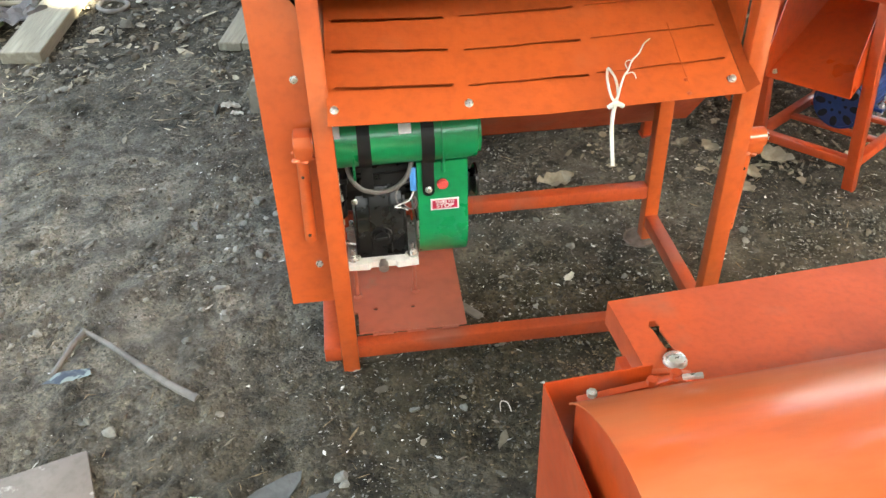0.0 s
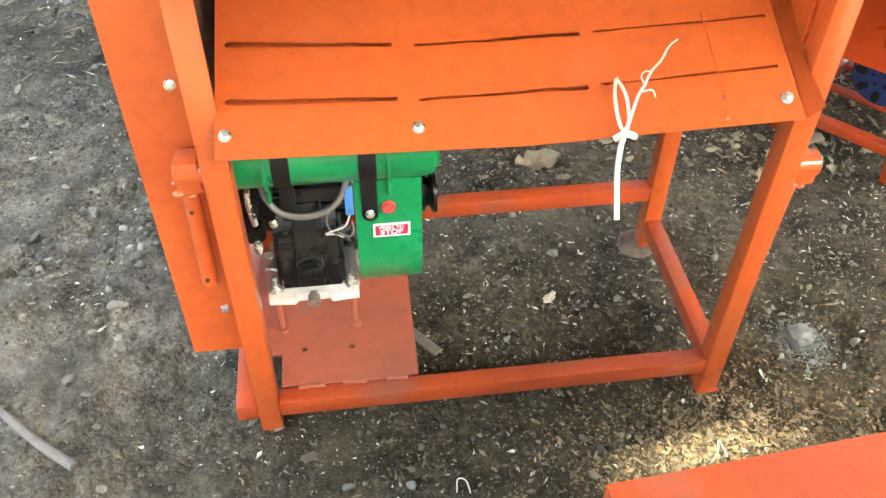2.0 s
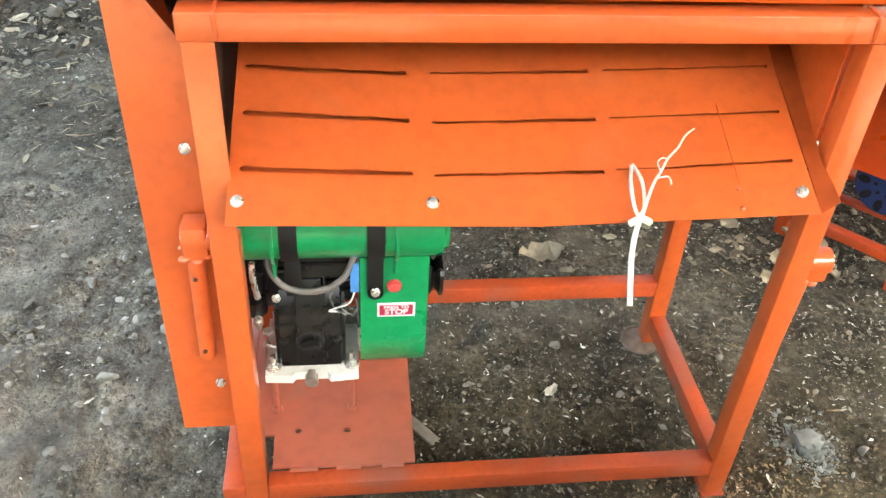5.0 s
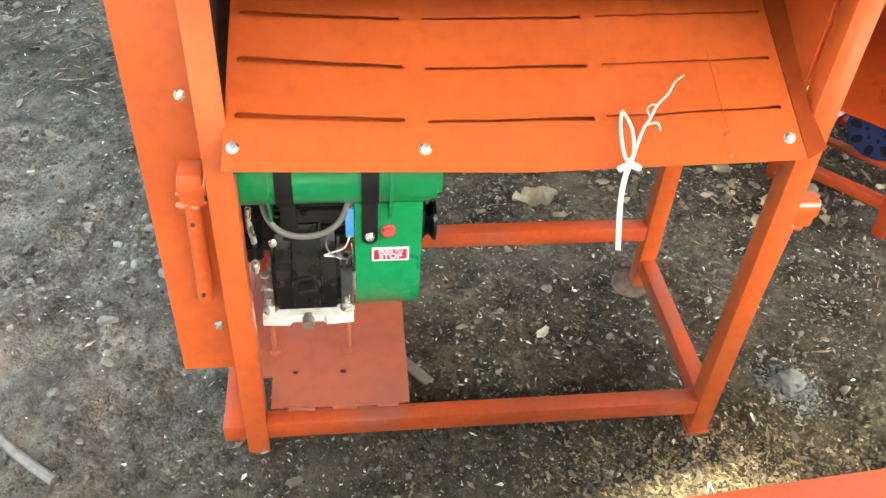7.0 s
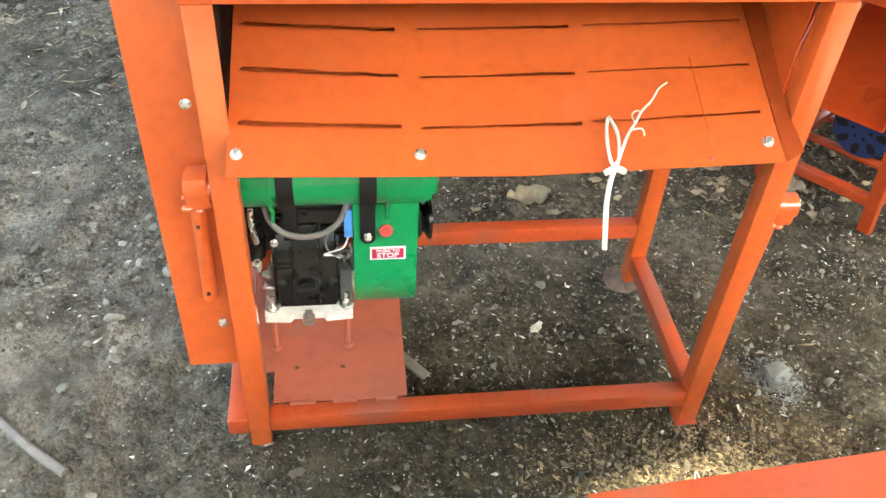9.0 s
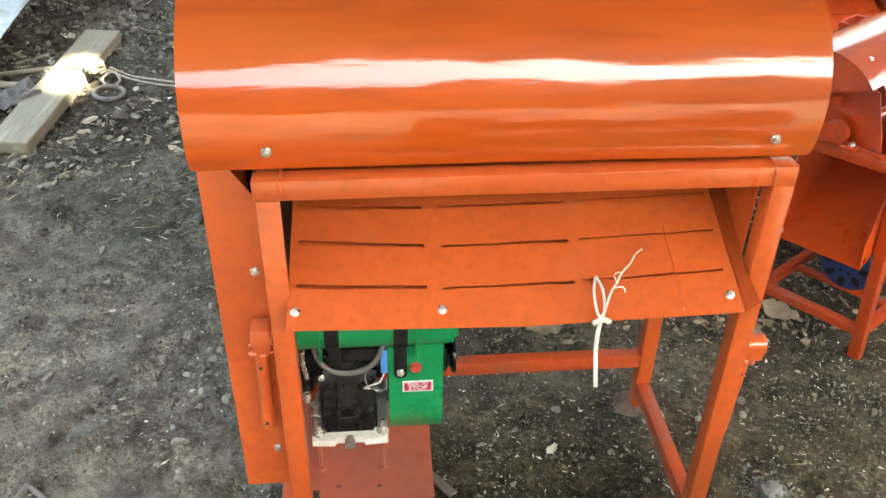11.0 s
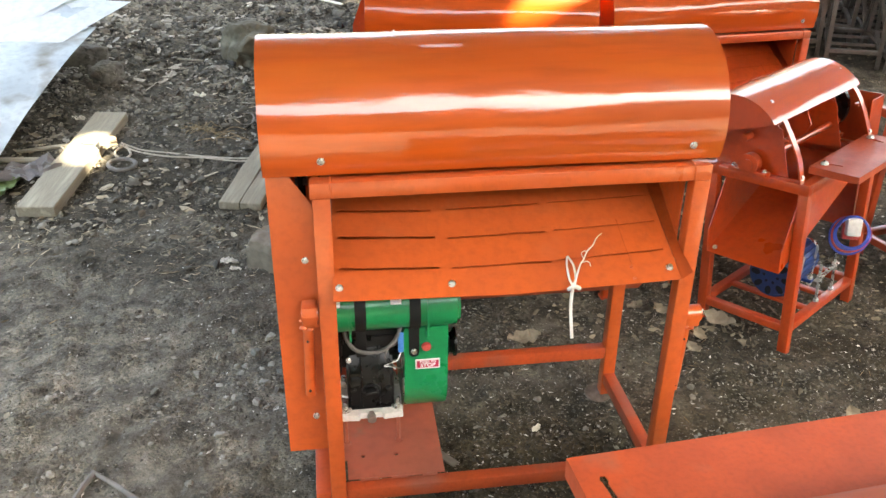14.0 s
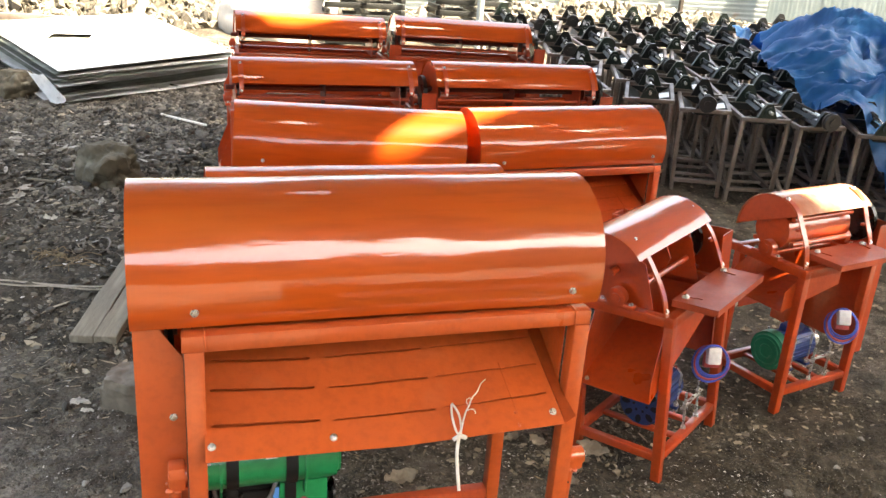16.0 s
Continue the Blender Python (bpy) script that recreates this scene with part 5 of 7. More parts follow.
wire_coil(local(M3, 13.0, (0.26, -0.05, 0.395)), -20, (-25, 0))


# ---- the rows of machines behind ----
low = thresher("orange threshing machine with curved hood behind the first one", (0.58 + 0.20, 1.42 + 1.03, 0.0), 0.0, drop=0.255, full=False, seed=4)
for x, y, yaw, rx, ry in ((0.925, 3.47, -5.0, 0, 1.6), (2.055, 3.50, 5.0, 0, -0.4)):
    ob = copy_thing(low, pose(x, y, ground_z(x, y) - 0.01, rx, ry, yaw))
    tagged(ob, "orange threshing machine with glossy curved hood, in the second row")
op = sheller("orange thresher with open feed side and bare drum", (0.465, 4.37, ground_z(0.5, 4.5)), 0.0, 1.068, "open threshers in rows",
             motor=False, seed=9, lift=0.085, lip=20, guard_top=0.80, tray=False, apron=False, cage=True)
for x, y, yaw, ry in ((1.645, 4.37, 1.5, 0.4), (0.575, 5.76, -1.0, 0.8), (1.735, 5.80, -2.5, 1.0)):
    copy_thing(op, pose(x, y, ground_z(x, y + 0.15), 2.5, ry, yaw))


# ---- field of dark steel stands ----
def steel_stand(pulley):
    """Origin below the middle of the front rail; the shaft runs front to back."""
    W, D, H, t = 0.33, 0.50, 0.63, 0.028
    e = thing("steel_stand", (0, 0, 0), 0, "dark bare-steel machine stand with bearings and a pulley shaft" if pulley else "dark bare-steel machine stand with a green-black bearing block", "stand", "dark steel stands")
    a = W / 2
    for x in (-a, a):
        for y in (0, D):
            bm = B()
            box(bm, x - t / 2, x + t / 2, y - t / 2, y + t / 2, -0.02, H - t, 0.002)
            part("leg", bm, BLACKSTEEL, e)
    for z in (H - t / 2, 0.09):
        for p, q in (((-a - t / 2, 0), (a + t / 2, 0)), ((-a - t / 2, D), (a + t / 2, D)), ((-a, t / 2), (-a, D - t / 2)), ((a, t / 2), (a, D - t / 2))):
            bm = B()
            bar(bm, (*p, z), (*q, z), t, t, bev=0.002)
            part("rail", bm, BLACKSTEEL, e)
    for p, q in (((-a, 0.03, 0.11), (-a, D - 0.05, 0.40)), ((-a + 0.02, 0.16, 0.09), (a - 0.02, 0.16, 0.09)), ((-a + 0.02, 0.34, 0.09), (a - 0.02, 0.34, 0.09)), ((-a + 0.02, 0.40, H - 0.014), (a - 0.02, 0.40, H - 0.014))):
        bm = B()
        bar(bm, p, q, 0.024, 0.020, up=(0, 0.2, 1), bev=0)
        part("brace", bm, BLACKSTEEL, e)
    for y in (0.0, 0.40):
        bm = B()
        plate(bm, [(-0.070, 0.0), (0.070, 0.0), (0.040, 0.070), (0.018, 0.104), (-0.018, 0.104), (-0.040, 0.070)], [], lambda u, v, y=y: (u * (1.0 if y == 0 else 1.25), y - 0.012, H + 0.001 + v * (1.0 if y == 0 else 1.25)), 0.024)
        rod(bm, (0, y - 0.035, H + 0.055), (0, y + 0.03, H + 0.055), 0.030, seg=20)
        part("bearing_block", bm, STANDGREEN if not pulley else STANDBLACK, e)
    bm = B()
    rod(bm, (0, -0.075, H + 0.055), (0, 0.47, H + 0.055), 0.012, seg=12)
    part("shaft", bm, ZINC, e)
    if pulley:
        bm = B()
        for y0, y1, r0, r1 in ((-0.100, -0.090, 0.060, 0.062), (-0.090, -0.080, 0.062, 0.048), (-0.080, -0.070, 0.048, 0.062), (-0.070, -0.060, 0.062, 0.060), (-0.108, -0.052, 0.026, 0.026)):
            rod(bm, (0, y0, H + 0.055), (0, y1, H + 0.055), r0, r1, seg=28)
        part("pulley", bm, CASTGREY, e)
    # a black sheet trough with sloping sides hangs under the shaft
    bm = B()
    for x0, x1 in ((-0.145, -0.075), (0.145, 0.075)):
        plate(bm, [(0.04, 0.0), (0.38, 0.0), (0.38, 1.0), (0.04, 1.0)], [], lambda u, v, x0=x0, x1=x1: (x0 + (x1 - x0) * v, u, H - 0.006 - 0.05 * v), 0.003)
    for y in (0.036, 0.384):
        plate(bm, [(-0.145, 0.0), (0.145, 0.0), (0.055, -0.05), (-0.055, -0.05)], [], lambda u, v, y=y: (u, y, H - 0.006 + v), 0.003)
    part("trough", bm, STANDBLACK, e)
    bm = B()
    rod(bm, (0, 0.26, H + 0.055), (0, 0.34, H + 0.055), 0.024, seg=14)
    for k in range(1, 3):
        a = math.pi / 4 + k * math.pi / 2
        bar(bm, (0.036 * math.cos(a), 0.10, H + 0.055 + 0.036 * math.sin(a)), (0.036 * math.cos(a), 0.34, H + 0.055 + 0.036 * math.sin(a)), 0.030, 0.006, up=(math.sin(a), 0, -math.cos(a)), bev=0)
    part("rotor", bm, STANDBLACK, e)
    bm = B()
    plate(bm, [(0.07, 0.0), (0.21, 0.0), (0.21, 0.05), (0.07, 0.05)], [], lambda u, v: (0.070 + 1.4 * v, u, H - 0.012 + 0.25 * v), 0.003)
    part("bright_plate", bm, GALV, e)
    return e


STANDGREEN = mat("green_black_casting", (0.016, 0.026, 0.021), 0.4, var=(0.020, 0.034, 0.026), bump=0.08, per=0.2)


def stand_field():
    rr = random.Random(11)
    kinds = [steel_stand(True), steel_stand(False)]
    e1, e2, o = Vector((0.335, -0.215)), Vector((0.13, 0.545)), Vector((3.80, 4.80))
    used = set()
    for j in range(0, 9):
        for i in range(-8, 10):
            p = o + e1 * i + e2 * j + Vector((rr.uniform(-0.04, 0.04), rr.uniform(-0.04, 0.04)))
            if p.x < 3.02 or p.x > 7.4 or p.y > 7.9:
                continue
            k = (i + j) % 2
            m = pose(p.x, p.y, ground_z(p.x, p.y + 0.2) - 0.005, 5 + rr.uniform(-1.5, 1.5), rr.uniform(-3.5, 3.5), -18 + rr.uniform(-12, 12))
            if k not in used:
                kinds[k].matrix_basis = m
                used.add(k)
            else:
                copy_thing(kinds[k], m)


stand_field()


def tarpaulin():
    n, m = 150, 120
    bm = B()
    g = []
    for j in range(m + 1):
        row = []
        for i in range(n + 1):
            u, v = i / n, j / m
            x = 4.42 + 4.9 * u + 1.45 * v + 0.12 * math.sin(9 * v + 1)
            y = 4.38 - 2.7 * u + 3.0 * v + 0.10 * math.sin(7 * u + 2)
            base = ground_z(x, y) + 0.80
            w = Vector((x + 0.3 * noise.noise(Vector((x, y, 3))), y + 0.3 * noise.noise(Vector((y, x, 7))), 0))
            h = 0.20 * noise.noise(w * 1.1) + 0.34 * (0.42 - abs(noise.noise(w * 1.35 + Vector((0, 0, 4)))))
            h += 0.17 * (0.4 - abs(noise.noise(w * 3.7 + Vector((0, 0, 9))))) + 0.085 * (0.3 - abs(noise.noise(w * 8 + Vector((0, 0, 2)))))
            h += 0.020 * noise.noise(w * 17) + 0.20 * math.exp(-((x - 6.2) ** 2 + (y - 6.0) ** 2) / 0.8) - 0.06
            edge = min(v / 0.14, (1 - v) / 0.1, u / 0.10)
            if edge < 1:
                h -= (1 - edge) ** 1.4 * (0.14 + 0.55 * min(1.0, max(0.0, (u - 0.05) / 0.05)) * (v < 0.15))
            row.append(bm.verts.new((x, y, base + h)))
        g.append(row)
    for j in range(m):
        for i in range(n):
            bm.faces.new((g[j][i], g[j][i + 1], g[j + 1][i + 1], g[j + 1][i]))
    bmesh.ops.solidify(bm, geom=list(bm.faces), thickness=0.003)
    solo("tarpaulin", bm, TARP, (0, 0, 0), 0, "crumpled blue plastic tarpaulin thrown over steel stands", "tarpaulin", smooth=60)


tarpaulin()


# ---- galvanised sheets ----
def sheet_mesh(P, thick=0.0022, nu=14, nv=14, sag=0.0, curl=0.0, seed=0):
    """A thin bent sheet between four corners."""
    A, Bc, C, D = (Vector(p) for p in P)
    bm = B()
    g = []
    for i in range(nu + 1):
        row = []
        for k in range(nv + 1):
            u, v = i / nu, k / nv
            p = (A * (1 - u) + Bc * u) * (1 - v) + (D * (1 - u) + C * u) * v
            p.z += -sag * 4 * u * (1 - u) + curl * (u ** 4) + 0.012 * noise.noise(Vector((u * 3 + seed, v * 3, seed)))
            row.append(bm.verts.new(p))
        g.append(row)
    for i in range(nu):
        for k in range(nv):
            bm.faces.new((g[i][k], g[i + 1][k], g[i + 1][k + 1], g[i][k + 1]))
    bmesh.ops.solidify(bm, geom=list(bm.faces), thickness=thick)
    return bm


GALVOLD = mat("grimy_steel_sheet", (0.34, 0.37, 0.33), 0.5, 0.2, var=(0.20, 0.22, 0.18), scale=5, fine=25, bump=0.05, bump_scale=14, per=0.35)


def sheet_stack():
    rr = random.Random(5)
    ux, uy = Vector((0.852, 0.523, 0.047)), Vector((-0.44, 0.898, 0.081))
    for k in range(22):
        z = 0.330 + 0.0125 * k + rr.uniform(-0.003, 0.003)
        o = Vector((-0.70, 6.86, z)) + ux * rr.uniform(-0.06, 0.06) + uy * rr.uniform(-0.055, 0.045)
        a, b = ux * (1.62 + rr.uniform(-0.06, 0.09)), uy * (1.86 + rr.uniform(-0.06, 0.06))
        t = rr.uniform(-0.07, 0.07)
        a = a + uy * t
        if k == 21:
            o = Vector((-0.70, 6.86, 0.330 + 0.0125 * k + 0.012))
            bm = B()
            plate(bm, [(0, 0), (1.62, 0), (1.62, 1.86), (0, 1.86)], [[(0.28, 1.02), (0.62, 0.86), (0.74, 1.06), (0.42, 1.20)]],
                  lambda u, v: tuple(o + ux * u + uy * v + Vector((0, 0, 0.012 * math.sin(2 * u + v)))), 0.0022)
            solo("metal_sheet", bm, GALV, (0, 0, 0), 0, "bright galvanised sheet with a square cut-out, on a stack", "metal sheet", "stacked metal sheets")
            continue
        old = k % 5 not in (1, 3)
        bm = sheet_mesh((o, o + a, o + a + b, o + b), thick=0.004, nu=8, nv=8, seed=k, curl=rr.uniform(-0.015, 0.015))
        solo("metal_sheet", bm, GALVOLD if old else GALV, (0, 0, 0), 0, "dull grimy steel sheet lying in a stack" if old else "galvanised steel sheet lying in a stack", "metal sheet", "stacked metal sheets")
    # a sheet that hangs down bent over the corner
    bm = sheet_mesh(((-0.96, 7.06, 0.575), (-0.82, 6.90, 0.575), (-0.655, 6.80, 0.385), (-0.78, 6.86, 0.360)), seed=31, thick=0.003, sag=0.02)
    solo("metal_offcut", bm, GALV, (0, 0, 0), 0, "bent galvanised sheet drooping over the corner of the stack", "metal sheet", "stacked metal sheets")
    # two bent offcuts that stick out at the corner
    for k, (dx, dy, dz) in enumerate(((-0.16, 0.16, 0.12), (-0.13, 0.05, 0.02))):
        o = Vector((-0.70 + dx, 6.86 + dy, 0.345 + dz))
        bm = sheet_mesh((o, o + ux * 0.5, o + ux * 0.5 + uy * 0.9, o + uy * 0.9), seed=20 + k, curl=0.02)
        solo("metal_offcut", bm, GALV, (0, 0, 0), 0, "bent galvanised offcut poking out of the stack", "metal sheet", "stacked metal sheets")


sheet_stack()


GALVDIRT = mat("earth_stained_sheet", (0.74, 0.78, 0.78), 0.45, 0.15, var=(0.56, 0.61, 0.63), scale=4, fine=25, bump=0.04, bump_scale=12, wear=(0.30, 0.27, 0.22), wear_scale=3.5, wear_at=(0.56, 0.70))


def sheet_fan():
    edges = (((-1.52, 3.66, 0.060), (-1.25, 4.95, 0.400)), ((-1.44, 3.575, 0.120), (-1.14, 4.86, 0.490)), ((-1.63, 4.25, 0.255), (-0.965, 5.10, 0.575)),
             ((-1.70, 4.50, 0.320), (-1.08, 5.20, 0.615)), ((-1.76, 4.68, 0.380), (-1.145, 5.31, 0.655)), ((-1.87, 5.10, 0.560), (-1.54, 5.26, 0.700)))
    for k, (a, b) in enumerate(edges):
        a, b = Vector(a), Vector(b)
        s = Vector((-1.25, 0.10 - 0.04 * k, 0.05))
        bm = sheet_mesh((a, b, b + s + Vector((0, 0.25, 0)), a + s * 1.05 + Vector((0, 0.1, 0.02))), sag=-0.045, seed=40 + k, curl=0.012 * (k % 3), thick=0.003)
        solo("metal_sheet", bm, GALVDIRT if k in (0, 1, 3) else GALV, (0, 0, 0), 0, "galvanised sheet with earth stains in a loose fanned pile" if k in (0, 1, 3) else "galvanised sheet in a loose fanned pile on the earth", "metal sheet", "fanned metal sheets")


sheet_fan()


# ---- stones, timber and scraps on the ground ----
def rock_mesh(name, sx, sy, sz, seed, material, sub=4, rough=0.22, square=0.85):
    bm = B()
    bmesh.ops.create_icosphere(bm, subdivisions=sub, radius=1)
    for v in bm.verts:
        d = v.co.normalized()
        k = 1 + 0.05 * noise.noise(d * 15) * (sub > 3) + rough * noise.noise(d * 1.3 + Vector((seed, 0, 0))) + rough * 0.5 * noise.noise(d * 3.1 + Vector((0, seed, 0))) + 0.06 * noise.noise(d * 8 + Vector((0, 0, seed)))
        c = square + 0.06 * noise.noise(d * 4 + Vector((seed, seed, 0))) + 0.03 * noise.noise(d * 11)
        q = Vector((max(-c, min(c, d.x * k)), max(-c, min(c, d.y * k)), max(-0.6, min(c, d.z * k))))
        v.co = Vector((q.x * sx, q.y * sy, q.z * sz)) / 1.45
    return finish(bm, name, material, 40)


BROWNSTONE = mat("grey_brown_block", (0.235, 0.20, 0.15), 0.9, var=(0.15, 0.125, 0.09), scale=7, fine=50, bump=0.6, bump_scale=25)
for nm, x, y, s, sd, m, lb in (
    ("rock", -0.27, 5.22, (0.30, 0.25, 0.27), 3.0, MOSSY, "large brown mossy rock on the gravel"),
    ("rock", -1.06, 7.18, (0.27, 0.23, 0.22), 5.5, MOSSY, "grey rock beside the stacked sheets"),
    ("rock", -0.03, 2.67, (0.25, 0.21, 0.19), 8.2, BROWNSTONE, "squarish grey-brown stone block on the earth"),
    ("rock", -1.35, 5.25, (0.24, 0.2, 0.14), 9.1, STONE, "flat grey rock under the fanned sheets"),
    ("rock", -1.15, 4.95, (0.18, 0.16, 0.12), 2.4, STONE, "small grey rock beside the fanned sheets"),
    ("rock", -1.55, 3.35, (0.22, 0.2, 0.16), 6.4, STONE, "grey rock beside the plank"),
):
    solo(nm, rock_mesh(nm, *s, sd, m, 5, 0.40 if m is MOSSY else 0.25, 0.64 if y < 3 else 0.95), m, (x, y, ground_z(x, y) + s[2] * 0.24), sd * 40, lb, "rock", "rocks")

PALESTONE = mat("pale_grey_stone", (0.25, 0.24, 0.205), 0.9, var=(0.17, 0.162, 0.135), scale=30, fine=150, bump=0.4, bump_scale=90, per=0.3)


def shard_mesh(sx, sy, sz, seed):
    """A broken angular stone: the hull of a few random points."""
    r = random.Random(seed)
    bm = B()
    for _ in range(15):
        d = Vector((r.gauss(0, 1), r.gauss(0, 1), r.gauss(0, 1))).normalized() * r.uniform(0.75, 1.0)
        bm.verts.new((d.x * sx, d.y * sy, d.z * sz))
    out = bmesh.ops.convex_hull(bm, input=list(bm.verts))
    bmesh.ops.delete(bm, geom=[v for v in out["geom_interior"] if isinstance(v, bmesh.types.BMVert)], context="VERTS")
    bmesh.ops.bevel(bm, geom=list(bm.edges), offset=sx * 0.05, segments=1, affect="EDGES")
    return finish(bm, "stone", PALESTONE, 15)


STONES = [shard_mesh(0.021, 0.016, 0.012, 3), shard_mesh(0.018, 0.015, 0.010, 8), shard_mesh(0.024, 0.013, 0.011, 12), shard_mesh(0.016, 0.015, 0.013, 21)]
rr = random.Random(21)
SPOTS = [(-0.11, 2.02, 1.0), (-0.14, 1.95, 0.8), (-0.06, 2.10, 1.1), (-0.16, 1.70, 0.7), (-0.09, 1.72, 0.9), (-0.22, 1.62, 0.6), (-0.02, 1.88, 0.8), (-0.13, 1.84, 0.7), (-0.24, 1.50, 0.5), (-0.19, 2.14, 0.8), (-0.190, 1.553, 1.0), (-0.60, 1.59, 0.9), (0.124, 0.872, 0.9), (0.128, 0.842, 0.7), (-0.30, 1.90, 0.9), (-0.235, 2.0, 0.7), (-0.05, 1.93, 0.8),
         (0.10, 1.80, 0.6), (-0.07, 1.83, 0.9), (-0.47, 1.12, 0.9), (-0.41, 1.08, 1.0), (-0.26, 1.36, 0.8), (0.30, 1.05, 0.6), (0.42, 1.04, 0.8),
         (0.82, 1.62, 0.7), (0.93, 1.45, 0.6), (0.60, 1.50, 0.5), (1.20, 1.55, 0.7), (1.35, 1.62, 0.8), (0.75, 1.78, 0.7), (0.66, 1.36, 0.5), (1.42, 1.27, 0.9),
         (1.27, 1.30, 0.8), (-0.72, 1.95, 0.8), (-0.8, 1.4, 0.6), (0.20, 1.0, 0.5), (2.2, 1.6, 1.0), (2.5, 1.7, 0.8), (2.45, 1.45, 1.2), (2.8, 1.6, 0.9), (2.75, 1.85, 0.7)]
for i, (x, y, s) in enumerate(SPOTS):
    solo("stone", STONES[i % 4], STONE, (x, y, surf(x, y) + 0.004 * s), rr.uniform(0, 360), "small grey stone on the earth", "stone", "small stones").scale = (s * 1.25,) * 3


def plank_mesh(name, L, W, T, material, seed, split=False):
    bm = B()
    n = 12
    for part_i, (y0, y1) in enumerate(((0, W * 0.49), (W * 0.505, W)) if split else ((0, W),)):
        rings = []
        for i in range(n + 1):
            x = L * i / n
            w = 0.004 * noise.noise(Vector((x * 4, seed, part_i)))
            x += (0.02 * noise.noise(Vector((seed, part_i, 3))) if i in (0, n) else 0)
            rings.append([bm.verts.new(p) for p in ((x, y0 + w, 0), (x, y1 + w, 0), (x, y1 + w, T + w), (x, y0 + w, T + w))])
        for a, b in zip(rings, rings[1:]):
            for k in range(4):
                bm.faces.new((a[k], a[(k + 1) % 4], b[(k + 1) % 4], b[k]))
        bm.faces.new(rings[0][::-1])
        bm.faces.new(rings[-1])
    bmesh.ops.recalc_face_normals(bm, faces=bm.faces)
    bmesh.ops.bevel(bm, geom=[e for e in bm.edges if e.calc_face_angle(0) > 1.0], offset=0.004, segments=1, affect="EDGES")
    return finish(bm, name, material, 30)


WOODX = mat("weathered_plank", (0.27, 0.235, 0.17), 0.8, var=(0.19, 0.163, 0.115), scale=3, fine=26, bump=0.3, bump_scale=26, stretch=(0.8, 9, 9),
            wear=(0.36, 0.32, 0.24), wear_scale=3, wear_at=(0.5, 0.7))
solo("plank", plank_mesh("plank", 1.10, 0.18, 0.055, WOODX, 2.0), WOODX, (-1.070, 3.215, surf(-1.1, 3.3) + 0.002), 82.2, "weathered wooden plank on the earth with rope round it", "plank", "planks", tilt=(0, -4.2))
solo("plank", plank_mesh("plank", 0.90, 0.205, 0.04, WOODX, 5.0, True), WOODX, (-0.135, 3.160, surf(-0.2, 3.3) + 0.002), 76, "split weathered wooden plank on the earth", "plank", "planks", tilt=(0, -4.0))
bm = B()
for dz in (0.0, 0.035):
    tube(bm, [(-0.89, 3.87 + dz, 0.112), (-0.78, 3.82 + dz, 0.086), (-0.62, 3.755 + 1.4 * dz, 0.080), (-0.45, 3.725 + 0.5 * dz, 0.078), (-0.28, 3.665 + dz, 0.076), (-0.17, 3.65 + dz, 0.082)], 0.0048, 6)
tube(bm, [(-0.92, 3.88, 0.118), (-0.99, 3.87, 0.124), (-1.10, 3.90, 0.122), (-1.13, 3.93, 0.085)], 0.008, 6)
tube(bm, [(-0.86, 3.87, 0.105), (-0.83, 3.81, 0.080), (-0.87, 3.76, 0.075), (-0.91, 3.82, 0.09), (-0.87, 3.87, 0.11)], 0.006, 6)
ROPE = mat("tan_rope", (0.46, 0.41, 0.33), 0.9, var=(0.36, 0.31, 0.24), scale=40, bump=0.4, bump_scale=300)
solo("rope", bm, ROPE, (0, 0, 0), 0, "pale doubled rope running between two planks", "rope")
bm = B()
tube(bm, [(-0.545, 1.447, 0.016), (-0.46, 1.372, 0.020), (-0.36, 1.275, 0.020), (-0.285, 1.205, 0.018), (-0.214, 1.151, 0.014)], lambda t: 0.006 + 0.005 * t, 10)
tube(bm, [(-0.535, 1.440, 0.016), (-0.556, 1.395, 0.014), (-0.572, 1.34, 0.012), (-0.586, 1.29, 0.010)], lambda t: 0.010 - 0.002 * t, 8)
solo("stick", bm, PIPE, (0, 0, 0), 0, "bare grey-brown stick lying on the earth", "stick")
bm = B()
tube(bm, [(0.145, 0.975, 0.010), (0.160, 0.995, 0.013), (0.176, 1.018, 0.009)], 0.0028, 6)
solo("twig", bm, HUSK, (0, 0, 0), 0, "thin pale twig on the earth", "twig")
bm = B()
box(bm, 0.46, 0.485, 1.33, 1.43, 0.004, 0.012, 0.002, Matrix.Translation((0.475, 1.385, 0)) @ Matrix.Rotation(radians(38), 4, "Z") @ Matrix.Translation((-0.472, -1.38, 0)))
solo("wood_strip", bm, PIPE, (0, 0, 0), 0, "short flat grey wood strip on the earth", "strip")
bm = B()
box(bm, -0.50, 0.0, -0.40, 0.0, 0.0, 0.012, 0.003)
solo("board", bm, BOARD, (-0.445, 1.022, 0.010), 18, "brown worn fibre board lying on the earth", "board")
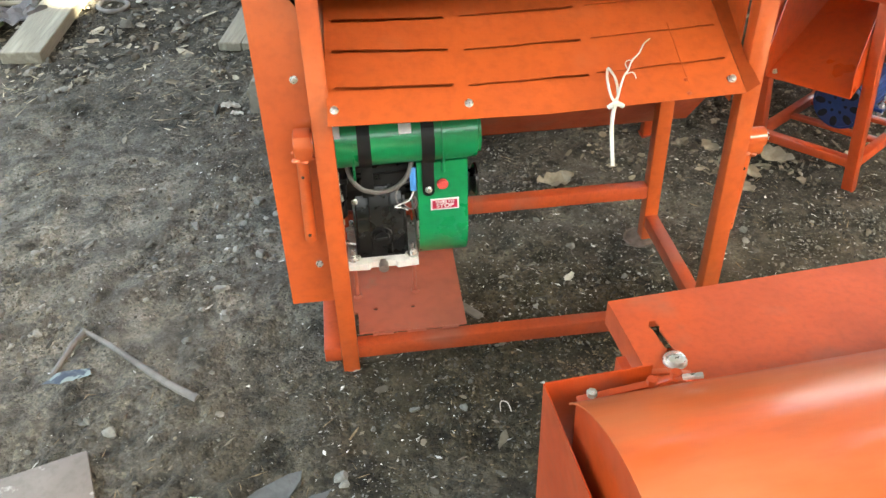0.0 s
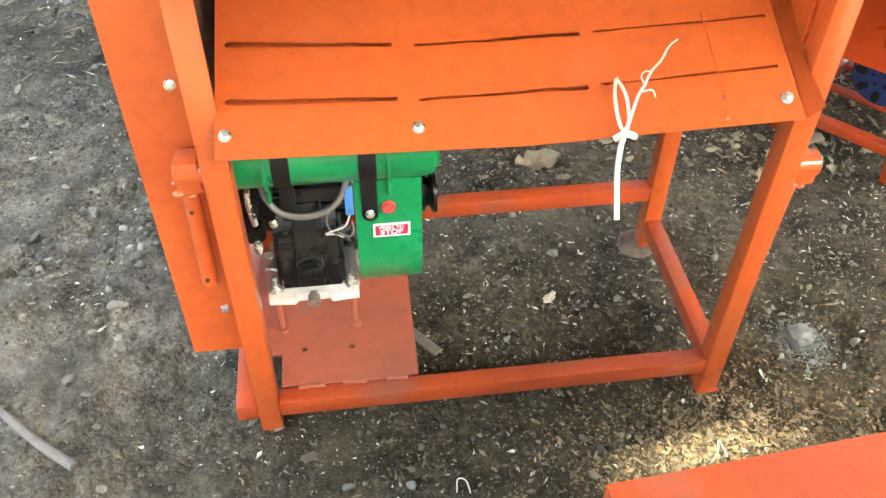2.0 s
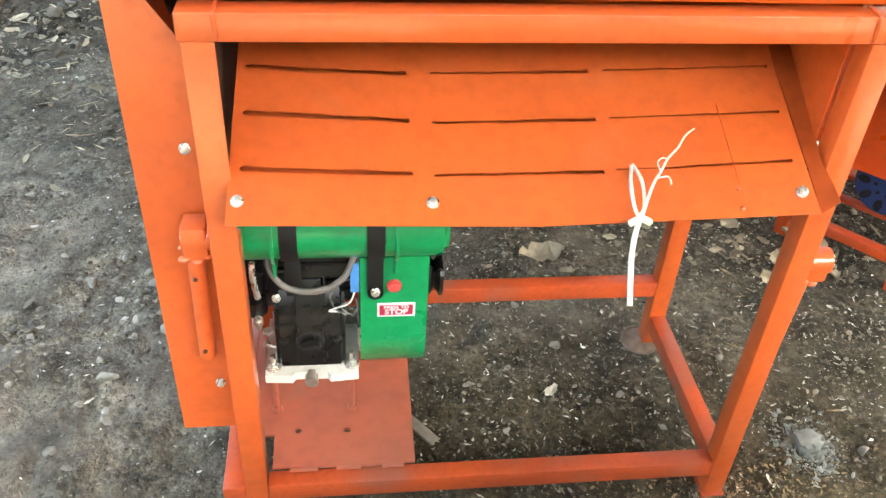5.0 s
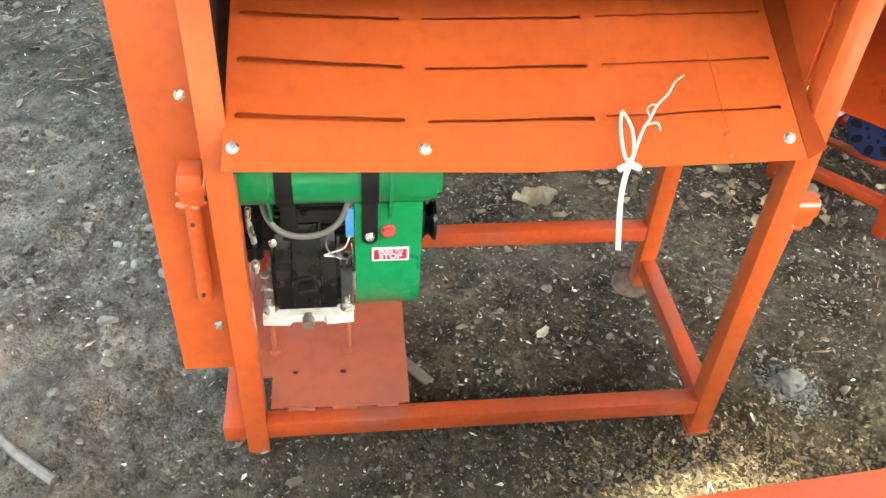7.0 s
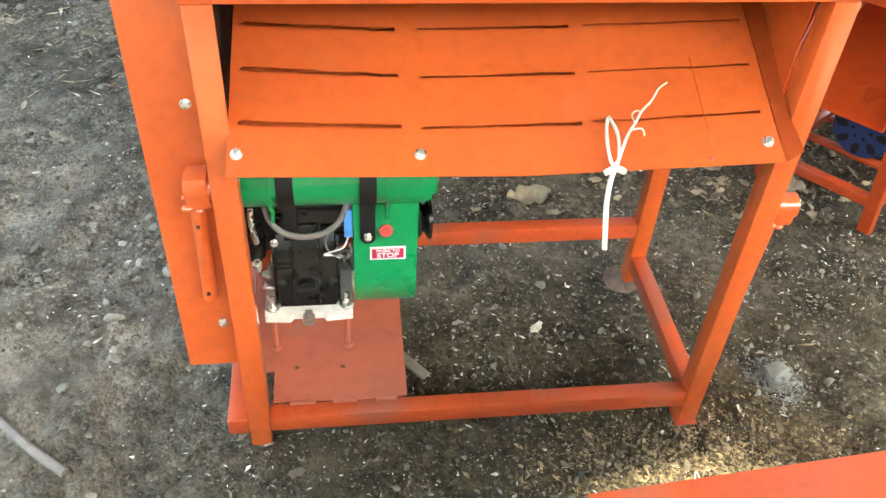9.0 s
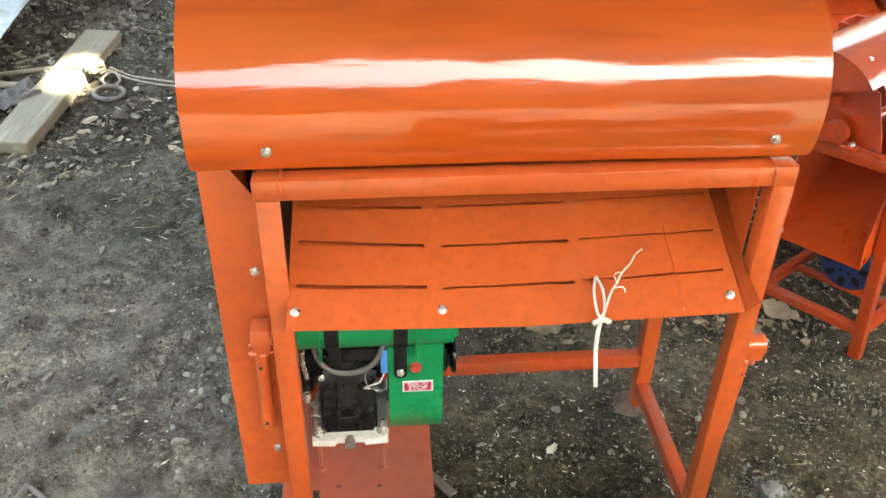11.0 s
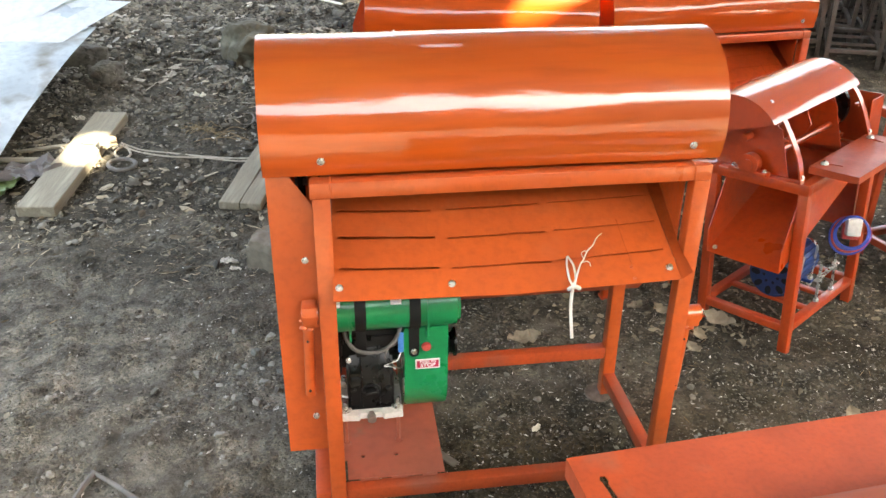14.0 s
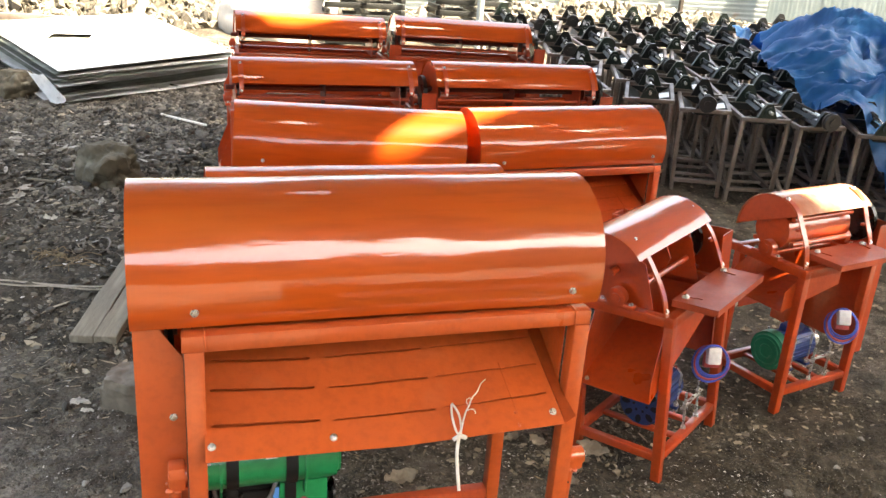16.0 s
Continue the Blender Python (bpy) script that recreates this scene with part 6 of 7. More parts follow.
for nm, o, yaw, pts in (
    ("slate", (-0.02, 0.850, 0.012), 0, [(-0.155, -0.09), (-0.10, -0.036), (-0.04, 0.012), (0.03, 0.046), (0.057, 0.050), (0.055, 0.024), (0.02, -0.035), (-0.02, -0.10), (-0.08, -0.14)]),
    ("slate", (0.080, 0.824, 0.012), 0, [(-0.050, -0.010), (-0.020, 0.009), (0.005, 0.012), (0.038, 0.024), (0.056, 0.007), (0.053, -0.018), (0.010, -0.050), (-0.040, -0.048)]),
):
    bm = B()
    plate(bm, pts, [], lambda u, v: (u, v, 0.02 * u), 0.012)
    bmesh.ops.bevel(bm, geom=[e for e in bm.edges if e.calc_face_angle(0) > 1.0], offset=0.003, segments=1, affect="EDGES")
    solo(nm, bm, SLAB, o, yaw, "flat grey slate fragment on the earth", "slate", "slates")
# rusty ring, a lump for the sunlit rope knot and bits of wood beside the roped plank
bm = B()
tube(bm, [(0.066 * math.cos(a), 0.060 * math.sin(a), 0) for a in (2 * math.pi * k / 16 for k in range(17))], 0.011, 8, ends=False)
solo("metal_ring", bm, PIPE, (-0.855, 3.70, surf(-0.85, 3.70) + 0.010), 0, "dark rusty ring lying beside the plank", "ring", tilt=(6, 4))
KNOT = mat("tan_knot", (0.42, 0.35, 0.25), 0.9, var=(0.30, 0.24, 0.17), scale=30, bump=0.4, bump_scale=120)
solo("rag", rock_mesh("rag", 0.075, 0.055, 0.045, 4.1, KNOT, 4, 0.7), KNOT, (-0.945, 3.85, surf(-0.94, 3.85) + 0.075), 30, "tan lump for the sunlit rope knot on the plank", "rag")
for x, y, L, W, a in ((-1.42, 3.90, 0.30, 0.035, 8), (-1.52, 3.80, 0.26, 0.05, -14), (-1.36, 4.02, 0.16, 0.03, 35), (-0.52, 4.72, 0.14, 0.012, 20), (-0.75, 5.2, 0.2, 0.012, -30)):
    bm = B()
    box(bm, 0, L, 0, W, 0, 0.012, 0.003)
    solo("wood_offcut", bm, WOODX, (x, y, surf(x, y) + 0.008), a, "thin pale wood offcut on the earth", "offcut", "wood offcuts", tilt=(0, -3))
for k, (x, y) in enumerate(((-0.43, 4.09), (-0.50, 4.15), (-0.38, 4.02))):
    rw = random.Random(60 + k)
    bm = B()
    for _ in range(14):
        a, L = rw.uniform(0, 6.28), rw.uniform(0.05, 0.13)
        p = Vector((rw.uniform(-0.05, 0.05), rw.uniform(-0.04, 0.04), 0.004))
        d = Vector((math.cos(a), math.sin(a), 0)) * L
        tube(bm, [p, p + d * 0.5 + Vector((0, 0, rw.uniform(0.005, 0.03))), p + d + Vector((rw.uniform(-0.02, 0.02), 0, 0.004))], 0.0024, 4)
    solo("straw_tuft", bm, HUSK, (x, y, surf(x, y)), 0, "tangled tuft of pale straw on the earth", "straw", kind="stuff")
bm = B()
tube(bm, [(-0.28, 4.33, 0.10), (-0.235, 4.30, 0.115), (-0.215, 4.24, 0.11), (-0.225, 4.17, 0.10), (-0.27, 4.12, 0.09)], 0.005, 6)
solo("twig", bm, PIPE, (0, 0, 0), 0, "bent grey twig on the dark earth", "twig", "twigs")
bm = B()
for pts in ([(0.995, 1.012, 0.012), (1.012, 1.03, 0.02), (1.025, 1.055, 0.016), (1.03, 1.02, 0.012)], [(0.50, 1.01, 0.01), (0.505, 1.035, 0.014), (0.52, 1.03, 0.014), (0.525, 1.005, 0.01)]):
    tube(bm, pts, 0.0013, 6)
solo("straw_tuft", bm, STRING, (0, 0, 0), 0, "bent pale straws on the earth", "straw", kind="stuff")

bm = B()
box(bm, 0, 0.52, 0, 0.022, 0, 0.012, 0.003)
solo("strip", bm, PAPER, (0.04, 6.64, surf(0.2, 6.4) + 0.02), -50, "pale flat strip lying on gravel", "strip")


def leaf_mesh(L, W, seed, curl=0.3):
    bm = B()
    n = 8
    rows = []
    for i in range(n + 1):
        t = i / n
        w = W * math.sin(math.pi * min(1, t * 0.97 + 0.03)) ** 0.8 * (1 + 0.6 * noise.noise(Vector((t * 6, seed, 0))))
        z = L * curl * (t - 0.5) ** 2 + 0.010 * noise.noise(Vector((t * 6, 0, seed)))
        rows.append([bm.verts.new((L * t, k * w, z + abs(k) * W * (0.30 + 0.7 * noise.noise(Vector((t * 7, k * 2, seed)))))) for k in (-1, -0.5, 0, 0.5, 1)])
    for a, b in zip(rows, rows[1:]):
        for k in range(4):
            bm.faces.new((a[k], a[k + 1], b[k + 1], b[k]))
    bmesh.ops.remove_doubles(bm, verts=bm.verts, dist=0.0005)
    bmesh.ops.solidify(bm, geom=list(bm.faces), thickness=0.0008)
    return finish(bm, "dry_leaf", LEAF, 50)


LEAVES = [leaf_mesh(0.10, 0.036, 1.0), leaf_mesh(0.075, 0.026, 2.0, 0.5), leaf_mesh(0.13, 0.042, 3.0, 0.25), leaf_mesh(0.06, 0.022, 4.0, 0.6)]
rr = random.Random(8)
LEAFSPOTS = [(1.46, 1.80, 100, 1), (1.60, 1.92, 15, 0), (1.66, 1.95, 140, 2), (1.50, 1.88, 80, 1), (1.63, 1.86, -20, 1), (0.79, 1.95, 10, 2), (1.36, 1.92, 60, 0), (1.44, 2.05, 120, 1), (1.30, 2.12, 20, 1), (1.62, 2.14, 70, 0), (1.55, 2.30, 10, 1),
             (1.72, 1.32, 10, 2), (1.80, 1.36, 80, 1), (1.95, 2.0, 30, 1), (2.45, 2.6, 30, 0),
             (2.3, 2.35, 120, 1), (2.62, 3.0, 60, 2), (3.0, 3.1, 10, 0), (2.75, 3.3, 80, 2), (3.2, 3.35, 140, 1), (2.4, 3.15, 45, 0), (2.2, 2.9, 200, 2), (2.9, 2.8, 70, 1), (-0.95, 4.95, 60, 2),
             (-0.35, 3.0, 0, 3), (-0.9, 3.0, 50, 3)]
for x, y, a, k in LEAFSPOTS:
    solo("dry_leaf", LEAVES[k], LEAF, (x, y, surf(x, y) + 0.004), a, "curled dry brown leaf on the earth", "leaf", "dry leaves", tilt=(rr.uniform(-8, 8), rr.uniform(-8, 8)))
def scrap_mesh(sx, sy, seed):
    """A torn, crumpled bit of thin sheet."""
    bm = B()
    n, g = 11, []
    for i in range(n):
        row = []
        for k in range(n):
            u, v = 2 * i / (n - 1) - 1, 2 * k / (n - 1) - 1
            q = 1 + 0.35 * noise.noise(Vector((u * 1.4 + seed, v * 1.4, seed)))
            z = abs(noise.noise(Vector((u * 1.9, v * 1.9, seed * 3)))) + 0.5 * abs(noise.noise(Vector((u * 4.3, v * 4.3, seed))))
            row.append(bm.verts.new((u * sx * q, v * sy * q * (1 - 0.35 * abs(u)), z * 0.9 * min(sx, sy))))
        g.append(row)
    for i in range(n - 1):
        for k in range(n - 1):
            bm.faces.new((g[i][k], g[i + 1][k], g[i + 1][k + 1], g[i][k + 1]))
    bmesh.ops.solidify(bm, geom=list(bm.faces), thickness=0.0008)
    return finish(bm, "scrap", PAPER, 25)


for x, y, s, lb in ((0.778, 1.471, 0.022, "small crumpled white paper scrap"), (-0.25, 2.70, 0.045, "crumpled white plastic scrap"), (-0.22, 2.62, 0.03, "small crumpled white scrap"), (-0.185, 0.835, 0.040, "crumpled white torn paper"), (-0.55, 4.6, 0.05, "torn pale scrap"), (-1.2, 4.35, 0.05, "torn yellowish scrap")):
    solo("scrap", scrap_mesh(s * 0.8, s * 0.55, x * 7), PAPER, (x, y, surf(x, y) + 0.003), 40 * x, lb + " on the earth", "scrap", "scraps")
bm = B()
plate(bm, [(-0.06, -0.014), (-0.045, 0.006), (-0.03, 0.022), (-0.005, 0.016), (0.02, 0.026), (0.05, 0.022), (0.055, -0.004), (0.05, -0.020), (0.02, -0.014), (0.0, -0.026), (-0.03, -0.018)], [], lambda u, v: (u, v, 0.007 * math.sin(70 * u + 90 * v)), 0.0015)
solo("wrapper", bm, mat("blue_wrapper", (0.035, 0.045, 0.065), 0.5, var=(0.22, 0.26, 0.24), scale=30, ramp=(0.5, 0.56)), (-0.545, 1.275, 0.014), 8, "torn blue and white plastic wrapper", "wrapper")
solo("cement_lump", rock_mesh("cement_lump", 0.046, 0.040, 0.034, 3.3, CEMENT, 3, 0.5), CEMENT, (1.30, 1.292, 0.012), 0, "broken lump of pale cement on the earth", "cement")


bm = B()
rod(bm, (0, 0, 0), (0, 0, 0.004), 0.044, seg=28)
tube(bm, [(0.044 * math.cos(a), 0.044 * math.sin(a), 0.005) for a in (2 * math.pi * k / 16 for k in range(17))], 0.003, 6, ends=False)
solo("tin_lid", bm, mat("dusty_tin", (0.24, 0.19, 0.15), 0.6, 0.2, var=(0.16, 0.12, 0.09), scale=30, bump=0.2), (1.028, 1.622, surf(1.028, 1.622) + 0.004), 0, "dusty round tin lid under a foot of the machine", "lid", tilt=(3, -4))


bag = scrap_mesh(0.15, 0.10, 4.4)
bag.materials.clear()
bag.materials.append(mat("grey_pink_plastic", (0.20, 0.175, 0.17), 0.4, var=(0.30, 0.27, 0.26), scale=18, bump=0.3, bump_scale=25))
solo("plastic_bag", bag, PAPER, (-1.31, 3.63, surf(-1.31, 3.63) + 0.01), 25, "crumpled grey-pink plastic bag beside the roped plank", "bag")
FRESH = mat("pale_green_leaf", (0.16, 0.22, 0.08), 0.5, var=(0.10, 0.15, 0.05), scale=20, bump=0.2, bump_scale=60)
for k, (dx, dy, a) in enumerate(((0.0, 0.0, 20), (-0.05, 0.04, 95), (0.03, -0.06, -50))):
    lf = leaf_mesh(0.15, 0.055, 7.0 + k, 0.35)
    lf.materials.clear()
    lf.materials.append(FRESH)
    solo("green_leaf", lf, FRESH, (-1.44 + dx, 3.5 + dy, surf(-1.44 + dx, 3.5 + dy) + 0.012 + 0.012 * k), a, "broad pale green leaf lying on the earth", "leaf", "green leaves", tilt=(8, -12))


# ---- loose grit, chips and husks ----
def scatter(name, count, region, size, material, label, seed, flat=1.0, dens=None, lift=0.2, long=1.0, top=2.6):
    r = random.Random(seed)
    t = (1 + 5 ** 0.5) / 2
    ico = [Vector(p).normalized() for p in ((-1, t, 0), (1, t, 0), (-1, -t, 0), (1, -t, 0), (0, -1, t), (0, 1, t), (0, -1, -t), (0, 1, -t), (t, 0, -1), (t, 0, 1), (-t, 0, -1), (-t, 0, 1))]
    tri = [(0, 11, 5), (0, 5, 1), (0, 1, 7), (0, 7, 10), (0, 10, 11), (1, 5, 9), (5, 11, 4), (11, 10, 2), (10, 7, 6), (7, 1, 8), (3, 9, 4), (3, 4, 2), (3, 2, 6), (3, 6, 8), (3, 8, 9), (4, 9, 5), (2, 4, 11), (6, 2, 10), (8, 6, 7), (9, 8, 1)]
    octa = [Vector(p) for p in ((1, 0, 0), (-1, 0, 0), (0, 1, 0), (0, -1, 0), (0, 0, 1), (0, 0, -1))]
    otri = [(0, 2, 4), (2, 1, 4), (1, 3, 4), (3, 0, 4), (2, 0, 5), (1, 2, 5), (3, 1, 5), (0, 3, 5)]
    verts, faces, made = [], [], 0
    x0, x1, y0, y1 = region
    while made < count:
        x, y = r.uniform(x0, x1), r.uniform(y0, y1)
        if dens and r.random() > dens(x, y):
            continue
        made += 1
        s = size[0] * math.exp(r.gauss(0, size[1]))
        s = min(s, size[0] * top)
        rot = Euler((r.uniform(0, 0.5) if flat < 0.6 else r.uniform(0, 6), r.uniform(-0.3, 0.3), r.uniform(0, 6.28))).to_matrix()
        base, tr_ = (ico, tri) if s > 0.007 else (octa, otri)
        sc = Vector((r.uniform(0.7, 1.3) * long, r.uniform(0.5, 1.0), flat * r.uniform(0.5, 0.9))) * s
        c = Vector((x, y, surf(x, y) + s * flat * lift))
        k = len(verts)
        for b in base:
            j = b * r.uniform(0.8, 1.2)
            verts.append(c + rot @ Vector((j.x * sc.x, j.y * sc.y, j.z * sc.z)))
        faces += [(k + a, k + b, k + d) for a, b, d in tr_]
    me = bpy.data.meshes.new(name)
    me.from_pydata(verts, [], faces)
    me.materials.append(material)
    tagged(new(name, me), label, "gravel", kind="stuff")


def dens_grit(x, y):
    d = 0.35 + 0.65 * max(0, noise.noise(Vector((x * 2.3, y * 2.3, 5))) + 0.35)
    if x < 0.02 and y < 3.0:
        d *= 0.28
    if -0.35 < x < 0.05 and 1.5 < y < 3.0:
        d *= 3.5
    return min(1, d)


def isl(material, lo, hi):
    """Lets each loose piece of a joined mesh take its own brightness."""
    m = material.copy()
    n, l = m.node_tree.nodes, m.node_tree.links
    b = n["Principled BSDF"]
    src = b.inputs["Base Color"].links[0].from_socket
    g = n.new("ShaderNodeNewGeometry")
    r = n.new("ShaderNodeMapRange")
    r.inputs[3].default_value, r.inputs[4].default_value = lo, hi
    l.new(g.outputs["Random Per Island"], r.inputs[0])
    h = n.new("ShaderNodeHueSaturation")
    l.new(r.outputs[0], h.inputs["Value"])
    l.new(src, h.inputs["Color"])
    l.new(h.outputs[0], b.inputs["Base Color"])
    return m


def clump(x, y, f, z, cut=0.0):
    return max(0.03, min(1.0, 2.4 * (noise.noise(Vector((x * f, y * f, z))) - cut)))


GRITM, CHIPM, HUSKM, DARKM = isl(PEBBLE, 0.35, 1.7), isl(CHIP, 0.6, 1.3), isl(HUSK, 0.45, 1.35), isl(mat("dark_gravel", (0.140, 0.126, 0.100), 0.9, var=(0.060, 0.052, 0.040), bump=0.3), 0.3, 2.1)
SHARDM = isl(mat("grey_shards", (0.21, 0.195, 0.165), 0.9, var=(0.14, 0.128, 0.102), scale=40, fine=200, bump=0.3), 0.3, 1.7)
CRUMBM = isl(mat("earth_crumbs", (0.13, 0.112, 0.082), 0.95, var=(0.09, 0.077, 0.055), scale=40, bump=0.3), 0.5, 1.5)
LITTERM = isl(LEAF, 0.3, 1.7)
scatter("grit", 34000, (-1.5, 2.6, 0.76, 3.3), (0.0024, 0.5), GRITM, "loose grey grit and small pebbles on earth", 1, 0.6, dens_grit, 0.05, 1.2, 2.0)
scatter("earth_crumbs", 24000, (-1.6, 2.9, 0.72, 3.6), (0.0034, 0.45), CRUMBM, "crumbled brown earth", 14, 0.8, lambda x, y: clump(x, y, 2.1, 11.0, -0.15))
scatter("shards", 620, (-1.6, 2.9, 0.72, 3.8), (0.0062, 0.4), SHARDM, "small angular grey stones on earth", 15, 0.55,
        lambda x, y: clump(x, y, 1.9, 21.0, 0.12) + (0.6 if -0.4 < x < 0.15 and 1.5 < y < 2.9 else 0) + (0.7 if 0.48 < x < 0.85 and 0.90 < y < 1.08 else 0))
scatter("shards", 420, (-0.75, 0.02, 1.35, 2.1), (0.0062, 0.4), SHARDM, "small angular grey stones on earth", 26, 0.55, lambda x, y: clump(x, y, 3.1, 81.0, -0.05))
scatter("leaf_bits", 1900, (-1.6, 2.9, 0.8, 3.8), (0.0058, 0.5), isl(LEAF, 0.2, 1.2), "torn bits of dry leaf on earth", 16, 0.10, lambda x, y: clump(x, y, 1.6, 31.0, 0.0), 1.5, 2.0)
scatter("straws", 1100, (-1.6, 2.9, 0.8, 3.8), (0.0017, 0.3), HUSKM, "thin straws and twig ends on earth", 17, 0.7, lambda x, y: clump(x, y, 1.5, 41.0, -0.1), 0.9, 9.0)
scatter("pale_chips", 3600, (-1.5, 2.8, 0.72, 3.4), (0.0022, 0.5), CHIPM, "tiny white and cream chips strewn on earth", 2, 0.25, dens_grit, 0.5, 2.3)
scatter("pale_chips", 420, (-1.5, 2.8, 0.72, 3.4), (0.0040, 0.35), CHIPM, "white and cream chips strewn on earth", 18, 0.3, dens_grit, 0.3, 1.5)
scatter("pale_chips", 2400, (0.10, 2.3, 1.20, 2.7), (0.0022, 0.5), isl(CHIP, 0.2, 1.1), "pale chips and crumbs round the machines", 24, 0.25, lambda x, y: 0.25 + clump(x, y, 2.3, 71.0, -0.1), 0.5, 2.3)
scatter("grit", 9000, (0.10, 2.3, 1.20, 2.7), (0.0034, 0.5), isl(PEBBLE, 0.25, 1.9), "dark crumbs and grit round the machines", 25, 0.6, lambda x, y: 0.1 + clump(x, y, 2.3, 71.0, -0.1))
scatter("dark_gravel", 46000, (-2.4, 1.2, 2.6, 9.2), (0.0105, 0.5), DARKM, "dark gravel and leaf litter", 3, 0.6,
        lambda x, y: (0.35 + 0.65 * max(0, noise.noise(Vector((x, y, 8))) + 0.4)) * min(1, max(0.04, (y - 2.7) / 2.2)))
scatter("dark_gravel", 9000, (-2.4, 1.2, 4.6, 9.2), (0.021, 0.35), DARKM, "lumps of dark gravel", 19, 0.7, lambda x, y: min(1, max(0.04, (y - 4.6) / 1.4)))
scatter("leaf_bits", 3000, (-2.4, 1.0, 2.8, 7.0), (0.009, 0.5), LITTERM, "dry leaf litter on the dark earth", 20, 0.10, lambda x, y: clump(x, y, 1.3, 51.0, -0.25), 1.5, 2.2)
scatter("straws", 900, (-1.7, 0.3, 2.4, 4.6), (0.0022, 0.35), LITTERM, "thin dry straws and stalks on the dark earth", 27, 0.7, lambda x, y: clump(x, y, 1.5, 91.0, -0.1), 0.9, 11.0)
scatter("leaf_bits", 800, (-1.9, 0.3, 3.7, 6.4), (0.014, 0.5), isl(mat("bleached_leaf", (0.40, 0.37, 0.31), 0.85, var=(0.27, 0.24, 0.19), scale=30), 0.6, 1.3), "bleached leaf scraps on the dark earth", 22, 0.10, lambda x, y: clump(x, y, 1.3, 61.0, -0.1), 2.0, 2.4)
scatter("litter", 9000, (1.0, 5.0, 1.9, 5.2), (0.007, 0.6), LITTERM, "dry leaf litter and grit", 4, 0.3)
scatter("husks", 8000, (0.35, 1.6, 0.78, 1.32), (0.0024, 0.5), HUSKM, "pale grain husks spilled on the earth", 5, 0.3,
        lambda x, y: math.exp(-((x - 1.06) / 0.30) ** 2 - ((y - 1.05) / 0.12) ** 2) + 0.02, 0.3, 1.7)
scatter("cement_crumbs", 900, (1.19, 1.42, 1.18, 1.41), (0.0034, 0.6), isl(CEMENT, 0.6, 1.3), "pale cement crumbs", 6, 0.6,
        lambda x, y: math.exp(-((x - 1.30) / 0.05) ** 2 - ((y - 1.29) / 0.05) ** 2))
scatter("pale_chips", 700, (-2.2, 0.6, 3.3, 8.5), (0.008, 0.5), CHIPM, "pale scraps strewn on dark gravel", 12, 0.35)


# ---- far end of the yard ----
def work_stand():
    e = thing("work_stand", (-2.05, 7.25, ground_z(0, 7.2)), 24, "dark wooden work stand with lower rails", "stand")
    for x in (-0.33, 0.33):
        for y in (-0.2, 0.2):
            bm = B()
            box(bm, x - 0.03, x + 0.03, y - 0.03, y + 0.03, -0.03, 0.70, 0.004)
            part("leg", bm, DARKWOOD, e)
    for z in (0.16, 0.68):
        for a, b in (((-0.33, -0.2), (0.33, -0.2)), ((-0.33, 0.2), (0.33, 0.2)), ((-0.33, -0.2), (-0.33, 0.2)), ((0.33, -0.2), (0.33, 0.2))):
            bm = B()
            bar(bm, (*a, z), (*b, z), 0.045, 0.055)
            part("rail", bm, DARKWOOD, e)
    bm = B()
    box(bm, -0.37, 0.37, -0.24, 0.24, 0.71, 0.735, 0.004)
    part("top", bm, DARKWOOD, e)
    return e


work_stand()
for k, (ax, ay, bx, by) in enumerate(((-2.6, 9.55, 0.1, 9.35), (-2.3, 9.62, -0.1, 9.44))):
    bm = B()
    bar(bm, (ax, ay, ground_z(ax, ay) + 0.06 + 0.09 * k), (bx, by, ground_z(bx, by) + 0.06 + 0.09 * k), 0.07, 0.06)
    tagged(new("steel_beam", finish(bm, "steel_beam", BLACKSTEEL)), "long dark steel beam lying behind the stacked sheets", "beam", "steel beams")


def heap(name, cx, cy, sx, sy, h, count, size, material, label, seed):
    r = random.Random(seed)
    base = rock_mesh("lump", 1, 1, 1, seed, material, 1, 0.4)
    bv = [v.co.copy() for v in base.vertices]
    bf = [tuple(p.vertices) for p in base.polygons]
    verts, faces = [], []
    for _ in range(count):
        a, q = r.uniform(0, 6.28), r.random() ** 0.5
        x, y = cx + sx * q * math.cos(a), cy + sy * q * math.sin(a)
        z = ground_z(x, y) + h * (1 - q) * r.uniform(0.7, 1.1)
        s = size * math.exp(r.gauss(0, 0.4))
        rot = Euler((r.uniform(0, 6), r.uniform(0, 6), r.uniform(0, 6))).to_matrix()
        sc = Vector((r.uniform(0.8, 1.6), r.uniform(0.5, 1.0), r.uniform(0.3, 0.8))) * s
        k = len(verts)
        verts += [Vector((x, y, z)) + rot @ Vector((v.x * sc.x, v.y * sc.y, v.z * sc.z)) for v in bv]
        faces += [tuple(k + i for i in f) for f in bf]
    me = bpy.data.meshes.new(name)
    me.from_pydata(verts, [], faces)
    me.materials.append(isl(material, 0.3, 1.9))
    tagged(new(name, me), label, "rubble", kind="stuff")


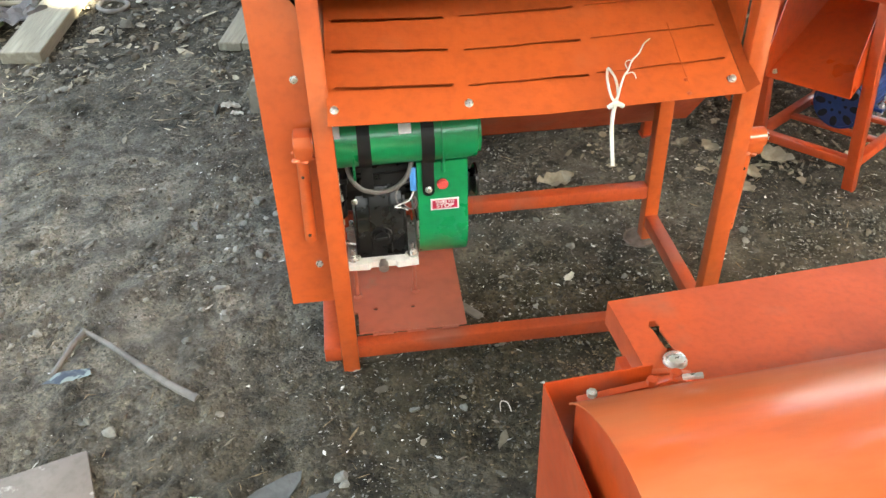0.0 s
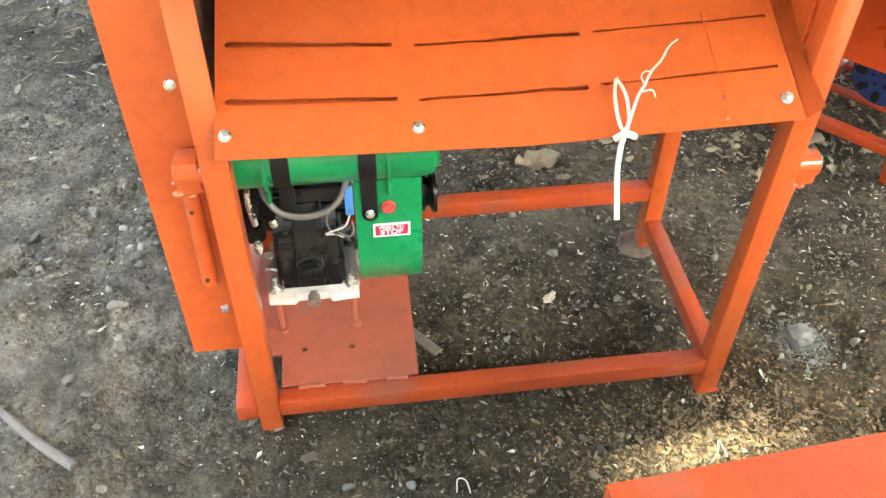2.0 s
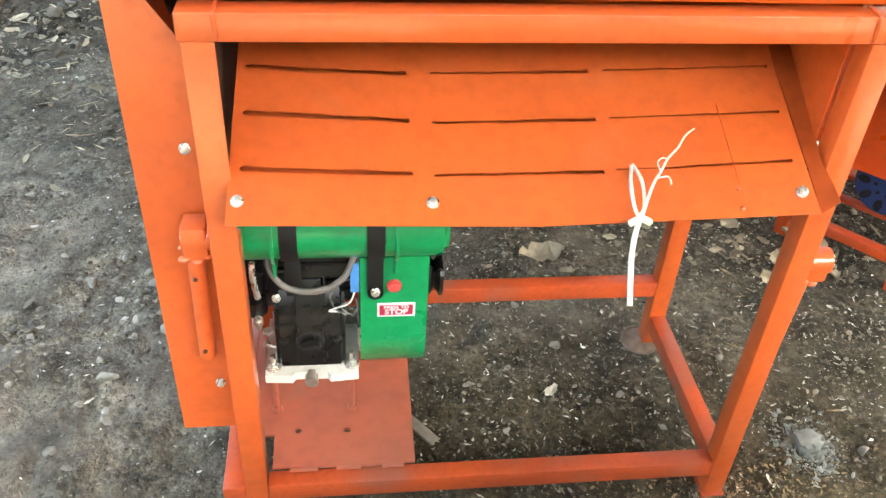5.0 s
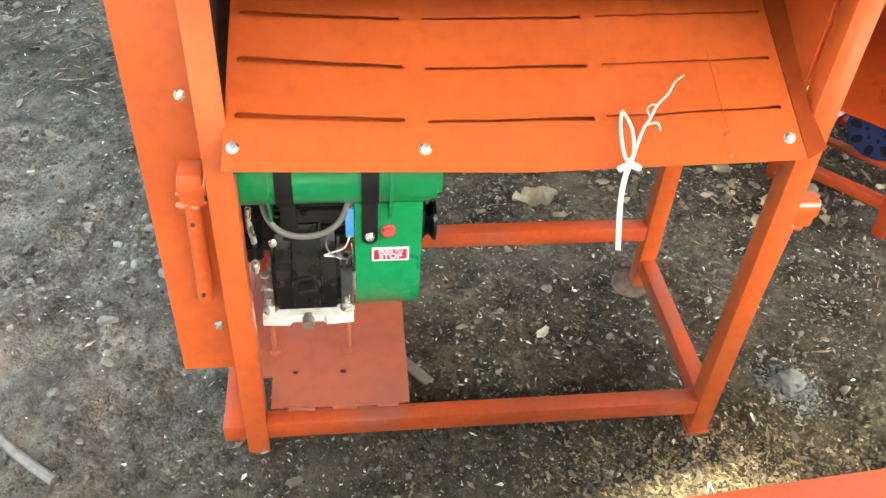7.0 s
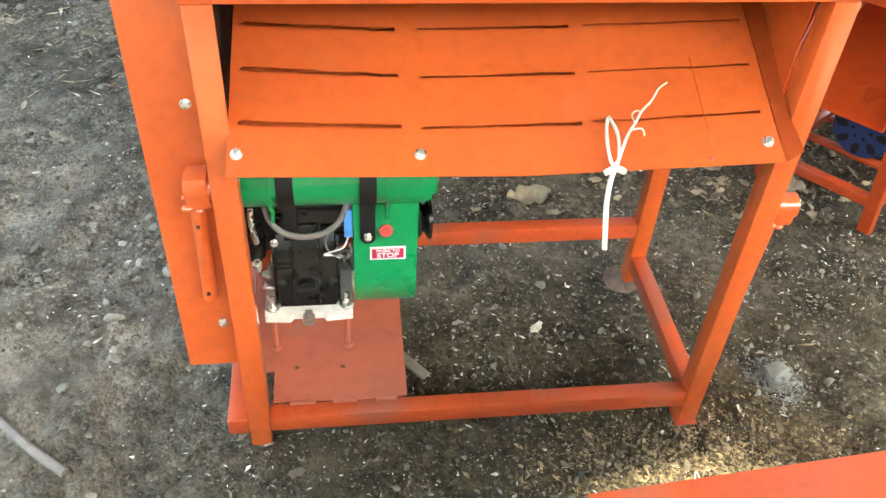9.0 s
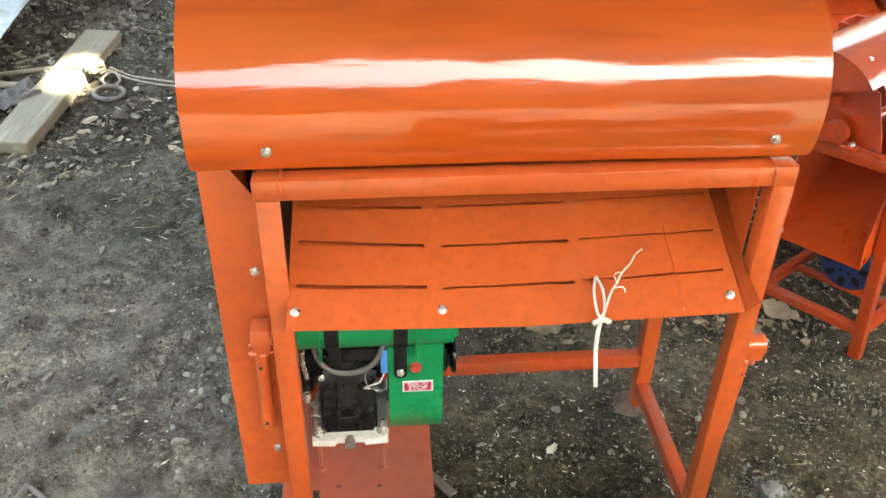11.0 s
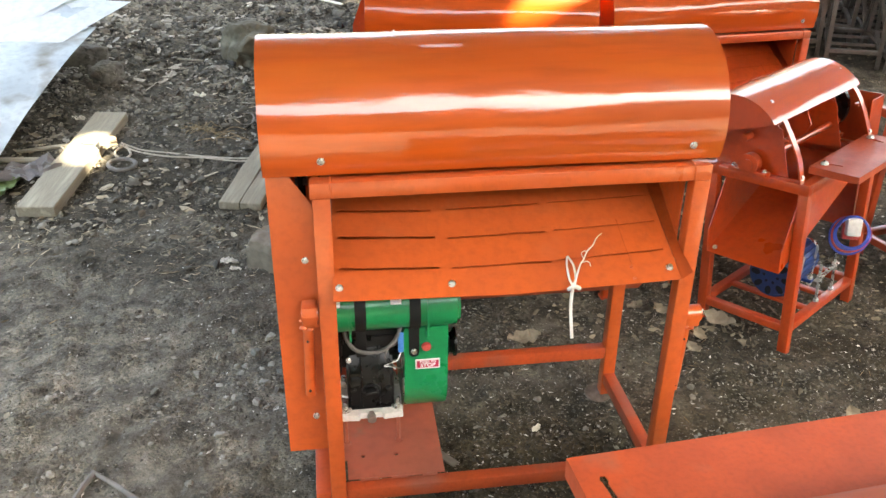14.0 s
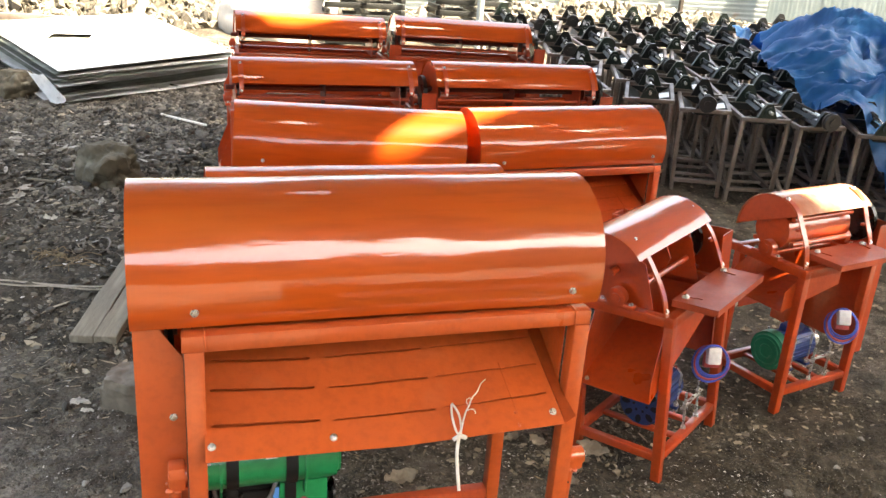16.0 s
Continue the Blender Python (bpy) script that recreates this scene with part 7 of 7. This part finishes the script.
heap("rubble_heap", -0.9, 10.9, 2.6, 1.1, 0.5, 4500, 0.065, RUBBLE, "heap of pale sunlit rubble and wood scraps", 3)
heap("rubble_heap", 6.2, 10.9, 3.6, 1.0, 0.35, 4500, 0.07, RUBBLE, "low bank of pale sunlit rubble along the fence", 4)
bm = B()
bmesh.ops.create_icosphere(bm, subdivisions=5, radius=1)
for v in bm.verts:
    k = 1 + 0.12 * noise.noise(v.co * 1.6) + 0.05 * noise.noise(v.co * 5)
    v.co = Vector((v.co.x * 0.80 * k, v.co.y * 0.7 * k, max(-0.1, v.co.z) * 0.62 * k))
solo("covered_mound", bm, PALE, (1.50, 10.1, ground_z(1.5, 10.0)), 0, "mound covered with pale plastic sheeting", "mound", smooth=70)


def rack():
    e = thing("steel_rack", (2.29, 9.65, ground_z(3, 9.6)), 2, "stacked dark steel frames on the ground", "rack", "stacked steel racks")
    for k in range(6):
        z = 0.03 + 0.13 * k
        for y in (-0.25, 0.25):
            bm = B()
            bar(bm, (-0.47, y + 0.02 * k, z), (0.47, y + 0.02 * k, z), 0.05, 0.06)
            part("beam", bm, STANDBLACK, e)
        for x in (-0.44, 0.0, 0.44):
            bm = B()
            bar(bm, (x, -0.25, z + 0.065), (x, 0.27, z + 0.065), 0.05, 0.05)
            part("cross_beam", bm, STANDBLACK, e)
    return e


rk = rack()
copy_thing(rk, pose(3.66, 9.75, ground_z(3, 9.7) - 0.06, 0, 0, -3))
bm = B()
rod(bm, (3.62, 9.24, 0.4), (3.62, 9.24, 3.58), 0.040, seg=16)
tagged(new("post", finish(bm, "post", FENCE)), "grey steel pole at the end of the yard", "pole", kind="structure")


def corrugated(x0, x1, z0, z1, y, horizontal, name, yaw=0.0, o=(0, 0)):
    """One sheet of corrugated iron, waves 76 mm apart."""
    bm = B()
    L, H = x1 - x0, z1 - z0
    n = int((H if horizontal else L) / 0.076 * 6)
    rows = []
    for i in range(n + 1):
        t = i / n
        w = 0.004 * math.sin(2 * math.pi * i / 6)
        a, b = ((0, w, H * t), (L, w, H * t)) if horizontal else ((L * t, w, 0), (L * t, w, H))
        rows.append((bm.verts.new(a), bm.verts.new(b)))
    for p, q in zip(rows, rows[1:]):
        bm.faces.new((p[0], p[1], q[1], q[0]))
    bmesh.ops.solidify(bm, geom=list(bm.faces), thickness=0.001)
    return finish(bm, name, FENCE, 60)


fence = tagged(new("fence"), "pale corrugated iron fence on posts", "fence", kind="structure")
fence.matrix_basis = pose(0, 12.0, 0.72)
for i in range(-4, 8):
    for k in range(3):
        part("sheet", corrugated(0, 1.98, 0, 0.80, 0, True, "sheet"), FENCE, fence).matrix_basis = pose(i * 2.0, 0.012 * (k % 2), k * 0.78, 0, 0, 0)
    bm = B()
    box(bm, i * 2.0 - 0.04, i * 2.0 + 0.02, -0.09, -0.03, -0.1, 2.4, 0.004)
    part("post", bm, DARKWOOD, fence)
side = tagged(new("fence"), "pale upright corrugated iron fence", "fence", kind="structure")
side.matrix_basis = pose(9.6, 11.9, 0.70, 0, 0, -62)
for i in range(0, 9):
    part("sheet", corrugated(0, 0.9, 0, 2.4, 0, False, "sheet"), FENCE, side).matrix_basis = pose(i * 0.88, 0.012 * (i % 2), 0)


# green weeds by the far sheets
def weed(x, y, seed):
    r = random.Random(seed)
    bm = B()
    for _ in range(46):
        a, t = r.uniform(0, 6.28), r.uniform(0.3, 1.1)
        L = r.uniform(0.06, 0.16)
        p = Vector((r.uniform(-0.08, 0.08), r.uniform(-0.08, 0.08), 0))
        d = Vector((math.cos(a) * math.sin(t), math.sin(a) * math.sin(t), math.cos(t)))
        s = d.cross(Vector((0, 0, 1))).normalized() * r.uniform(0.008, 0.02)
        v = [bm.verts.new(q) for q in (p, p + d * L * 0.5 + s, p + d * L + Vector((0, 0, -0.02)), p + d * L * 0.5 - s)]
        bm.faces.new(v)
    solo("weed", bm, WEED, (x, y, surf(x, y)), 0, "low green weed growing from the earth", "weed", "weeds")


for i, (x, y) in enumerate(((-1.55, 8.9), (-1.75, 8.8), (-1.3, 9.2), (-1.95, 7.7))):
    weed(x, y, i)

# plain closing walls behind the camera, unseen, added to block low sky
bm = B()
box(bm, -12, 14, -7.2, -6.9, -0.1, 4.4)
tagged(new("wall_south", finish(bm, "wall_south", SCREEN, 0)), "unseen dark wall added behind the yard to block low sky", "wall", kind="structure")
bm = B()
box(bm, 12.0, 12.3, -6.8, 12, -0.1, 2.6)
tagged(new("wall_east", finish(bm, "wall_east", SCREEN, 0)), "unseen dark wall added to close the side of the yard", "wall", kind="structure")
